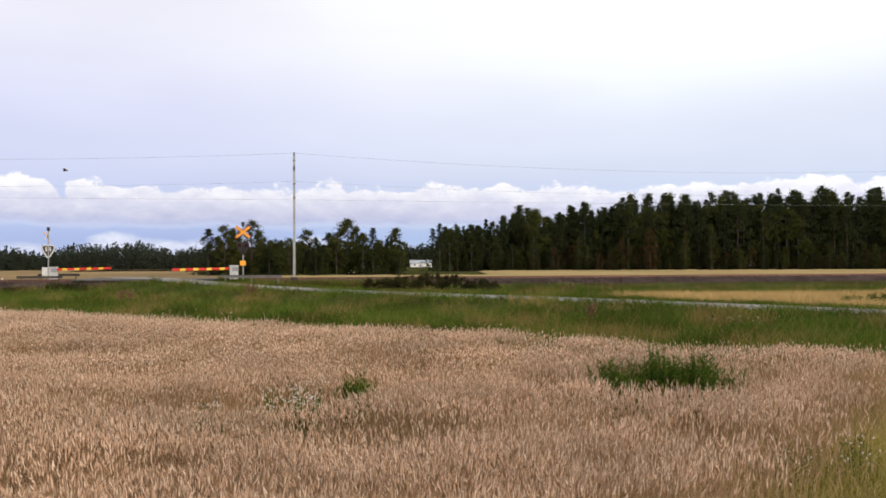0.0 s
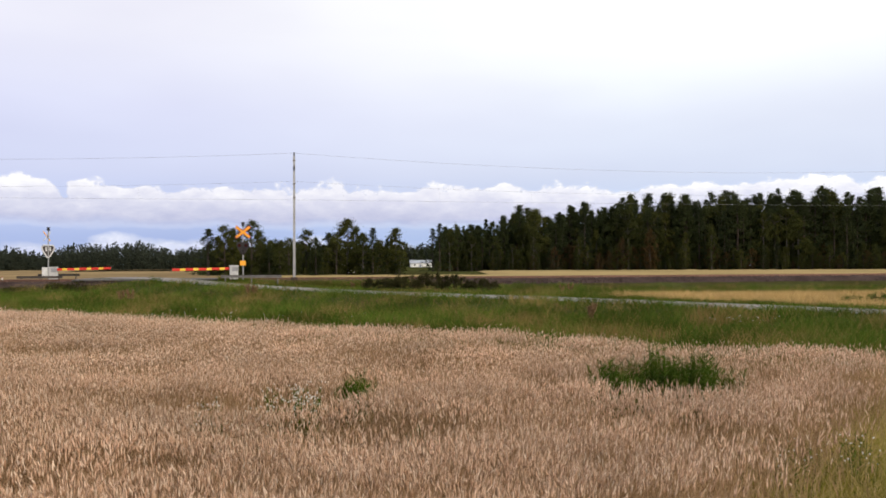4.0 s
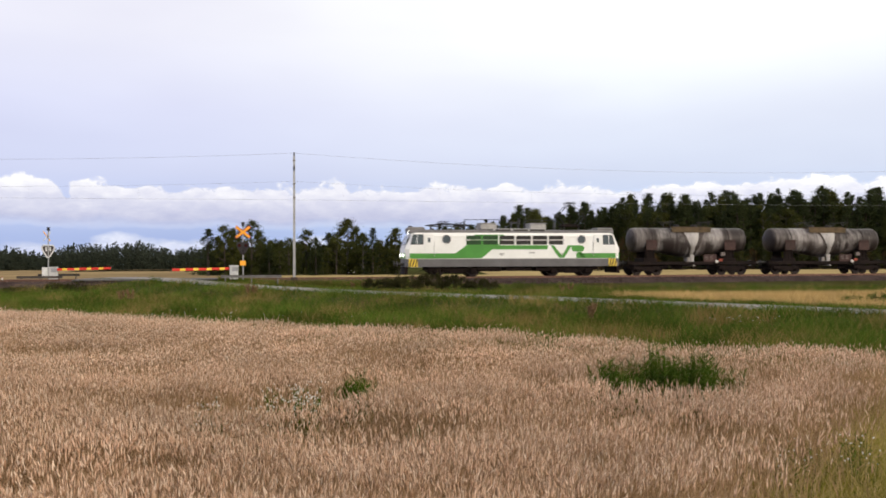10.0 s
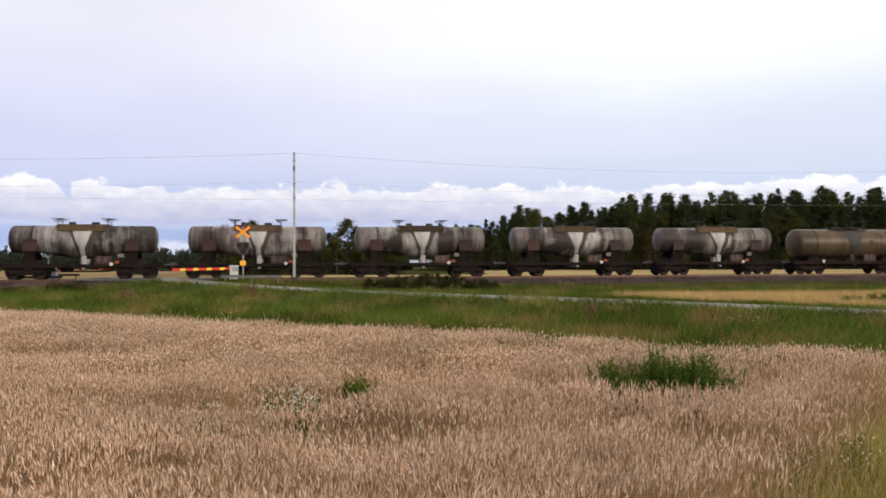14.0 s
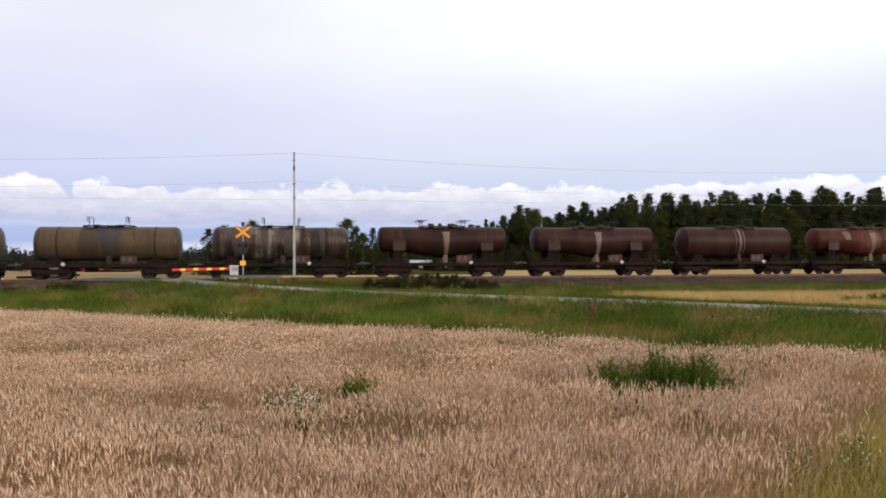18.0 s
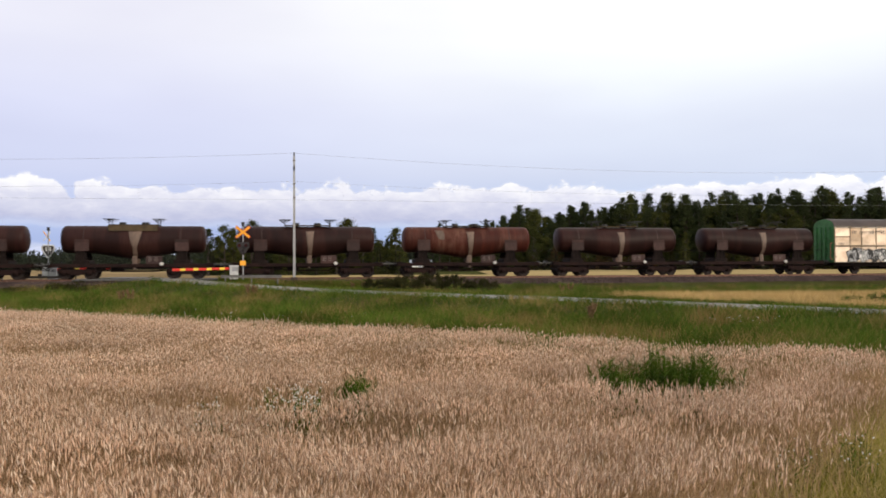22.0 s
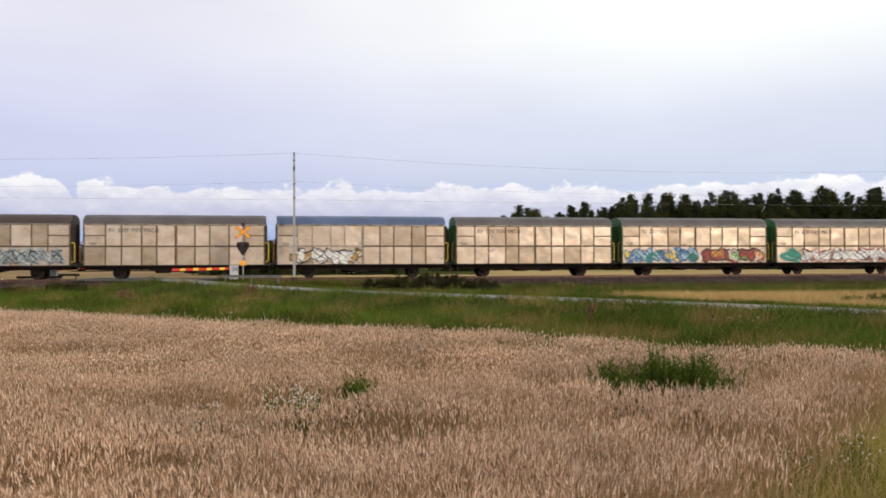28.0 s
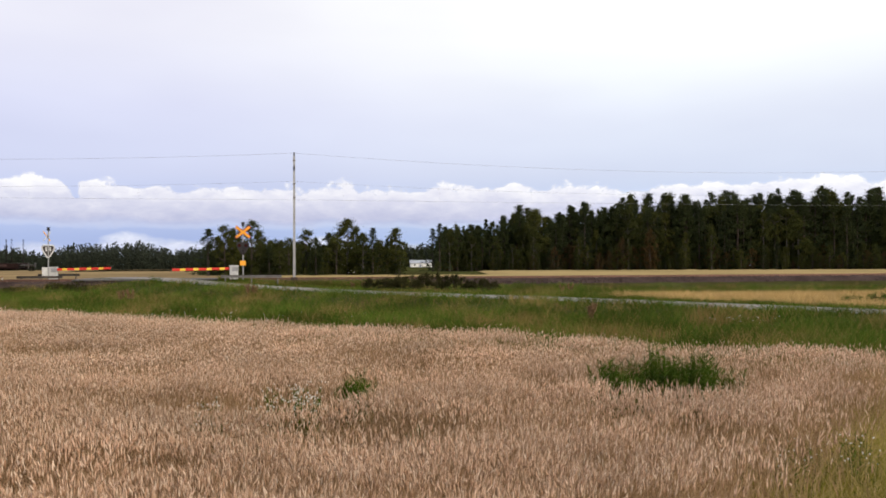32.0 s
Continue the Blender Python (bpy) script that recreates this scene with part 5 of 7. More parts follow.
    part("cross_bar", Shape().path([(4.7, -0.4, top - 0.06), (5.5, -0.4, top - 0.06)], 0.03), M_HANDRAIL, pan)
    # under the floor
    part("battery_box", Shape().box((0.4, 0, 0.62), (2.2, 2.4, 0.36), 0.06), M_BLACK, w)
    for x in (-1.6, 2.4):
        part("equipment_box", Shape().box((x, 0, 0.62), (1.2, 2.3, 0.42), 0.05), M_BLACK, w)
    for x in (-4.8, 4.8):
        for y in (-1.1, 1.1):
            part("brake_gear", Shape().box((x, y, 0.66), (4.6, 0.14, 0.3), 0.04).box((x, y, 0.42), (1.1, 0.2, 0.35), 0.05).box((x - 1.45, y, 0.5), (0.5, 0.22, 0.5), 0.06).box((x + 1.45, y, 0.5), (0.5, 0.22, 0.5), 0.06), M_BLACK, w)
    part("air_tank", Shape().tube((-3.0, -1.1, 0.62), (-1.5, -1.1, 0.62), 0.2, 14), M_BLACK, w, smooth=True)
    for x in (-4.8, 4.8):
        bogie(w, x, base=2.9, frame_mat=M_BLACK, wheel=WHEEL_BIG, r=0.6)
    for e in (-1, 1):
        part("step", Shape().box((e * 7.0, -1.45, 0.45), (0.7, 0.25, 0.04)).path([(e * 7.0 - 0.33, -1.5, 0.45), (e * 7.0 - 0.33, -1.5, 0.82)], 0.02).path([(e * 7.0 + 0.33, -1.5, 0.45), (e * 7.0 + 0.33, -1.5, 0.82)], 0.02), M_BLACK, w)
    ends(w, H - 0.02)
    return w


LOCO = locomotive()
TRAIN = [(LOCO, 8.85)]
TANK_LABELS = {"grey": "grime-streaked grey tank wagon with pale spill marks", "beige": "dusty beige-brown tank wagon with a dark spill mark", "shiny": "tank wagon of bare shining metal with rust bands",
               "brown": "dark rust-brown tank wagon with a whitish spill run", "red": "faded rust-red tank wagon with whitish streaks", "tray": "dark rust-brown tank wagon with an ochre drip guard", "cone": "dark brown tank wagon with conical ends"}
TANK_KINDS = ["grey"] * 8 + ["beige"] * 3 + ["shiny", "brown", "brown", "cone", "red", "tray", "tray", "brown", "red", "brown", "brown"]
TANK_AT = [24.37, 37.13, 49.89, 62.55, 75.24, 87.96, 100.73, 113.4, 126.1, 138.7, 151.4, 164.1, 176.85, 189.6, 202.4, 215.0, 227.85, 240.6, 253.5, 266.2, 279.0, 291.85]
FIRST = {}
for kind, at in zip(TANK_KINDS, TANK_AT):
    if kind not in FIRST:
        FIRST[kind] = tank_wagon(kind, TANK_LABELS[kind])
        TRAIN.append((FIRST[kind], at))
    else:
        TRAIN.append((copy_thing(FIRST[kind], on_track(at)), at))

COVERED = [
    ("brown", "green front", (), True, "pale metal sliding-wall wagon with white and orange graffiti", [(-5.2, -0.9, ("grey", "black", "grey", "white"), "black", 9), (0.2, 5.6, ("orange", "tan", "green", "orange", "white"), "red", 8)]),
    ("brown", "dark", ("rear",), True, "sliding-wall wagon with one ochre-stained door", []),
    ("brown", "dark", (), True, "pale metal sliding-wall wagon with black outline graffiti", [(-4.3, -1.2, ("grey", "white"), "black", 4), (1.6, 6.2, ("white", "grey"), "black", 6)]),
    ("brown", "dark", ("rear",), False, "stained sliding-wall wagon with yellowish rear door", [(0.6, 6.2, ("olive", "tan", "olive"), "tan", 7)]),
    ("brown", "dark", (), True, "pale metal sliding-wall wagon with blue and white graffiti", [(-5.6, -0.3, ("grey", "black", "white"), "black", 8), (1.2, 6.0, ("slate", "slate", "slate"), "grey", 6)]),
    ("grey", "green", (), True, "pale metal sliding-wall wagon with dented panels", []),
    ("blue", "dark", (), False, "blue-roofed sliding-wall wagon with white block graffiti", [(-5.0, -0.3, ("tan", "white", "white", "white"), "black", 4)]),
    ("grey", "green", (), True, "pale metal sliding-wall wagon with green ends", []),
    ("grey", "green", (), True, "sliding-wall wagon with blue and red graffiti along the doors", [(-6.2, 0.2, ("yellow", "blue", "sky", "teal", "blue"), "blue", 8), (0.6, 6.2, ("red", "red", "orange", "red", "green"), "white", 7)]),
    ("grey", "green", (), True, "sliding-wall wagon with white and teal graffiti and green ends", [(-5.6, -4.2, ("teal", "teal"), "teal", 1), (-4.1, 4.2, ("white", "white", "white"), "red", 9), (4.5, 6.0, ("teal", "teal"), "teal", 1)]),
]
for i, (roof, end, ochre, letters, label, tags) in enumerate(COVERED):
    wg = covered_wagon(roof, end, ochre, letters, label)
    for j, (xa, xb, fills, outline, count) in enumerate(tags):
        graffiti(wg, xa, xb, 1.0, 2.2, fills, outline, 40 + i * 3 + j, count, soft=i > 7)
    for ob in wg.children:
        if ob.name.split(".")[0] not in ("wheel", "axle", "axle_guard", "underframe", "buffer", "coupling"):
            ob.location.z += 0.07
    TRAIN.append((wg, 305.06 + 13.95 * i))
TRAIN.append((flat_wagon(), 444.5))
# ---- sky backdrop: a bank of cumulus low over the horizon ----
def cloud_mat():
    m = bpy.data.materials.new("cumulus")
    m.use_nodes = True
    nt = m.node_tree
    nt.nodes.clear()
    L = nt.links.new
    out, mix = nt.nodes.new("ShaderNodeOutputMaterial"), nt.nodes.new("ShaderNodeMixShader")
    tr, em = nt.nodes.new("ShaderNodeBsdfTransparent"), nt.nodes.new("ShaderNodeEmission")
    tc = nt.nodes.new("ShaderNodeTexCoord")
    sep = nt.nodes.new("ShaderNodeSeparateXYZ")
    L(tc.outputs["Object"], sep.inputs[0])

    def math_(op, a, b):
        n = nt.nodes.new("ShaderNodeMath")
        n.operation = op
        for i, v in enumerate((a, b)):
            if isinstance(v, (int, float)):
                n.inputs[i].default_value = v
            else:
                L(v, n.inputs[i])
        return n.outputs[0]

    v = mapping(nt, tc.outputs["Object"], (1, 1, 1.5), (300, 0, 0))
    puff = noise_node(nt, v, 0.0058, 5, 0.55)
    wide = noise_node(nt, mapping(nt, tc.outputs["Object"], (1, 1, 0.1), (900, 0, 0)), 0.0016, 2)
    z = sep.outputs[2]
    # upper layer: top edge billows round z = 285, base flat near z = 160
    top = math_("ADD", 240.0, math_("MULTIPLY", math_("ADD", math_("SUBTRACT", puff.outputs[0], 0.5), math_("MULTIPLY", math_("SUBTRACT", wide.outputs[0], 0.5), 0.2)), 210.0))
    off = math_("DIVIDE", math_("ADD", math_("ADD", sep.outputs[0], 1490.0), math_("MULTIPLY", math_("SUBTRACT", z, 310.0), 0.3)), 24.0)
    cleft = math_("MULTIPLY", math_("POWER", 2.718, math_("MULTIPLY", math_("MULTIPLY", off, off), -1.0)), 66.0)
    top = math_("SUBTRACT", top, cleft)
    a_top = math_("DIVIDE", math_("SUBTRACT", top, math_("SUBTRACT", z, 74.0)), 12.0)
    base = math_("ADD", 130.0, math_("MULTIPLY", math_("SUBTRACT", puff.outputs[0], 0.5), 60.0))
    a_base = math_("DIVIDE", math_("SUBTRACT", z, base), 45.0)

    def clamp(x):
        n = nt.nodes.new("ShaderNodeClamp")
        L(x, n.inputs[0])
        return n.outputs[0]

    upper = math_("MULTIPLY", clamp(a_top), clamp(a_base))
    # lower, more broken layer
    puff2 = noise_node(nt, mapping(nt, tc.outputs["Object"], (1, 1, 1.8), (0, 500, 0)), 0.0032, 6, 0.5)
    t2 = math_("ADD", 66.0, math_("MULTIPLY", math_("SUBTRACT", puff2.outputs[0], 0.5), 260.0))
    low = math_("MULTIPLY", clamp(math_("DIVIDE", math_("SUBTRACT", t2, z), 34.0)), 0.85)
    alpha = math_("MAXIMUM", upper, low)
    L(alpha, mix.inputs[0])
    shade = ramp(nt, [(0.0, (0.47, 0.50, 0.68)), (0.30, (0.58, 0.60, 0.75)), (0.60, (0.70, 0.71, 0.82)), (0.85, (0.86, 0.86, 0.91)), (1.0, (0.95, 0.95, 0.96))])
    hgt = math_("ADD", math_("DIVIDE", math_("SUBTRACT", z, 150.0), 190.0), math_("MULTIPLY", math_("SUBTRACT", noise_node(nt, mapping(nt, v, (1, 1, 1.6)), 0.009, 8, 0.65).outputs[0], 0.5), 1.0))
    L(clamp(math_("ADD", hgt, 0.12)), shade.inputs[0])
    lowc = ramp(nt, [(0.25, (0.55, 0.60, 0.80)), (0.75, (0.88, 0.90, 0.96))])
    L(clamp(math_("ADD", math_("MULTIPLY", noise_node(nt, mapping(nt, v, (1, 1, 1.6)), 0.008, 6, 0.6).outputs[0], 0.7), math_("DIVIDE", math_("SUBTRACT", z, 30.0), 190.0))), lowc.inputs[0])
    cm = mixer(nt)
    L(clamp(math_("MULTIPLY", upper, 1.6)), cm.inputs[0])
    L(lowc.outputs[0], cm.inputs[6])
    L(shade.outputs[0], cm.inputs[7])
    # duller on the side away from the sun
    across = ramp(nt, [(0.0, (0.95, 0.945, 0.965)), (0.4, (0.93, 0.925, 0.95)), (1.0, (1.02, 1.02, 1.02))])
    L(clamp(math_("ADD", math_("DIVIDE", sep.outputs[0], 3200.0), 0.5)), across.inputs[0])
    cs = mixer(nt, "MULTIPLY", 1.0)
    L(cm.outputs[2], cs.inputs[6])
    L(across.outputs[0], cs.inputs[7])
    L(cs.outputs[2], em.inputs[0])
    em.inputs[1].default_value = 1.0
    L(tr.outputs[0], mix.inputs[1])
    L(em.outputs[0], mix.inputs[2])
    L(mix.outputs[0], out.inputs[0])
    return m


def cloud_bank():
    s = Shape()
    R = 3600
    rings = []
    for i in range(49):
        a = radians(40 + i * 100 / 48)
        rings.append([(R * math.cos(a), R * math.sin(a), z) for z in (-60, 60, 180, 300, 420)])
    s.loft(rings, close=False, caps=False)
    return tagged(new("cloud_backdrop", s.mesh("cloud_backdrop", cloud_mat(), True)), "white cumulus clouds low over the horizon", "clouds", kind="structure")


CLOUDS = cloud_bank()

# ---- overhead line ----
M_GALV = mat("galvanised_steel", (0.34, 0.34, 0.35), 0.5, 0.35, var=0.2, scale=1.5, fine=12)
M_WIRE = mat("overhead_wire", (0.22, 0.22, 0.235), 0.6, 0.4)
M_OLDSTEEL = mat("weathered_steel", (0.10, 0.085, 0.075), 0.7, 0.2, var=0.3)
SPAN = 62.0
MAST_S, MAST_Q = -11.6, -2.95


def mast():
    w = thing("catenary_mast", on_track(MAST_S, MAST_Q, -0.1), "tall slender galvanised steel overhead line mast", "catenary mast", "overhead line masts")
    s = Shape()
    s.loft([[(a * r, b * r, z) for a, b in ((-1, -0.6), (1, -0.6), (1, 0.6), (-1, 0.6))] for z, r in ((0, 0.095), (3, 0.09), (9.3, 0.075))])
    part("pole", s, M_GALV, w)
    part("foundation", Shape().box((0, 0, -0.2), (0.5, 0.5, 0.8), 0.04), M_BALLAST, w)
    c = Shape().path([(0, 0.1, 7.1), (0, 2.85, 7.75)], 0.035).path([(0, 0.1, 6.1), (0, 2.85, 7.5)], 0.03).path([(0, 0.4, 6.3), (0, 3.1, 6.35)], 0.025)
    part("cantilever", c, M_GALV, w)
    ins = Shape()
    for a, b in (((0, 0.1, 7.15), (0, 0.6, 7.25)), ((0, 0.1, 6.15), (0, 0.5, 6.4))):
        ins.tube(a, b, 0.06, 10)
    ins.tube((0, -0.1, 8.2), (0, -0.1, 8.5), 0.06, 8).tube((0, 0, 9.3), (0, 0, 9.55), 0.06, 8)
    part("insulator", ins, M_INSUL, w)
    for z in (8.95, 7.2, 6.15):
        part("bracket", Shape().box((0.0, 0.02, z), (0.2, 0.16, 0.1), 0.02), M_OLDSTEEL, w)
    return w


MAST = mast()
for k in (-3, -2, -1, 1, 2, 3, 4):
    copy_thing(MAST, on_track(MAST_S + SPAN * k, MAST_Q, -0.1))


def wires():
    def sagged(name, q, z, sag, r, label):
        s = Shape()
        pts = []
        for i in range(-3 * 16, 5 * 16 + 1):
            t = (i % 16) / 16
            pts.append(tuple(on_track(MAST_S + SPAN * i / 16, q, z - sag * 4 * t * (1 - t)).translation))
        rings = []
        for p in pts:
            rings.append([(p[0] + r * math.cos(a) * -TS, p[1] + r * math.cos(a) * TC, p[2] + r * math.sin(a)) for a in (0, 2.1, 4.2)])
        s.loft(rings)
        return tagged(new(name, s.mesh(name, M_WIRE)), label, "wire", "overhead wires")
    sagged("contact_wire", 0.0, 6.1, 0.06, 0.007, "thin dark contact wire over the track")
    sagged("messenger_wire", 0.0, 7.55, 0.75, 0.0055, "thin dark carrying wire over the track")
    sagged("return_wire", MAST_Q, 9.4, 0.95, 0.008, "thin dark sagging wire from mast to mast")
    for i in range(-16, 24):
        t = (i % 8 + 0.5) / 8
        s = MAST_S + SPAN * (math.floor(i / 8) + t)
        zz = 7.55 - 0.75 * 4 * t * (1 - t)
        a, b = on_track(s, 0, 6.1).translation, on_track(s, 0, zz).translation
        tagged(new("dropper", Shape().tube(a, b, 0.003, 4).mesh("dropper", M_WIRE)), "thin vertical dropper wire of the overhead line", "wire", "droppers")


wires()

# ---- level crossing ----
M_REDR = mat("barrier_red", (0.62, 0.035, 0.02), 0.45, var=0.1)
M_BARY = mat("barrier_yellow", (0.85, 0.58, 0.06), 0.45, var=0.1)
M_CROSS = mat("sign_orange_yellow", (0.9, 0.40, 0.03), 0.5, var=0.08)
M_SIGBLACK = mat("signal_black", (0.025, 0.02, 0.02), 0.6)
M_CAB = mat("cabinet_grey", (0.50, 0.50, 0.50), 0.55, var=0.12, scale=2)
M_REDLENS = mat("red_lens", (0.06, 0.014, 0.012), 0.25, var=0.1)
M_PALEBACK = mat("signal_back_grey", (0.62, 0.62, 0.61), 0.5, var=0.12)


def crossing_signal(m, facing, label, arm_dir):
    """facing: -1 shows its face to the camera. The arm lies closed, along arm_dir."""
    w = thing("barrier_signal", m, label, "level crossing barrier", "half barriers of the crossing")
    f = facing
    part("pole", Shape().tube((0, 0, -0.15), (0, 0, 3.75), 0.05, 12), M_GALV, w, smooth=True)
    part("bell", Shape().tube((0, 0, 3.72), (0, 0, 3.82), 0.1, 12).tube((0, 0, 3.82), (0, 0, 3.95), 0.16, 12, 0.05).box((0, 0, 3.98), (0.26, 0.16, 0.08), 0.02), M_SIGBLACK, w)
    if f < 0:
        cb = part("crossbuck", Shape().box((0, -0.07, 3.25), (0.05, 0.03, 0.05)), M_SIGBLACK, w, "orange-yellow crossbuck with red edges")
        for a in (38, -38):
            rim = Shape().box((0, 0, 0), (1.3, 0.02, 0.2), 0.006)
            part("rim", rim, M_REDR, cb, m=pose(0, f * 0.09 - 0.003 * (a > 0), 3.3, 0, a, 0))
            part("blade", Shape().box((0, 0, 0), (1.24, 0.02, 0.145), 0.006), M_CROSS, cb, m=pose(0, f * 0.115 - 0.003 * (a > 0), 3.3, 0, a, 0))
    else:
        cb = part("crossbuck", Shape().box((0, 0.07, 3.3), (0.05, 0.03, 0.05)), M_SIGBLACK, w, "crossbuck seen nearly edge-on", m=pose(0, 0, 0, 0, 0, 74))
        for a in (38, -38):
            part("blade", Shape().box((0, 0, 0), (1.2, 0.02, 0.09), 0.006), M_CROSS if a > 0 else M_PALEBACK, cb, m=pose(0, 0.1 + 0.024 * (a > 0), 3.3, 0, a, 0))
    # shield with two lamps over a third
    outline = [(-0.46, 2.48), (-0.36, 2.58), (0.36, 2.58), (0.46, 2.48), (0.45, 2.25), (0.12, 1.68), (0.0, 1.62), (-0.12, 1.68), (-0.45, 2.25)]
    sh = part("signal_shield", Shape().slab(outline, f * 0.08, f * 0.12), M_SIGBLACK if f < 0 else M_OLDSTEEL, w, "black heart-shaped signal shield" if f < 0 else "heart-shaped signal shield with a pale rim")
    if f > 0:
        rim = outline + outline[:2]
        for (xa, za), (xb, zb) in zip(rim, rim[1:]):
            part("rim", Shape().tube((xa, -0.04, za), (xb, -0.04, zb), 0.055, 6), M_PALEBACK, sh)
        for x in (-0.15, 0.15):
            part("lamp_back", Shape().box((x, -0.05, 2.28), (0.1, 0.1, 0.34), 0.02), M_PALEBACK, sh)
    for x, z in ((-0.24, 2.33), (0.24, 2.33), (0, 1.92)):
        part("lamp", Shape().lathe([(0.0, 0.12), (0.16, 0.125), (0.16, 0.11), (0.03, 0.1), (0.03, 0.0001)], 16, pose(x, f * 0.12, z, 0, 0, 90 * f)), M_REDLENS if (f < 0 and z > 2) else M_SIGBLACK, sh)
    if f < 0:
        part("sign_plate", Shape().box((0.0, f * 0.08, 1.05), (0.42, 0.03, 0.36), 0.01), M_CROSS, w, "small orange-yellow plate")
    cx = -0.62 if f < 0 else 0.32
    cab = part("machine_cabinet", Shape().box((cx, f * 0.2, 0.35), (0.58, 0.5, 0.95), 0.03), M_CAB, w, "light grey barrier machine cabinet")
    part("lid", Shape().box((cx, f * 0.2, 0.85), (0.64, 0.56, 0.07), 0.02), M_CAB, cab)
    if f > 0:
        part("machine_cabinet", Shape().box((-0.25, 0.1, 0.5), (0.42, 0.4, 0.7), 0.03), M_PALEBACK, w)
    part("counterweight", Shape().box((cx + 0.1, f * 0.2 - 0.38 * f * 0, 0.62), (0.4, 0.6, 0.3), 0.03), M_GALV, w)
    # the arm: box beam in red and yellow lengths
    arm = part("barrier_arm", Shape().box((2.15, 0, 0), (4.3, 0.03, 0.05)), M_GALV, w, "closed barrier arm in red and yellow lengths", m=pose(cx, f * 0.2, 0.66, 0, 1.0 if f < 0 else -1.2, 180 + 6 if arm_dir < 0 else 4))
    x0 = 0.1
    for i in range(9):
        ln = 0.55 if i % 2 == 0 else 0.36
        part("length", Shape().box((x0 + ln / 2, 0, 0), (ln - 0.004, 0.06, 0.18), 0.015), M_REDR if i % 2 == 0 else M_BARY, arm)
        x0 += ln
    return w


NEAR_POST, FAR_POST = on_track(*track_sq(-14.57, 61.75)).translation, on_track(*track_sq(-31.2, 67.0)).translation
crossing_signal(pose(NEAR_POST.x, NEAR_POST.y, 0.12, 0, 0, 8), -1, "level crossing signal post with orange crossbuck and closed half barrier", -1)
crossing_signal(pose(FAR_POST.x, FAR_POST.y, 0.02, 0, 0, 8), 1, "back of a level crossing signal post with closed half barrier", 1)


M_WORNSTEEL = mat("worn_galvanised_steel", (0.19, 0.18, 0.175), 0.6, 0.3, var=0.25, scale=2)


def guard_beam(x, y, z, turn, length, label):
    w = thing("guard_rail", pose(x, y, z, 0, 0, turn), label, "guard rail", "low guard rails at the crossing")
    pr = [(-0.03, 0.02), (0.03, 0.06), (-0.01, 0.10), (-0.01, 0.14), (0.03, 0.18), (-0.03, 0.22)]
    steel = M_WORNSTEEL if "galvanised" in label else M_OLDSTEEL
    s = Shape()
    s.loft([[(xx, a - 0.02, b) for a, b in pr] + [(xx, a, b) for a, b in reversed(pr)] for xx in (-length / 2, length / 2)])
    part("beam", s, steel, w)
    for i in range(3):
        part("post", Shape().box((-length / 2 + 0.3 + i * (length - 0.6) / 2, 0.06, -0.18), (0.08, 0.08, 0.7), 0.01), steel, w)


guard_beam(-13.7, 60.6, 0.1, 4, 4.3, "low galvanised steel guard rail before the barrier machine")
guard_beam(-31.5, 66.2, -0.02, 8, 3.4, "low weathered guard rail beside the track")
guard_beam(-31.0, 68.4, 0.12, 8, 3.2, "low weathered guard rail beside the track")
post = thing("marker_post", pose(-32.4, 62.3, -0.6), "short white marker post in the grass", "marker post")
part("stem", Shape().tube((0, 0, 0), (0, 0, 0.75), 0.05, 10), M_PLATE_W, post)
part("cap", Shape().tube((0, 0, 0.75), (0, 0, 0.82), 0.07, 10, 0.03), M_PLATE_O, post)

# crossing deck between and beside the rails
M_PLANK = mat("crossing_rubber", (0.09, 0.085, 0.085), 0.85, var=0.25, objrand=0.1)
deck = thing("crossing_deck", on_track(*track_sq(-21.4, 64.4)), "grey crossing deck panels between the rails", "crossing deck", kind="structure")
for i in range(10):
    for q, wd in ((-1.32, 0.85), (0, 1.42), (1.32, 0.85)):
        part("panel", Shape().box((-5.4 + i * 1.2, q, -0.06), (1.19, wd, 0.12), 0.015), M_PLANK, deck)

# ---- far white house ----
M_WALLW = mat("house_white", (0.78, 0.78, 0.77), 0.7, var=0.06, scale=0.5)
M_ROOFG = mat("house_roof_grey", (0.33, 0.36, 0.42), 0.5, 0.2, var=0.12, scale=0.5)
hx, hy = -11.9, 455.0
hz = -2.6
house = thing("house", pose(hx, hy, hz, 0, 0, 6) @ Matrix.Diagonal((1, 1, 0.8, 1)), "white low house with a pale grey metal roof", "house")
part("wall", Shape().box((0, 0, 1.4), (11.2, 7.0, 3.0), 0.02), M_WALLW, house)
rf = Shape().loft([[(x, -4.0, 2.75), (x, 0, 4.6), (x, 4.0, 2.75), (x, 4.0, 2.9), (x, 0, 4.8), (x, -4.0, 2.9)] for x in (-6.1, 6.1)])
part("roof", rf, M_ROOFG, house, "pale grey sheet metal roof")
part("chimney", Shape().box((-4.2, 0.6, 5.0), (0.7, 0.7, 1.1), 0.03), M_SIGBLACK, house)
for x, wd in ((-3.6, 1.1), (3.4, 1.1)):
    wn = part("window", Shape().box((x, -3.51, 1.6), (wd, 0.06, 1.1), 0.01), M_WALLW, house)
    part("pane", Shape().box((x, -3.545, 1.6), (wd - 0.2, 0.03, 0.9)), M_GLASS, wn)
part("door", Shape().box((-0.6, -3.51, 1.0), (1.0, 0.06, 2.0), 0.01), M_ROOFG, house, "grey house door")

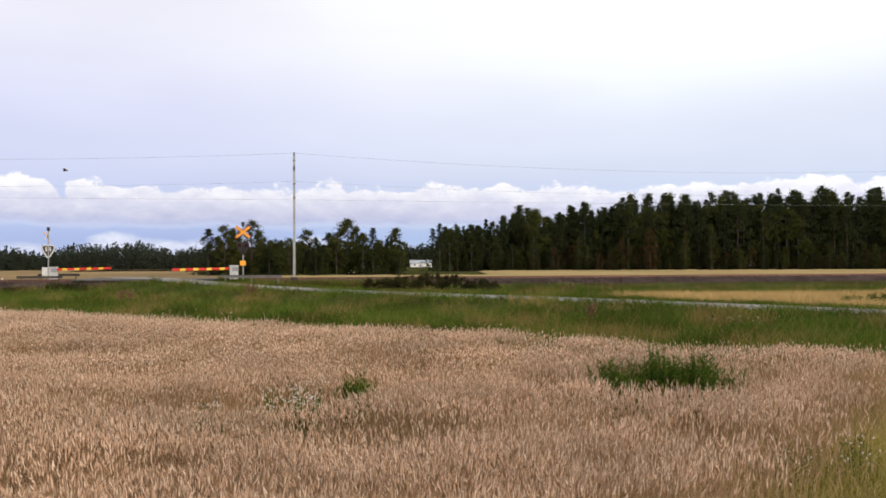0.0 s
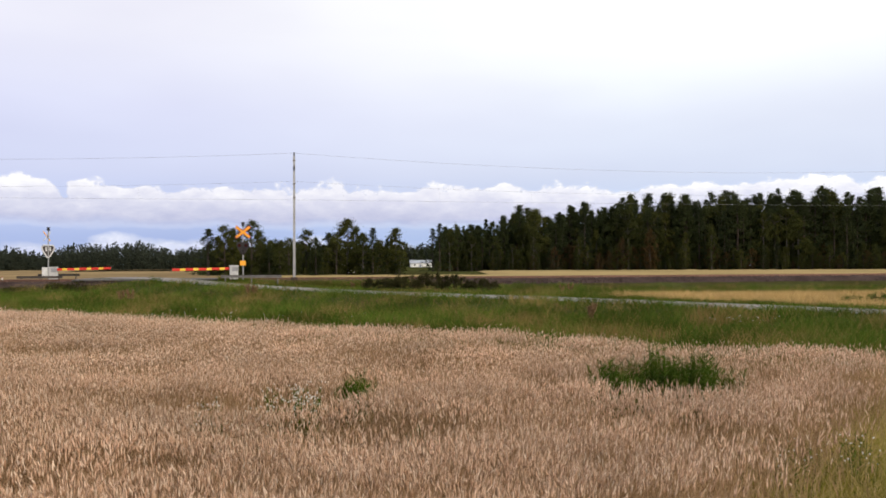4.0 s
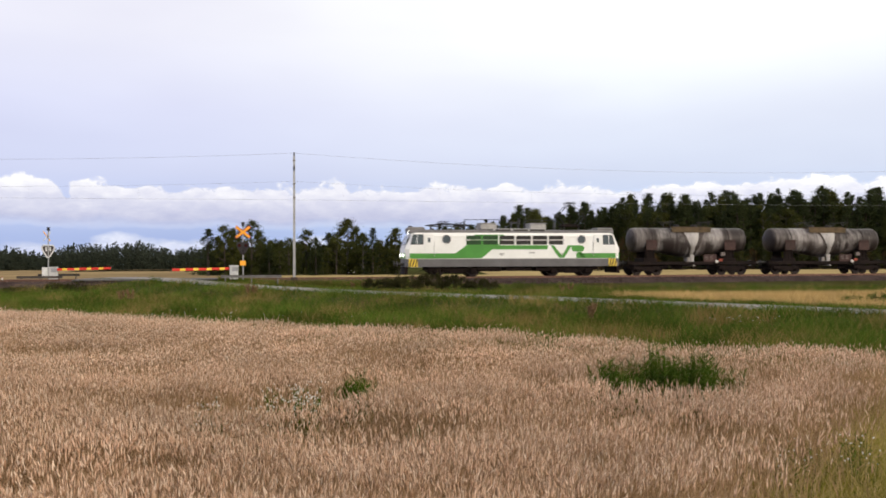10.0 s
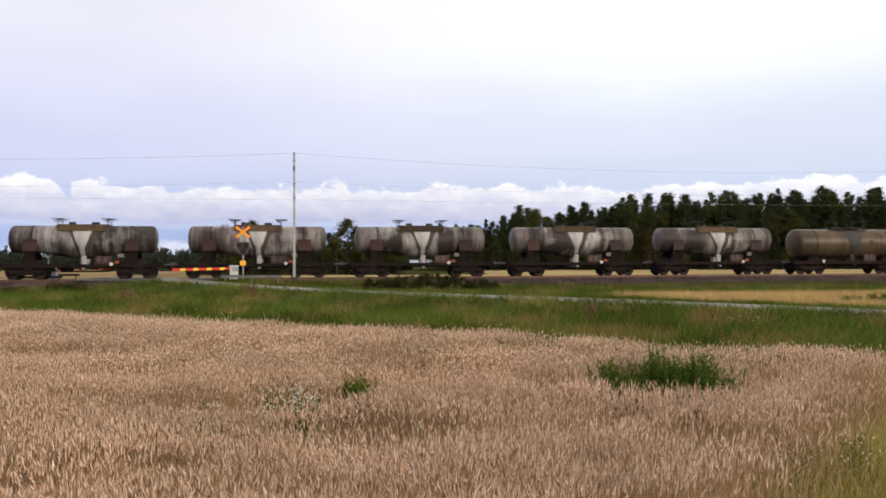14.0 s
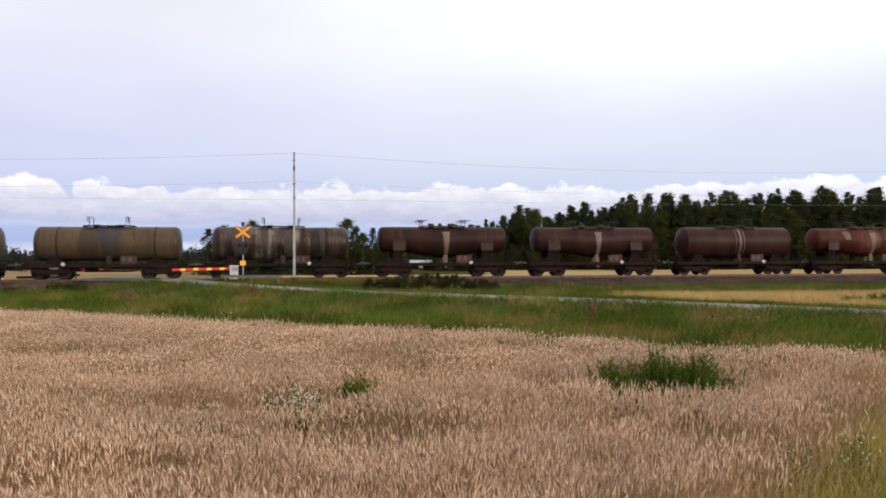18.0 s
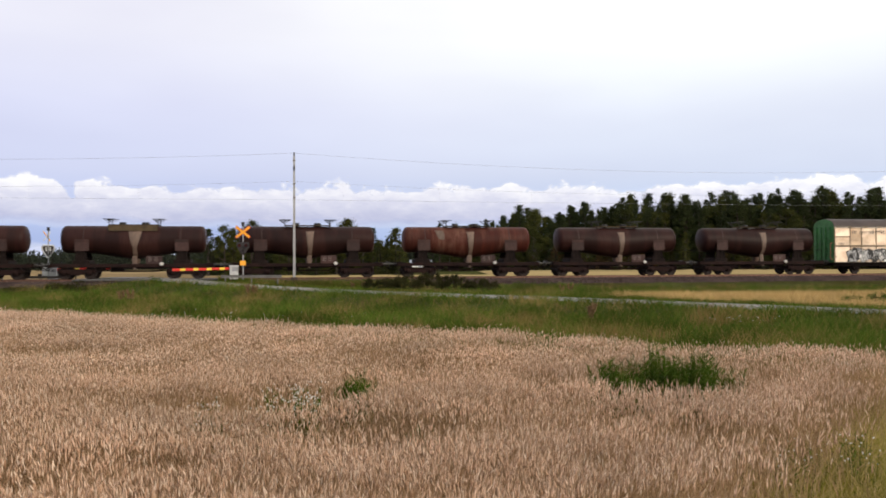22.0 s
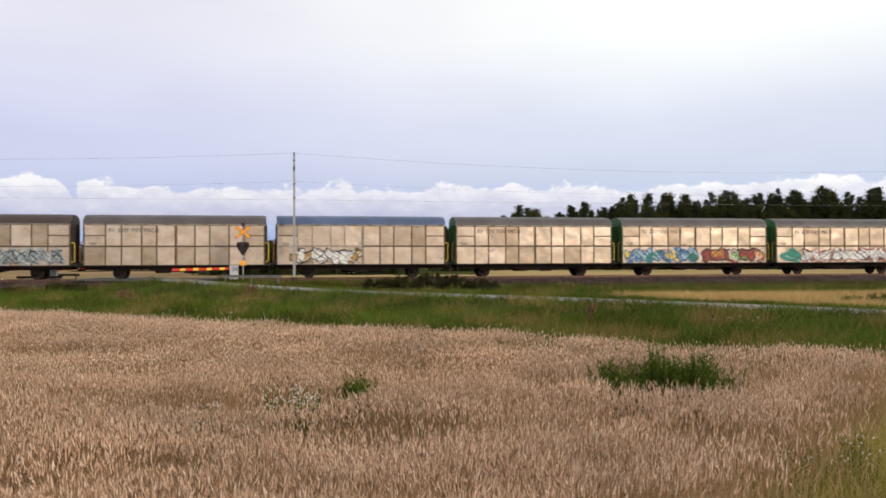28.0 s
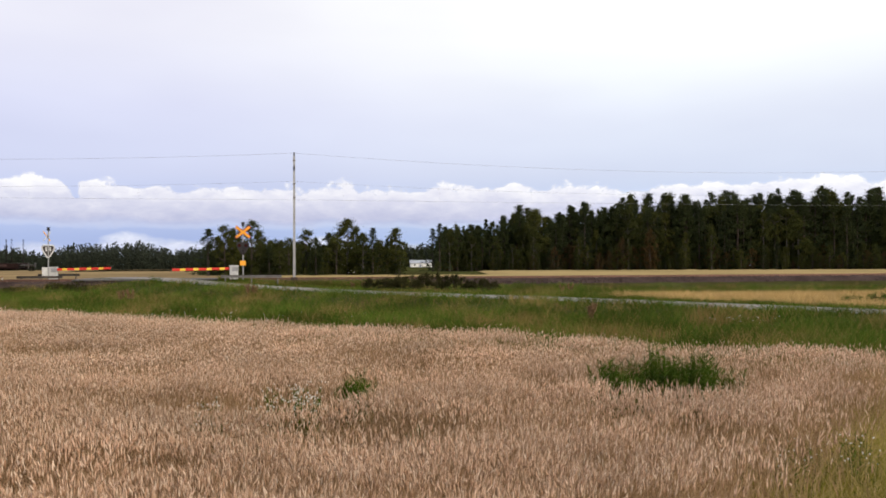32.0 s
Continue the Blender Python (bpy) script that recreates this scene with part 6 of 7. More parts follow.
# a small pale shed between the trees of the far row
shed = thing("shed", pose(-23.0, 205, -1.9, 0, 0, 12), "small white shed half hidden by trees", "shed")
part("wall", Shape().box((0, 0, 1.1), (3.2, 2.6, 2.2), 0.02), M_WALLW, shed)
part("roof", Shape().loft([[(x, -1.6, 2.15), (x, 0, 2.9), (x, 1.6, 2.15), (x, 1.6, 2.25), (x, 0, 3.05), (x, -1.6, 2.25)] for x in (-1.8, 1.8)]), M_ROOFG, shed)
# ---- trees ----
M_BARK = mat("bark_brown", (0.055, 0.042, 0.034), 0.9, var=0.4, scale=2, fine=12, stretch=(1, 1, 0.25))
M_PINEBARK = mat("bark_pine_brown", (0.04, 0.028, 0.022), 0.9, var=0.4, scale=1.5, fine=12, stretch=(1, 1, 0.25))
M_BIRCHBARK = mat("bark_birch", (0.07, 0.063, 0.055), 0.8, var=0.5, scale=2.5, fine=9, stretch=(1, 1, 2))


def leaf_mat(name, a, b, c):
    m = plant_mat(name, [(0, a), (0.5, b), (1, c)], 0.7, 0.3, 0.3, 0.3)
    nt = m.node_tree
    p = nt.nodes["Principled BSDF"]
    p.inputs["Specular IOR Level"].default_value = 0.02
    src = p.inputs["Base Color"].links[0].from_socket
    r = ramp(nt, [(0, (0.7, 0.72, 0.75)), (0.5, (0.95, 0.95, 0.9)), (1, (1.3, 1.2, 1.0))])
    nt.links.new(nt.nodes.new("ShaderNodeObjectInfo").outputs["Random"], r.inputs[0])
    mx = mixer(nt, "MULTIPLY", 1.0)
    nt.links.new(src, mx.inputs[6])
    nt.links.new(r.outputs[0], mx.inputs[7])
    nt.links.new(mx.outputs[2], p.inputs["Base Color"])
    return m


M_SPRUCE = leaf_mat("needles_spruce", (0.036, 0.049, 0.027), (0.044, 0.058, 0.030), (0.054, 0.07, 0.033))
M_PINE = leaf_mat("needles_pine", (0.040, 0.053, 0.026), (0.049, 0.063, 0.028), (0.06, 0.075, 0.03))
M_BIRCH = leaf_mat("leaves_birch", (0.050, 0.062, 0.022), (0.064, 0.075, 0.024), (0.09, 0.09, 0.03))
M_AUTUMN = leaf_mat("leaves_autumn", (0.075, 0.05, 0.026), (0.095, 0.058, 0.028), (0.085, 0.07, 0.03))
# distance haze painted into the needle colour: paler and bluer than the near spruce
M_HAZENEEDLE = leaf_mat("needles_far", (0.042, 0.052, 0.043), (0.050, 0.061, 0.049), (0.059, 0.07, 0.052))
M_BUSH = leaf_mat("leaves_willow", (0.034, 0.038, 0.015), (0.048, 0.05, 0.019), (0.075, 0.065, 0.028))


M_WEED = plant_mat("weed_green", [(0, (0.036, 0.070, 0.010)), (0.6, (0.064, 0.112, 0.015)), (0.9, (0.125, 0.165, 0.03)), (1, (0.18, 0.15, 0.06))], 0.6, 0.3, 0.8, 0.3)


def join(parts):
    V, T, o = [], [], 0
    for v, t in parts:
        V.append(v)
        T.append(t + o)
        o += len(v)
    return np.concatenate(V), np.concatenate(T)


def leaf_cloud(rng, centres, spread, count, size, flat=1.0):
    """Small bent leaf clumps scattered round centres: two triangles each, in every direction."""
    c = centres[rng.integers(0, len(centres), count)]
    d = rng.normal(0, 1, (count, 3))
    d /= np.linalg.norm(d, axis=1)[:, None]
    d[:, 2] *= flat
    p = c + d * spread[rng.integers(0, len(spread), count)][:, None] * np.clip(np.abs(rng.normal(0.55, 0.36, (count, 1))), 0, 1.12)
    u = rng.normal(0, 1, (count, 3))
    u /= np.linalg.norm(u, axis=1)[:, None]
    v = np.cross(u, rng.normal(0, 1, (count, 3)))
    v /= np.linalg.norm(v, axis=1)[:, None]
    s = size * rng.uniform(0.6, 1.4, (count, 1))
    n = np.cross(u, v)
    V = np.stack([p - u * s, p + v * s * 0.5 + n * s * 0.2, p + u * s, p - v * s * 0.5 + n * s * 0.2], 1).reshape(-1, 3)
    i = np.arange(count)[:, None] * 4
    T = np.concatenate([i + [0, 1, 2], i + [0, 2, 3]], 0)
    return V, T


def limbs(s, rnd, top, base_r, starts, length, up):
    for z in starts:
        a = rnd.uniform(0, 6.283)
        ln = length * rnd.uniform(0.6, 1.1)
        p = Vector((0, 0, z))
        q = p + Vector((math.cos(a) * ln * 0.6, math.sin(a) * ln * 0.6, ln * up * 0.5))
        e = q + Vector((math.cos(a + 0.3) * ln * 0.4, math.sin(a + 0.3) * ln * 0.4, ln * up * 0.6))
        r = base_r * (1 - z / (top * 1.15)) * 0.5 + 0.02
        s.tube(p, q, r, 5, r * 0.6, False).tube(q, e, r * 0.6, 5, 0.015, False)


def tree(kind, seed, height, label, category, m):
    rnd, rng = random.Random(seed), np.random.default_rng(seed)
    w = thing(kind + "_tree", m, label, category)
    s = Shape()
    H = height
    if kind == "spruce":
        s.tube((0, 0, 0), (0.1, 0, H * 0.97), H * 0.012, 8, 0.02)
        c, sp = [], []
        for i in range(170):
            t = ((i + rnd.random()) / 170) ** 1.15
            edge = H * 0.165 * (1 - t) ** 0.85 + 0.1
            a, r = rnd.uniform(0, 6.283), rnd.uniform(0.3, 1.15) * edge
            c.append((math.cos(a) * r, math.sin(a) * r, H * (0.05 + 0.95 * t) - 0.3 * r))
            sp.append(min(H * 0.03, 0.3 * edge + 0.06) * rnd.uniform(0.7, 1.2))
        V, T = leaf_cloud(rng, np.array(c), np.array(sp), 7600, H * 0.008, 0.5)
        crown = fast_mesh("crown", V, T, M_SPRUCE)
        bark = M_BARK
    elif kind == "pine":
        s.tube((0, 0, 0), (0.15, 0.1, H * 0.5), H * 0.013, 8, H * 0.010, False).tube((0.15, 0.1, H * 0.5), (0.0, 0.2, H * 0.96), H * 0.010, 8, 0.03, False)
        limbs(s, rnd, H, H * 0.012, [H * rnd.uniform(0.45, 0.92) for _ in range(14)], H * 0.1, 0.4)
        c, sp = [], []
        for i in range(74):
            t = (i + rnd.random()) / 74
            edge = H * 0.155 * (0.5 + 0.5 * min(1.0, t / 0.4)) * (1 - 0.93 * max(0.0, (t - 0.35) / 0.65) ** 1.15)
            a, r = rnd.uniform(0, 6.283), rnd.uniform(0.35, 1.1) * edge
            c.append((math.cos(a) * r, math.sin(a) * r, H * (0.1 + 0.89 * t) + 0.1 * r))
            sp.append(min(H * 0.055, 0.45 * edge + 0.1) * rnd.uniform(0.6, 1.15))
        V, T = leaf_cloud(rng, np.array(c), np.array(sp), 8600, H * 0.0082, 0.6)
        crown = fast_mesh("crown", V, T, M_PINE)
        bark = M_PINEBARK
    else:
        s.tube((0, 0, 0), (0.1, 0.1, H * 0.45), H * 0.014, 8, H * 0.009, False).tube((0.1, 0.1, H * 0.45), (0.2, 0, H * 0.93), H * 0.009, 6, 0.02, False)
        limbs(s, rnd, H, H * 0.013, [H * rnd.uniform(0.2, 0.85) for _ in range(16)], H * 0.12, 0.9)
        c, sp = [], []
        slim = 0.19 if kind == "birch" else 0.27
        for i in range(76):
            t = ((i + rnd.random()) / 76) ** 0.95
            z = H * (0.07 + 0.89 * t)
            rad = H * slim * math.sin(math.pi * (0.12 + 0.82 * t)) ** 0.8 * (1 - 0.6 * t ** 3)
            a = rnd.uniform(0, 6.283)
            r = rad * rnd.uniform(0.3, 1.0)
            c.append((math.cos(a) * r, math.sin(a) * r, z))
            sp.append(min(H * rnd.uniform(0.03, 0.085), 0.45 * rad + 0.2) * (1 - 0.4 * t ** 2))
        V, T = leaf_cloud(rng, np.array(c), np.array(sp), 7400, H * 0.0095)
        crown = fast_mesh("crown", V, T, M_AUTUMN if kind == "rowan" else M_BIRCH)
        bark = M_BIRCHBARK if kind == "birch" else M_BARK
    part("trunk", s, bark, w, smooth=True)
    part("crown", crown, None, w)
    return w


SPECS = [("spruce", 1, 20, "dark green spruce at the edge of the wood"), ("spruce", 2, 20, "dark green spruce at the edge of the wood"), ("pine", 3, 20, "tall pine with bare reddish trunk"), ("pine", 4, 20, "tall pine with bare reddish trunk"),
         ("pine", 8, 20, "tall pine with bare reddish trunk"), ("birch", 5, 20, "slender birch with yellow-green leaves"), ("birch", 6, 20, "slender birch with yellow-green leaves"), ("rowan", 7, 20, "small tree with rusty autumn leaves"),
         ("alder", 9, 20, "broad green alder"), ("alder", 10, 20, "broad green alder")]
KINDS = {}
USED = set()
for kind, seed, h, label in SPECS:
    KINDS.setdefault(kind, []).append(tree(kind, seed, h, label, "tree", pose(-900 - 30 * seed, -700, -1.0)))


def plant(kind, x, y, height, spin, pick=0, wide=1.0, z=None, label="", group=""):
    src = KINDS[kind][pick % len(KINDS[kind])]
    k = height / 20.0
    zz = float(ground_z(np.array([x]), np.array([y]))[0]) - 0.1 if z is None else z
    m = Matrix.LocRotScale((x, y, zz), Euler((0, 0, spin)), (k * wide, k * wide, k))
    if src.name in USED:
        ob = copy_thing(src, m)
        ob.matrix_basis = m
    else:
        USED.add(src.name)
        src.matrix_basis = m
        ob = src
    if label:
        ob["label"] = label
    if group:
        ob["group"] = group
    return ob


rw = random.Random(21)
# the wood on the far side of the far field: its skyline rises to the right
def skyline(u):
    if u < 0.062:
        return 12.5 + 22 * max(0, u)
    if u < 0.075:
        return 14.5
    return 16.2 + 5.3 * float(smooth(0.07, 0.30, u)) + 0.6 * math.sin(u * 90)


u = -0.012
while u < 0.60:
    Y = 243 + rw.uniform(-3, 5)
    hgt = skyline(u) * rw.uniform(0.75, 1.08)
    kind = rw.choices(["pine", "spruce", "birch", "rowan"], [3.6, 2.8, 2.8, 0.4])[0]
    if kind == "rowan":
        hgt *= 0.55
    if kind == "birch":
        hgt *= 0.85
    plant(kind, u * Y, Y, hgt, rw.uniform(0, 6.28), rw.randrange(3), rw.uniform(1.0, 1.45) * (1.3 if u < 0.07 else 1.0), group="trees of the wood")
    u += rw.uniform(0.0055, 0.0095)
for row, (Y0, cnt, lift) in enumerate(((247, 80, 0.95), (251, 76, 1.0), (260, 72, 1.02), (272, 66, 1.04), (290, 70, 0.98))):
    for i in range(cnt):
        uu = -0.005 + 0.6 * (i + rw.uniform(0, 0.9)) / cnt
        Y = Y0 + rw.uniform(-5, 5)
        plant(rw.choice(["pine", "spruce", "pine", "birch"]), uu * Y, Y, skyline(uu) * lift * (rw.uniform(0.72, 0.97) if rw.random() < 0.65 else rw.uniform(0.97, 1.15)), rw.uniform(0, 6.28), rw.randrange(3), rw.uniform(0.95, 1.4), group="trees of the wood")
for u, kind, hgt in ((0.107, "birch", 12.5), (0.212, "rowan", 9.5), (0.244, "rowan", 12.0), (0.286, "birch", 11.0), (0.317, "birch", 13.0), (0.16, "birch", 10.0)):
    plant(kind, u * 238, 238, hgt, rw.uniform(0, 6.28), 1, 0.85, label="slender tree turning yellow at the edge of the wood", group="trees of the wood")
# undergrowth along its edge
for i in range(130):
    uu = 0.0 + 0.58 * (i + rw.random()) / 130
    plant(rw.choice(["alder", "birch", "spruce", "rowan"]), uu * 239, 239 + rw.uniform(-1, 2), rw.uniform(2.5, 8.0), rw.uniform(0, 6.28), rw.randrange(2), rw.uniform(1.1, 1.6), label="low growth at the edge of the wood", group="undergrowth")

# row of trees beyond the crossing: sideways angle, kind, height, width, depth
ROW = [(-0.277, "spruce", 9.2, 1.6), (-0.266, "alder", 7.8, 1.0), (-0.258, "alder", 10.2, 0.8), (-0.248, "birch", 9.6, 0.9), (-0.240, "spruce", 9.5, 1.0), (-0.226, "alder", 11.3, 0.9), (-0.216, "alder", 9.0, 0.9),
       (-0.205, "spruce", 6.0, 1.3), (-0.192, "alder", 7.2, 1.0), (-0.182, "alder", 7.6, 1.0), (-0.161, "alder", 9.6, 0.95), (-0.150, "spruce", 7.5, 1.2), (-0.135, "birch", 8.8, 1.0), (-0.126, "alder", 8.0, 1.0), (-0.113, "birch", 11.6, 1.25),
       (-0.103, "alder", 10.0, 0.9), (-0.094, "birch", 8.5, 1.2), (-0.083, "spruce", 9.3, 1.1), (-0.075, "alder", 7.2, 1.0), (-0.066, "spruce", 7.2, 1.0), (-0.056, "birch", 9.6, 1.1), (-0.051, "spruce", 7.0, 0.9)]
for i, (u, kind, hgt, wide) in enumerate(ROW):
    Y = 178 + rw.uniform(-4, 6)
    plant(kind, u * Y, Y, hgt * 1.06, rw.uniform(0, 6.28), i, wide * 1.65, z=-1.9, group="row of trees")
for i in range(60):
    u = -0.275 + 0.224 * (i + rw.random()) / 60
    Y = 186 + rw.uniform(-3, 8)
    plant(rw.choice(["alder", "spruce", "alder", "birch"]), u * Y, Y, rw.uniform(5.0, 7.8), rw.uniform(0, 6.28), i, rw.uniform(1.4, 1.9), z=-1.9, group="row of trees")
for i in range(14):
    u = -0.235 + 0.19 * (i + rw.random()) / 14
    plant("alder", u * 173, 173 + rw.uniform(-1, 1), rw.uniform(1.2, 2.4), rw.uniform(0, 6.28), i, 1.6, z=-1.9, label="low bush under the trees", group="low bushes")
# trees left of the wood, and by the house
for u, kind, hgt, Y in ((-0.004, "spruce", 13.2, 232), (0.008, "birch", 11.0, 236), (0.017, "pine", 12.4, 238), (0.026, "spruce", 11.2, 240), (0.034, "birch", 10.4, 238), (0.046, "pine", 12.0, 240), (0.055, "spruce", 12.6, 241), (-0.045, "spruce", 13, 520), (-0.034, "spruce", 13, 540), (-0.025, "pine", 13, 530), (-0.015, "spruce", 14, 535)):
    plant(kind, u * Y, Y, hgt, rw.uniform(0, 6.28), rw.randrange(3), 1.55)
for i in range(26):
    uu = -0.006 + 0.072 * (i + rw.random()) / 26
    plant(rw.choice(["spruce", "alder", "birch"]), uu * 246, 246 + rw.uniform(-3, 4), rw.uniform(6.5, 10.5), rw.uniform(0, 6.28), i, rw.uniform(1.2, 1.6), group="trees of the wood")
plant("alder", -0.006 * 210, 210, 3.0, 1.0, 1, 1.4, label="round bush by the far field", group="low bushes")
plant("alder", 0.352 * 236, 236, 6.0, 1.0, 1, 1.1, label="round green bush before the wood", group="low bushes")

# far woods to the left: one band of jagged tops, tinted for haze
def far_woods():
    rng = np.random.default_rng(31)
    n, m = 2900, 70
    uu, Y = rng.uniform(-0.62, 0.06, n), rng.uniform(650, 740, n)
    x = uu * Y
    swell = 1.0 + 0.13 * np.sin(uu * 31 + 1) + 0.08 * np.sin(uu * 83)
    leafy = rng.random(n) < 0.4
    h = (13.0 + 8.5 * rng.random(n) ** 1.5) * swell
    z0 = ground_z(x, Y) - 0.5
    rad = h * np.where(leafy, rng.uniform(0.2, 0.32, n), rng.uniform(0.15, 0.22, n))
    t = rng.random((n, m))
    env = np.where(leafy[:, None], np.sin(np.pi * (0.15 + 0.8 * t)), (1 - t) ** 0.8)
    a, r = rng.uniform(0, 6.283, (n, m)), np.sqrt(rng.random((n, m)))
    P = np.stack([x[:, None] + rad[:, None] * env * r * np.cos(a), Y[:, None] + rad[:, None] * env * r * np.sin(a), z0[:, None] + h[:, None] * (0.04 + 0.96 * t)], 2).reshape(-1, 3)
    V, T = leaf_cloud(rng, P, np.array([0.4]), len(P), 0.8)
    tagged(new("far_woods", fast_mesh("far_woods", V, T, M_HAZENEEDLE)), "distant band of spruce woods, haze put into its colour", "woods", kind="stuff")


far_woods()


# ---- bushes beside the track ----
def bush(x, y, z, lx, ly, h, seed, label, material, count=2600, size=0.07):
    rng, rnd = np.random.default_rng(seed), random.Random(seed)
    w = thing("bush", pose(x, y, z, 0, 0, TRACK_TURN), label, "bush", "bushes beside the track")
    c, sp = [], []
    for i in range(40):
        a, r = rnd.uniform(0, 6.28), rnd.random() ** 0.5
        bx, by = lx / 2 * r * math.cos(a), ly / 2 * r * math.sin(a)
        c.append((bx, by, h * (1 - 0.6 * r * r) * rnd.uniform(0.35, 0.9)))
        sp.append(rnd.uniform(0.12, 0.3))
    V, T = leaf_cloud(rng, np.array(c), np.array(sp), count, size)
    st = Shape()
    for p in c[:22]:
        st.tube((p[0] * 0.7, p[1] * 0.7, 0), p, 0.02, 5, 0.008, False)
    part("twigwork", st, M_BARK, w)
    part("foliage", fast_mesh("foliage", V, T, material), None, w)


for i in range(5):
    xx = -4.4 + i * 1.75
    s_, q_ = track_sq(xx, 60.2 + 0.1 * i)
    bush(xx, 59.2 + 0.15 * i, -0.85, 2.7, 2.2, (1.0, 1.25, 1.2, 1.15, 0.9)[i] * 1.18, 60 + i, "dark green-brown willow bush beside the track", M_BUSH, 13000, 0.03)
for i, (xx, yy, hh) in enumerate(((-27.5, 60.0, 0.75), (-25.6, 59.5, 0.9), (-24.2, 60.5, 0.6), (-29.6, 58.5, 0.5))):
    bush(xx, yy, -0.8, 1.7, 1.2, hh, 70 + i, "low dark green weeds before the track", M_BUSH, 1200, 0.05)
for i, (xx, yy, hh) in enumerate(((19.4, 40.0, 0.55), (20.4, 39.6, 0.8), (21.4, 40.0, 0.95), (22.4, 40.4, 1.0))):
    bush(xx, yy, -0.9, 1.6, 1.2, hh, 80 + i, "green weed thicket at the edge of the straw field", M_WEED, 1100, 0.035)

# ---- crops and grass, built as many small blades ----
M_EAR = plant_mat("barley_ear", [(0, (0.52, 0.335, 0.222)), (0.4, (0.68, 0.468, 0.338)), (0.75, (0.80, 0.597, 0.462)), (1, (0.91, 0.765, 0.635))], 0.65, 0.30, 0.65, 0.25)
M_STALK = plant_mat("barley_straw", [(0, (0.27, 0.17, 0.092)), (0.6, (0.45, 0.302, 0.18)), (1, (0.60, 0.435, 0.285))], 0.7, 0.36, 0.65, 0.25)
M_GRASS = plant_mat("meadow_grass", [(0, (0.048, 0.092, 0.013)), (0.55, (0.084, 0.139, 0.020)), (0.85, (0.115, 0.158, 0.027)), (0.92, (0.15, 0.135, 0.03)), (1, (0.24, 0.175, 0.07))], 0.75, 0.52, 0.22, 0.35)
M_VERGE = plant_mat("verge_grass", [(0, (0.12, 0.15, 0.02)), (0.3, (0.25, 0.235, 0.04)), (0.65, (0.42, 0.335, 0.11)), (1, (0.58, 0.45, 0.24))], 0.7, 0.4, 0.9, 0.3)
M_DRYGRASS = plant_mat("dry_grass", [(0, (0.2, 0.135, 0.05)), (0.6, (0.32, 0.22, 0.09)), (1, (0.2, 0.19, 0.045))], 0.7, 0.3, 0.3, 0.3)
M_PETAL = plant_mat("white_petals", [(0, (0.7, 0.7, 0.68)), (1, (0.85, 0.85, 0.83))], 0.6, 0.1, 1.0, 0.3)
M_SOIL = mat("field_soil", (0.12, 0.075, 0.047), 0.95, var=0.4, scale=1.5, fine=14, bump=0.6, spec=0.0)


def field_points(rng, y0, y1, per_m2):
    """Points of the barley field between two depths, over the width that the lens takes in and some more."""
    w = 0.66
    n = int(per_m2 * w * (y1 * y1 - y0 * y0) + 1)
    y = np.sqrt(rng.uniform(y0 * y0, y1 * y1, n))
    x = rng.uniform(-w, w, n) * y
    ok = edge_side(x, y) > 0
    ok &= verge_side(x, y) + rng.normal(0, 0.4, n) < 0
    for px, py, rx, ry in WEEDS:
        ok &= ((x - px) / rx) ** 2 + ((y - py) / ry) ** 2 + rng.normal(0, 0.15, n) > 0.8
    return x[ok], y[ok]


def verge_side(x, y):
    """Positive on the grassy verge by the camera."""
    return x - 1.2 - 0.74 * (y - 4.96)


WEEDS = [(2.0, 9.4, 0.45, 0.85), (2.65, 9.4, 0.6, 0.95), (-0.92, 9.2, 0.22, 0.3), (-1.55, 8.4, 0.3, 0.3)]


def patch_noise(x, y, s, seed):
    return np.array([noise.noise(Vector((a * s, b * s, seed))) for a, b in zip(x, y)])


def ribbons(base, direction, lean, length, width, curve, segs, rng):
    """Bent tapering blades. All arguments are arrays over the blades; direction and lean in radians."""
    n = len(base)
    out = []
    side = np.stack([-np.sin(direction + 1.2), np.cos(direction + 1.2), np.zeros(n)], 1)
    for k in range(segs + 1):
        t = k / segs
        bend = lean + curve * t
        hor = length * t * np.sin(bend * 0.8)
        ver = length * t * np.cos(bend * 0.8)
        p = base + np.stack([np.cos(direction) * hor, np.sin(direction) * hor, ver], 1)
        w = (width * (1 - t) ** 0.6 * 0.5)[:, None]
        if k < segs:
            out += [p - side * w, p + side * w]
        else:
            out += [p]
    V = np.stack(out, 1)
    m = V.shape[1]
    tris = []
    for k in range(segs - 1):
        a = 2 * k
        tris += [(a, a + 1, a + 3), (a, a + 3, a + 2)]
    tris += [(m - 3, m - 2, m - 1)]
    T = (np.arange(n)[:, None, None] * m + np.array(tris)[None]).reshape(-1, 3)
    return V.reshape(-1, 3), T


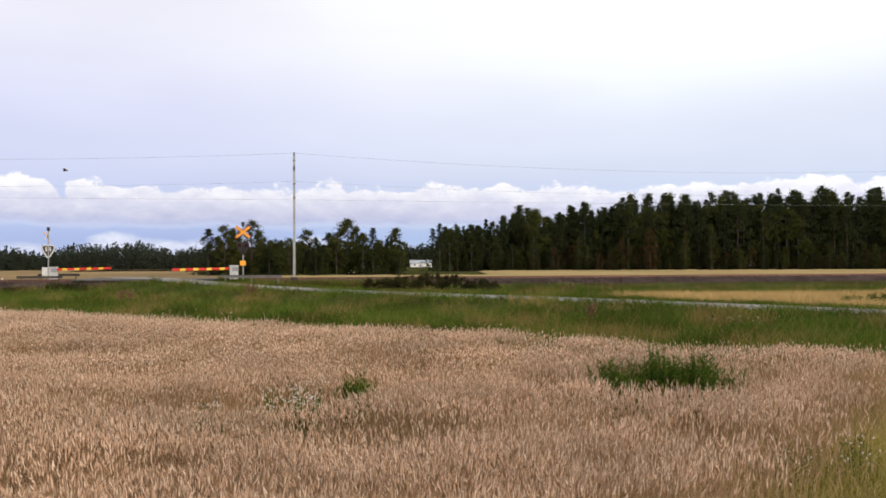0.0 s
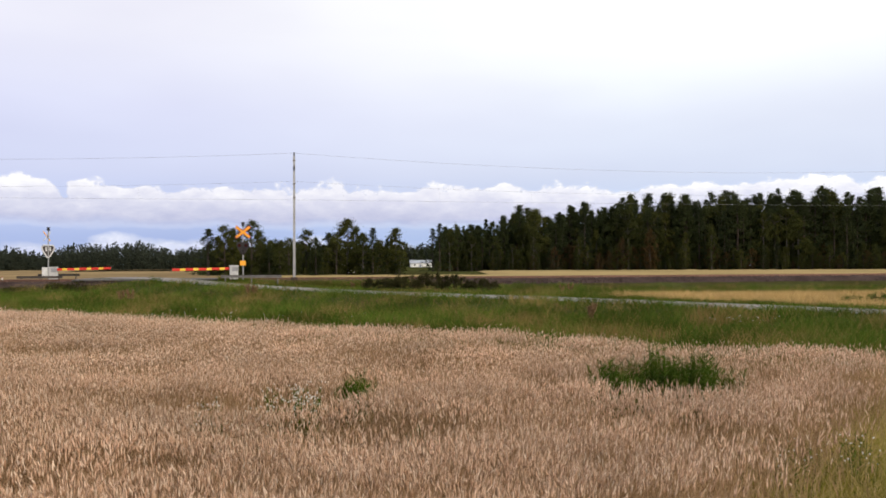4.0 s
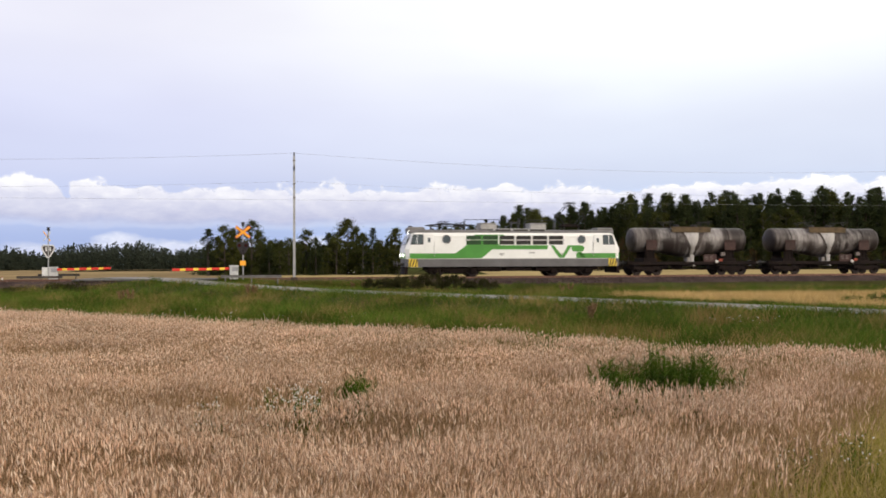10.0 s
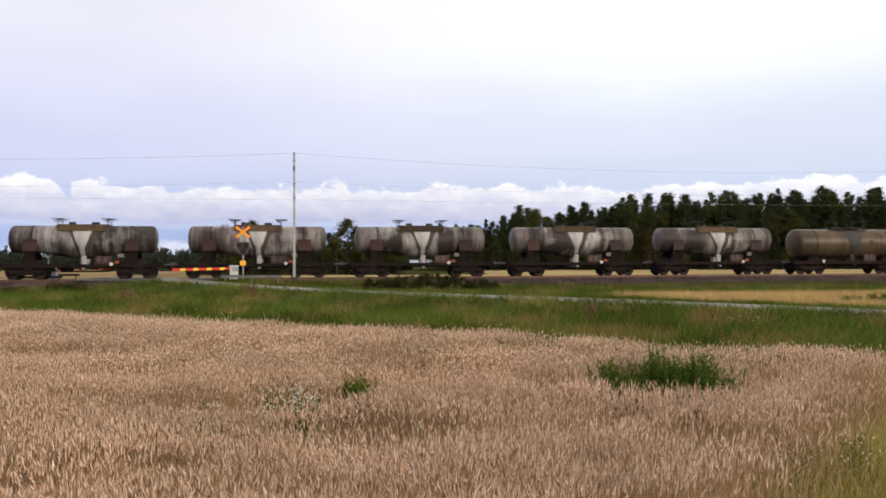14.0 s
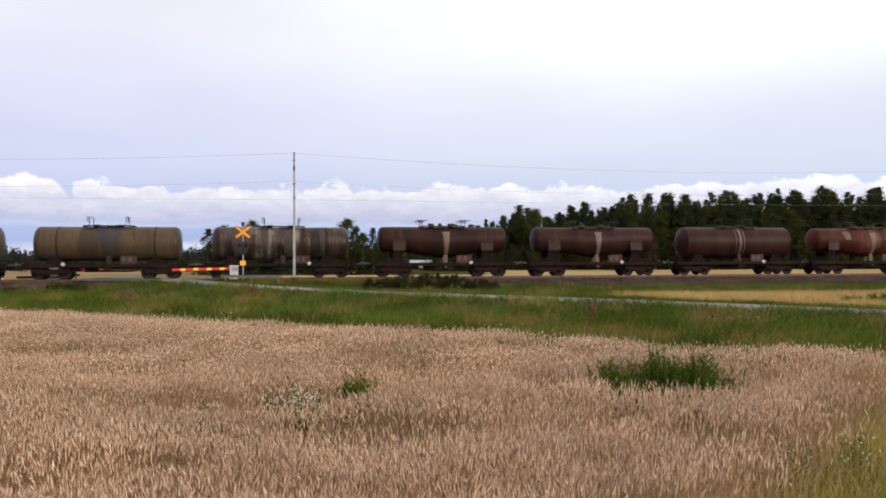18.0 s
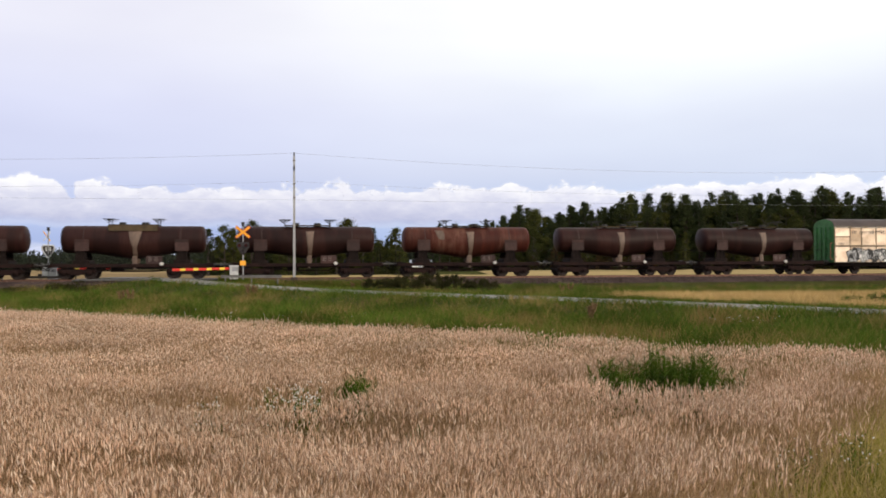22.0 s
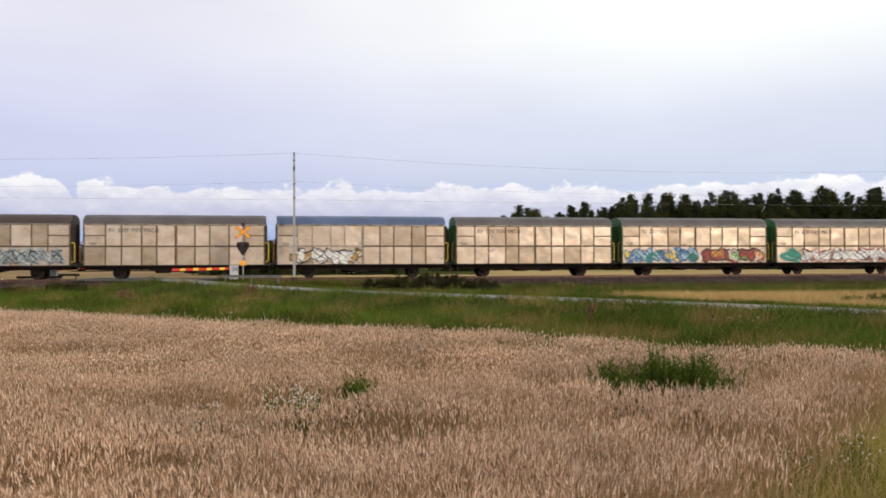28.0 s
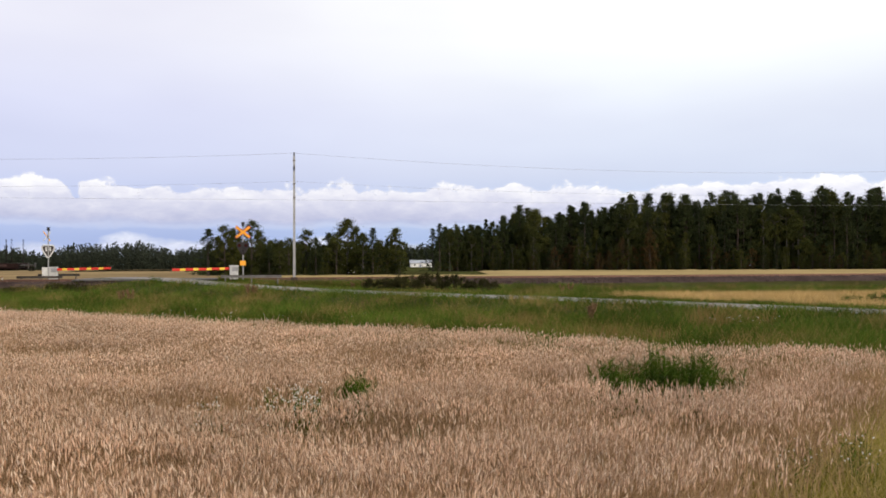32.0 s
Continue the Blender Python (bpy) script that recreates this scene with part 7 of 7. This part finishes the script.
def ears(top, direction, tilt, length, width, awns, rng):
    """Spindle-shaped ears that nod in their direction, with bristles when near."""
    n = len(top)
    ax = np.stack([np.cos(direction) * np.sin(tilt), np.sin(direction) * np.sin(tilt), np.cos(tilt)], 1)
    s1 = np.cross(ax, np.array([0.31, 0.2, 0.93]))
    s1 /= np.linalg.norm(s1, axis=1)[:, None]
    s2 = np.cross(ax, s1)
    verts = [top]
    belts = ((0.35, 1.0), (0.75, 0.7)) if awns > 1 else ((0.45, 1.0),)
    for t, r in belts:
        for a in (0, 2.094, 4.189):
            verts.append(top + ax * (length * t)[:, None] + (s1 * math.cos(a) + s2 * math.sin(a)) * (width * r * 0.5)[:, None])
    verts.append(top + ax * length[:, None])
    F = [(0, 1, 2), (0, 2, 3), (0, 3, 1)]
    if len(belts) > 1:
        for i in range(3):
            a, b = 1 + i, 1 + (i + 1) % 3
            F += [(a, a + 3, b + 3), (a, b + 3, b)]
    k = 3 * len(belts) - 2
    F += [(k, k + 3, k + 1), (k + 1, k + 3, k + 2), (k + 2, k + 3, k)]
    if awns:
        for i in range(awns):
            a = 2.094 * i + 0.7
            out = s1 * math.cos(a) + s2 * math.sin(a)
            b0 = top + ax * (length * (0.35 + 0.2 * i))[:, None]
            k = len(verts)
            verts += [b0 + s1 * 0.0012, b0 - s1 * 0.0012, b0 + ax * (length * 1.05)[:, None] + out * (length * 0.3)[:, None]]
            F += [(k, k + 1, k + 2)]
    V = np.stack(verts, 1)
    m = V.shape[1]
    T = (np.arange(n)[:, None, None] * m + np.array(F)[None]).reshape(-1, 3)
    return V.reshape(-1, 3), T


HOLLOWS = [(-3.8, 10.1, 1.1, 0.5), (-2.0, 7.9, 1.1, 0.5), (-0.5, 11.3, 0.9, 0.6), (0.35, 10.0, 0.6, 0.4), (0.45, 6.7, 0.45, 0.3), (2.3, 8.7, 1.0, 0.35), (-1.2, 8.7, 0.7, 0.5), (-5.2, 12.5, 1.4, 0.7), (1.4, 12.2, 1.3, 0.6)]


def barley():
    rng = np.random.default_rng(77)
    straw, heads = [], []
    for y0, y1, dens, awns, segs, fat in ((3.2, 7.0, 980, 3, 2, 0.9), (7.0, 10.5, 860, 2, 2, 0.9), (10.5, 15.5, 740, 0, 1, 1.1), (15.5, 27.0, 560, 0, 1, 1.35)):
        x, y = field_points(rng, y0, y1, dens)
        n = len(x)
        low = patch_noise(x, y, 0.55, 3.0)
        low2 = patch_noise(x * 0.45, y, 1.5, 8.0)
        sunk = np.clip(-low2 - 0.12, 0, 0.3) * (0.9 if y0 < 15 else 0.4)
        if y0 < 15:
            sunk = sunk + np.clip(-patch_noise(x * 0.55, y, 2.6, 21.0) - 0.04, 0, 0.3) * 0.75
        for px, py, rx, ry in HOLLOWS:
            sunk = np.maximum(sunk, 0.2 * np.exp(-(((x - px) / rx) ** 2 + ((y - py) / ry) ** 2)))
        thin = rng.random(n) > sunk * 1.1
        x, y, low, low2, sunk = x[thin], y[thin], low[thin], low2[thin], sunk[thin]
        n = len(x)
        sunk = np.minimum(sunk, 0.34) * np.where(y < 7.0, 0.75, 1.0)
        h = 0.855 + rng.normal(0, 0.045, n) + 0.08 * low + 0.1 * low2 - sunk
        d = rng.uniform(0, 6.283, n) * 0.75 + 2.2 + patch_noise(x, y, 0.4, 5.0) * 2
        lean = np.abs(rng.normal(0.05, 0.06, n)) + 0.12 * np.clip(-low, 0, 1)
        z = ground_z(x, y)
        base = np.stack([x, y, z], 1)
        cut = 0.25
        straw.append(ribbons(base + np.stack([0 * x, 0 * x, cut * h], 1), d, lean, h * (1 - cut) * 0.98, np.full(n, 0.0048 * fat), np.full(n, 0.22), segs, rng))
        hor = h * (1 - cut) * np.sin((lean + 0.22) * 0.8)
        top = base + np.stack([np.cos(d) * hor, np.sin(d) * hor, cut * h + h * (1 - cut) * np.cos((lean + 0.22) * 0.8)], 1)
        tilt = np.clip(rng.normal(0.2, 0.27, n), 0.0, 1.6)
        heads.append(ears(top, d, tilt, rng.uniform(0.045, 0.075, n) * (1 + 0.12 * (fat - 1)), rng.uniform(0.0085, 0.0125, n) * fat, awns, rng))
        # withered leaves
        m = rng.random(n) < (0.5 if y0 < 10 else 0.5)
        k = int(m.sum())
        straw.append(ribbons(base[m] + np.stack([0 * x[m], 0 * x[m], h[m] * rng.uniform(0.35, 0.75, k)], 1), rng.uniform(0, 6.283, k), rng.uniform(0.3, 0.9, k), rng.uniform(0.12, 0.24, k), np.full(k, 0.008 * fat), rng.uniform(0.5, 1.6, k), 2, rng))
    # the crop beside and behind the view, thinner
    x, y = rng.uniform(-16, 9, 9000), rng.uniform(-2.5, 12, 9000)
    k = (np.abs(x) > 0.66 * np.maximum(y, 0)) & (edge_side(x, y) > 0.2) & (verge_side(x, y) < 0) & (np.hypot(x, y) > 2.6) & (x < -0.4 + 0.2 * y)
    x, y = x[k], y[k]
    n = len(x)
    h, d, lean = 0.8 + rng.normal(0, 0.06, n), rng.uniform(0, 6.283, n), np.abs(rng.normal(0.12, 0.1, n))
    base = np.stack([x, y, ground_z(x, y)], 1)
    straw.append(ribbons(base, d, lean, h, np.full(n, 0.008), np.full(n, 0.3), 2, rng))
    hor = h * np.sin((lean + 0.3) * 0.8)
    top = base + np.stack([np.cos(d) * hor, np.sin(d) * hor, h * np.cos((lean + 0.3) * 0.8)], 1)
    heads.append(ears(top, d, np.clip(rng.normal(0.4, 0.3, n), 0, 1.5), rng.uniform(0.07, 0.1, n), np.full(n, 0.015), 0, rng))
    V, T = join(straw)
    tagged(new("barley_straw", fast_mesh("barley_straw", V, T, M_STALK)), "dry pinkish-tan barley straw and withered leaves", "barley", kind="stuff")
    V, T = join(heads)
    tagged(new("barley_ears", fast_mesh("barley_ears", V, T, M_EAR)), "ripe pale pinkish-tan nodding barley ears", "barley", kind="stuff")


def soil():
    xs, ys = np.arange(-24, 24, 0.5), np.arange(-6, 33, 0.5)
    X, Y = np.meshgrid(xs, ys)
    rng = np.random.default_rng(2)
    Z = ground_z(X, Y) + 0.06 + rng.normal(0, 0.01, X.shape)
    n, m = X.shape
    i = (np.arange(n - 1)[:, None] * m + np.arange(m - 1)[None, :])
    ok = (edge_side(X, Y) > -0.2) & (X < 0.6 + 0.9 * np.maximum(Y, 0))
    i = i[ok[:-1, :-1] & ok[1:, 1:]]
    q = np.stack([i, i + 1, i + m + 1, i + m], 1)
    V = np.stack([X.ravel(), Y.ravel(), Z.ravel()], 1)
    used = np.unique(q)
    look_up = np.zeros(len(V), int)
    look_up[used] = np.arange(len(used))
    tagged(new("field_soil", fast_mesh("field_soil", V[used], look_up[q], M_SOIL, True)), "brown soil under the barley", "soil", kind="structure")


def grass():
    rng = np.random.default_rng(91)
    green, dry = [], []

    def scatter(x, y, blades, hmin, hmax, width, wide=0.1, into=green, segs=2, lean=0.4):
        n = len(x)
        bx = np.repeat(x, blades) + rng.normal(0, wide, n * blades)
        by = np.repeat(y, blades) + rng.normal(0, wide, n * blades)
        r, h = road_near(bx, by)
        s, q = track_sq(bx, by)
        cap = np.clip(0.13 + 0.13 * (r - ROAD_HALF), 0.05, 1.0)
        nearer = road_near(bx, by + 0.5)[0] < r
        cap = cap + np.where(nearer & (r < 9), np.where(bx < -5, 0.42, 0.27), 0.0)
        cap = np.where(q > -3.6, np.minimum(cap, 0.12), cap)
        cap = np.where((s > -17) & (s < -2.5) & (q > -5.5) & (r > 2.2), 0.62, cap)
        ln = np.minimum(rng.uniform(hmin, hmax, len(bx)), cap * rng.uniform(0.7, 1.15, len(bx)))
        base = np.stack([bx, by, ground_z(bx, by) - 0.02], 1)
        into.append(ribbons(base, rng.uniform(0, 6.283, len(bx)), np.abs(rng.normal(lean, 0.2, len(bx))), ln, np.full(len(bx), width), rng.uniform(0.2, 0.9, len(bx)), segs, rng))

    # the bank between barley and railway
    n = 42000
    y = rng.uniform(13, 66, n)
    x = rng.uniform(-0.62, 0.62, n) * y
    s, q = track_sq(x, y)
    keep = (zone(x, y) == 0) & (q < -2.9)
    x, y = x[keep], y[keep]
    patchy = patch_noise(x, y, 0.3, 1.0) + 0.5 * patch_noise(x, y, 0.9, 6.0)
    tall = patchy > -0.05
    scatter(x[tall], y[tall], 5, 0.32, 0.78, 0.026)
    scatter(x[~tall], y[~tall], 4, 0.14, 0.36, 0.028)
    # taller dry stems in tufts
    tuft = patch_noise(x, y, 0.35, 4.0) > 0.29
    scatter(x[tuft], y[tuft], 3, 0.45, 0.85, 0.018, 0.15, dry, 2, 0.12)
    sel = rng.random(len(x)) < np.clip(0.07 + 0.35 * smooth(-7, -1, edge_side(x, y)) * (patch_noise(x, y, 0.2, 12.0) > 0.0), 0, 1)
    scatter(x[sel], y[sel], 3, 0.4, 0.75, 0.018, 0.15, dry, 2, 0.12)
    # rank growth that hides the foot of the ballast left of the bushes
    k = rng.uniform(-18, -2.5, 1500)
    j = rng.uniform(-3.9, -3.0, 1500)
    px, py = P0.x + TC * k - TS * j, P0.y + TS * k + TC * j
    for into, blades in ((green, 4), (dry, 2)):
        bx, by = np.repeat(px, blades) + rng.normal(0, 0.1, 1500 * blades), np.repeat(py, blades) + rng.normal(0, 0.1, 1500 * blades)
        clear = road_near(bx, by)[0] > 2.4
        bx, by = bx[clear], by[clear]
        m = len(bx)
        into.append(ribbons(np.stack([bx, by, ground_z(bx, by) - 0.02], 1), rng.uniform(0, 6.283, m), np.abs(rng.normal(0.25, 0.2, m)), rng.uniform(0.35, 0.78, m), np.full(m, 0.03), rng.uniform(0.2, 0.8, m), 2, rng))
    # fringe along the field's edge
    n = 1500
    t = rng.uniform(-14, 22, n)
    x = -12.5 + 0.8587 * t + rng.normal(0.3, 0.4, n) * 0.51
    y = 24.0 - 0.5125 * t + np.abs(rng.normal(0.5, 0.6, n)) * 0.86
    scatter(x, y, 4, 0.45, 0.85, 0.014, 0.12)
    # grassy verge by the camera
    verge = []
    n = 5200
    x, y = rng.uniform(0.4, 7.8, n), rng.uniform(3.0, 11.5, n)
    keep = (verge_side(x, y) + rng.normal(0, 0.2, n) > 0) & (x < 0.68 * y)
    scatter(x[keep], y[keep], 9, 0.35, 0.72, 0.006, 0.09, verge, 3, 0.25)
    scatter(x[keep], y[keep], 4, 0.4, 0.82, 0.005, 0.09, verge, 3, 0.2)
    x, y = rng.uniform(-5, 9, 5000), rng.uniform(-7, 3.2, 5000)
    k = (x > -0.6 + 0.2 * y) & (np.hypot(x, y) > 0.5)
    scatter(x[k], y[k], 6, 0.15, 0.45, 0.006, 0.1, verge, 2, 0.3)
    V, T = join(verge)
    tagged(new("verge_grass", fast_mesh("verge_grass", V, T, M_VERGE)), "yellow-green grass on the verge", "grass", kind="stuff")
    V, T = join(green)
    tagged(new("meadow_grass", fast_mesh("meadow_grass", V, T, M_GRASS)), "rank green meadow grass on the bank", "grass", kind="stuff")
    V, T = join(dry)
    tagged(new("dry_grass_stems", fast_mesh("dry_grass_stems", V, T, M_DRYGRASS)), "dry yellow-brown grass stems among the green", "grass", kind="stuff")


def straw_stems():
    rng = np.random.default_rng(14)
    n = 170000
    x, y = rng.uniform(2, 48, n), rng.uniform(28, 66, n)
    k = zone(x, y) == 4
    x, y = x[k], y[k]
    base = np.stack([x, y, ground_z(x, y)], 1)
    V, T = ribbons(base, rng.uniform(0, 6.283, len(x)), np.abs(rng.normal(0.1, 0.1, len(x))), rng.uniform(0.5, 0.68, len(x)), np.full(len(x), 0.04), rng.uniform(0.3, 1.2, len(x)), 2, rng)
    m = plant_mat("golden_straw", [(0, (0.41, 0.28, 0.11)), (1, (0.60, 0.43, 0.20))], 0.7, 0.2, 0.3, 0.2)
    tagged(new("straw_field_stems", fast_mesh("straw_field_stems", V, T, m)), "golden ripe grain stems", "grain", kind="stuff")


def weed_plant(x, y, h, seed, label, flowers=0, leafy=26):
    rng, rnd = np.random.default_rng(seed), random.Random(seed)
    z = float(ground_z(np.array([x]), np.array([y]))[0])
    w = thing("weed", pose(x, y, z, 0, 0, rnd.uniform(0, 360)), label, "weed", "weeds in the barley")
    tips, leaves = [], []
    for i in range(rnd.randint(4, 7)):
        a, r = rnd.uniform(0, 6.28), rnd.uniform(0.03, 0.16)
        hh = h * rnd.uniform(0.75, 1.05)
        p = (math.cos(a) * r * 0.4, math.sin(a) * r * 0.4, 0)
        q = (math.cos(a) * r, math.sin(a) * r, hh)
        part("stem", Shape().tube(p, q, 0.004, 4, 0.002, False), M_WEED, w)
        tips.append(q)
        for k in range(leafy):
            t = 0.25 + 0.75 * k / leafy
            leaves.append((p[0] + (q[0] - p[0]) * t, p[1] + (q[1] - p[1]) * t, q[2] * t))
    b = np.array(leaves)
    V, T = ribbons(b, rng.uniform(0, 6.283, len(b)), rng.uniform(0.5, 1.2, len(b)), rng.uniform(0.05, 0.12, len(b)), np.full(len(b), 0.015), rng.uniform(0.2, 1.0, len(b)), 2, rng)
    part("leaves", fast_mesh("leaves", V, T, M_WEED), None, w)
    for k in range(flowers):
        q = tips[k % len(tips)]
        f = Shape()
        c = Vector((q[0] + rnd.uniform(-0.06, 0.06), q[1] + rnd.uniform(-0.06, 0.06), q[2] + rnd.uniform(-0.05, 0.04)))
        n = 8
        ring = [(c.x + 0.009 * math.cos(6.283 * i / n) * (1 if i % 2 else 0.75), c.y + 0.009 * math.sin(6.283 * i / n), c.z + 0.004 * (i % 2)) for i in range(n)]
        f.add(ring + [(c.x, c.y, c.z + 0.008), (c.x, c.y, c.z - 0.006)], [(i, (i + 1) % n, n) for i in range(n)] + [((i + 1) % n, i, n + 1) for i in range(n)])
        part("flower", f, M_PETAL, w, "small white flower")


barley()
soil()
grass()
straw_stems()
rw2 = random.Random(50)
for px, py, rx, ry, cnt, hh, fl, lab in ((2.0, 9.6, 0.36, 0.45, 34, 0.96, 0, "leafy green weed in the barley"), (2.72, 9.6, 0.45, 0.45, 46, 1.06, 0, "tall green leafy weed in the barley"), (3.3, 9.8, 0.3, 0.3, 10, 0.84, 0, "thin green weed in the barley"), (-0.92, 9.2, 0.15, 0.2, 9, 0.88, 0, "leafy green weed in the barley"),
                                         (-1.5, 8.3, 0.27, 0.3, 15, 0.9, 12, "white-flowering chamomile in the barley"), (-2.1, 7.75, 0.25, 0.2, 8, 0.84, 6, "white-flowering chamomile in the barley"), (3.35, 7.6, 0.7, 0.8, 9, 0.58, 5, "white-flowering weed on the verge"),
                                         (-0.2, 7.6, 0.12, 0.1, 3, 0.66, 0, "leafy green weed in the barley")):
    for i in range(cnt):
        a, r = rw2.uniform(0, 6.28), rw2.random() ** 0.5
        weed_plant(px + rx * r * math.cos(a), py + ry * r * math.sin(a), hh * rw2.uniform(0.85, 1.08), rw2.randrange(9999), lab, fl, 44 if fl < 2 else 9)


# rusty dock plants that stand out of the grass
M_DOCK = plant_mat("dock_rust", [(0, (0.13, 0.07, 0.04)), (0.6, (0.21, 0.125, 0.075)), (1, (0.3, 0.21, 0.11))], 0.75, 0.2, 0.6, 0.15)
for i, (px, py, hh) in enumerate(((-16.6, 45.0, 0.9), (-17.2, 45.3, 0.8), (-10.9, 47.4, 0.85), (-10.6, 47.6, 0.7), (8.7, 58.0, 0.7), (8.2, 58.4, 0.6), (-5.6, 59.5, 0.9), (-6.4, 59.8, 0.8), (5.2, 30.0, 0.8), (16.0, 27.5, 0.8))):
    rng = np.random.default_rng(200 + i)
    zz = float(ground_z(np.array([px]), np.array([py]))[0])
    dk = thing("dock_plant", pose(px, py, zz), "rusty brown dock plant in the grass", "dock plant", "dock plants")
    cent = []
    for k in range(5):
        a = rng.uniform(0, 6.28)
        tip = (0.16 * math.cos(a), 0.16 * math.sin(a), hh * rng.uniform(0.8, 1.0))
        part("stem", Shape().tube((0, 0, -0.05), tip, 0.008, 5, 0.004, False), M_DOCK, dk)
        cent += [(tip[0] * t, tip[1] * t, tip[2] * t) for t in (0.5, 0.65, 0.8, 0.95)]
    V, T = leaf_cloud(rng, np.array(cent), np.full(len(cent), 0.12), 620, 0.03)
    part("seed_heads", fast_mesh("seed_heads", V, T, M_DOCK), None, dk)


# white umbels on the bank: many small heads
def bank_flowers():
    rng = np.random.default_rng(17)
    pts = []
    for cx, cy, sx, sy, n in ((-9, 27.5, 3.2, 1.2, 70), (9.1, 25.8, 0.45, 0.4, 24), (-15.5, 29, 3, 1.0, 30)):
        pts.append(np.stack([rng.normal(cx, sx, n), rng.normal(cy, sy, n)], 1))
    p = np.concatenate(pts)
    n = len(p)
    base = np.stack([p[:, 0], p[:, 1], ground_z(p[:, 0], p[:, 1]) + rng.uniform(0.45, 0.68, n)], 1)
    octa = np.array([(1, 0, 0), (-1, 0, 0), (0, 1, 0), (0, -1, 0), (0, 0, 0.5), (0, 0, -0.5)], float)
    V = base[:, None] + octa[None] * rng.uniform(0.011, 0.023, (n, 1, 1))
    F = np.array([(0, 2, 4), (2, 1, 4), (1, 3, 4), (3, 0, 4), (2, 0, 5), (1, 2, 5), (3, 1, 5), (0, 3, 5)])
    T = (np.arange(n)[:, None, None] * 6 + F[None]).reshape(-1, 3)
    tagged(new("bank_flowers", fast_mesh("bank_flowers", V.reshape(-1, 3), T, M_PETAL)), "scattered white flower heads on the bank", "flowers", kind="stuff")


bank_flowers()


# ---- insects that dart past close to the camera ----
M_FLY = mat("insect_black", (0.02, 0.018, 0.016), 0.5)
M_WING = mat("insect_wing", (0.25, 0.24, 0.23), 0.4)


def insect():
    w = thing("flying_insect", pose(0, -3, 2), "small dark flying insect", "insect", "flying insects")
    part("body", Shape().lathe([(-0.006, 0.0005), (-0.003, 0.0018), (0.001, 0.002), (0.004, 0.0014), (0.006, 0.0004)], 8), M_FLY, w)
    for e in (-1, 1):
        part("wing", Shape().add([(0.002, e * 0.001, 0.0015), (0.003, e * 0.008, 0.004), (-0.003, e * 0.009, 0.004), (-0.003, e * 0.001, 0.0015)], [(0, 1, 2, 3)]), M_WING, w)
    return w


def flight(times, spots, far=2.0):
    """spots: sideways and upward run over distance, at each time; the insect waits out of view before and after."""
    rows = [(t, a * far, far, 1.36 + b * far, 20 * i) for i, (t, (a, b)) in enumerate(zip(times, spots))]
    x0, z0, x1, z1 = rows[0][1], rows[0][3], rows[-1][1], rows[-1][3]
    head = [] if times[0] <= 0.0 else [(0.0, x0, far - 4.0, z0 + 1.0, 0), (times[0] - 0.2, x0, far, z0 + 0.5, 0)]
    return head + rows + [(times[-1] + 0.2, x1 + (x1 - rows[-2][1]), far - 1.0, z1 - 0.2, 60), (times[-1] + 0.8, x1, far - 4.0, z1, 60), (32.0, x1, far - 4.0, z1, 60)]


INSECTS = []
for times, spots in (((0.0, 0.1, 0.2, 0.3), ((-0.446, 0.107), (-0.472, 0.118), (-0.50, 0.13), (-0.54, 0.142))),
                     ((0.2, 0.3, 0.4, 0.5, 0.6, 0.7), ((0.03, 0.31), (0.147, 0.30), (0.264, 0.298), (0.296, 0.267), (0.288, 0.193), (0.256, 0.104))),
                     ((1.2, 1.3, 1.4, 1.5), ((0.203, 0.125), (0.40, 0.224), (0.341, 0.208), (0.067, 0.093))),
                     ((5.8, 5.9, 6.0, 6.1, 6.2), ((-0.272, 0.301), (-0.344, 0.285), (-0.407, 0.262), (-0.461, 0.227), (-0.507, 0.195))),
                     ((6.9, 7.0, 7.1), ((-0.251, 0.293), (-0.227, 0.251), (-0.149, 0.235)))):
    INSECTS.append((insect(), flight(times, spots)))


# ---- movement: the train passes at about 79 km/h ----
def motions():
    for wagon, at in TRAIN:
        rows = []
        for k in range(17):
            t = 2.0 * k
            u = t - 20
            rows.append((t, on_track(-220.32 + at - (21.845 * u + 0.0051 * u * u - 0.000574 * u ** 3))))
        walk(wagon, rows)
    for bug, spots in INSECTS:
        walk(bug, [(t, pose(x, y, z, 0, 0, a)) for t, x, y, z, a in spots])
    walk(CLOUDS, [(0.0, pose(0, 0, 0, 0, 0, 0.0)), (32.0, pose(0, 0, 0, 0, 0, -0.75))])


motions()
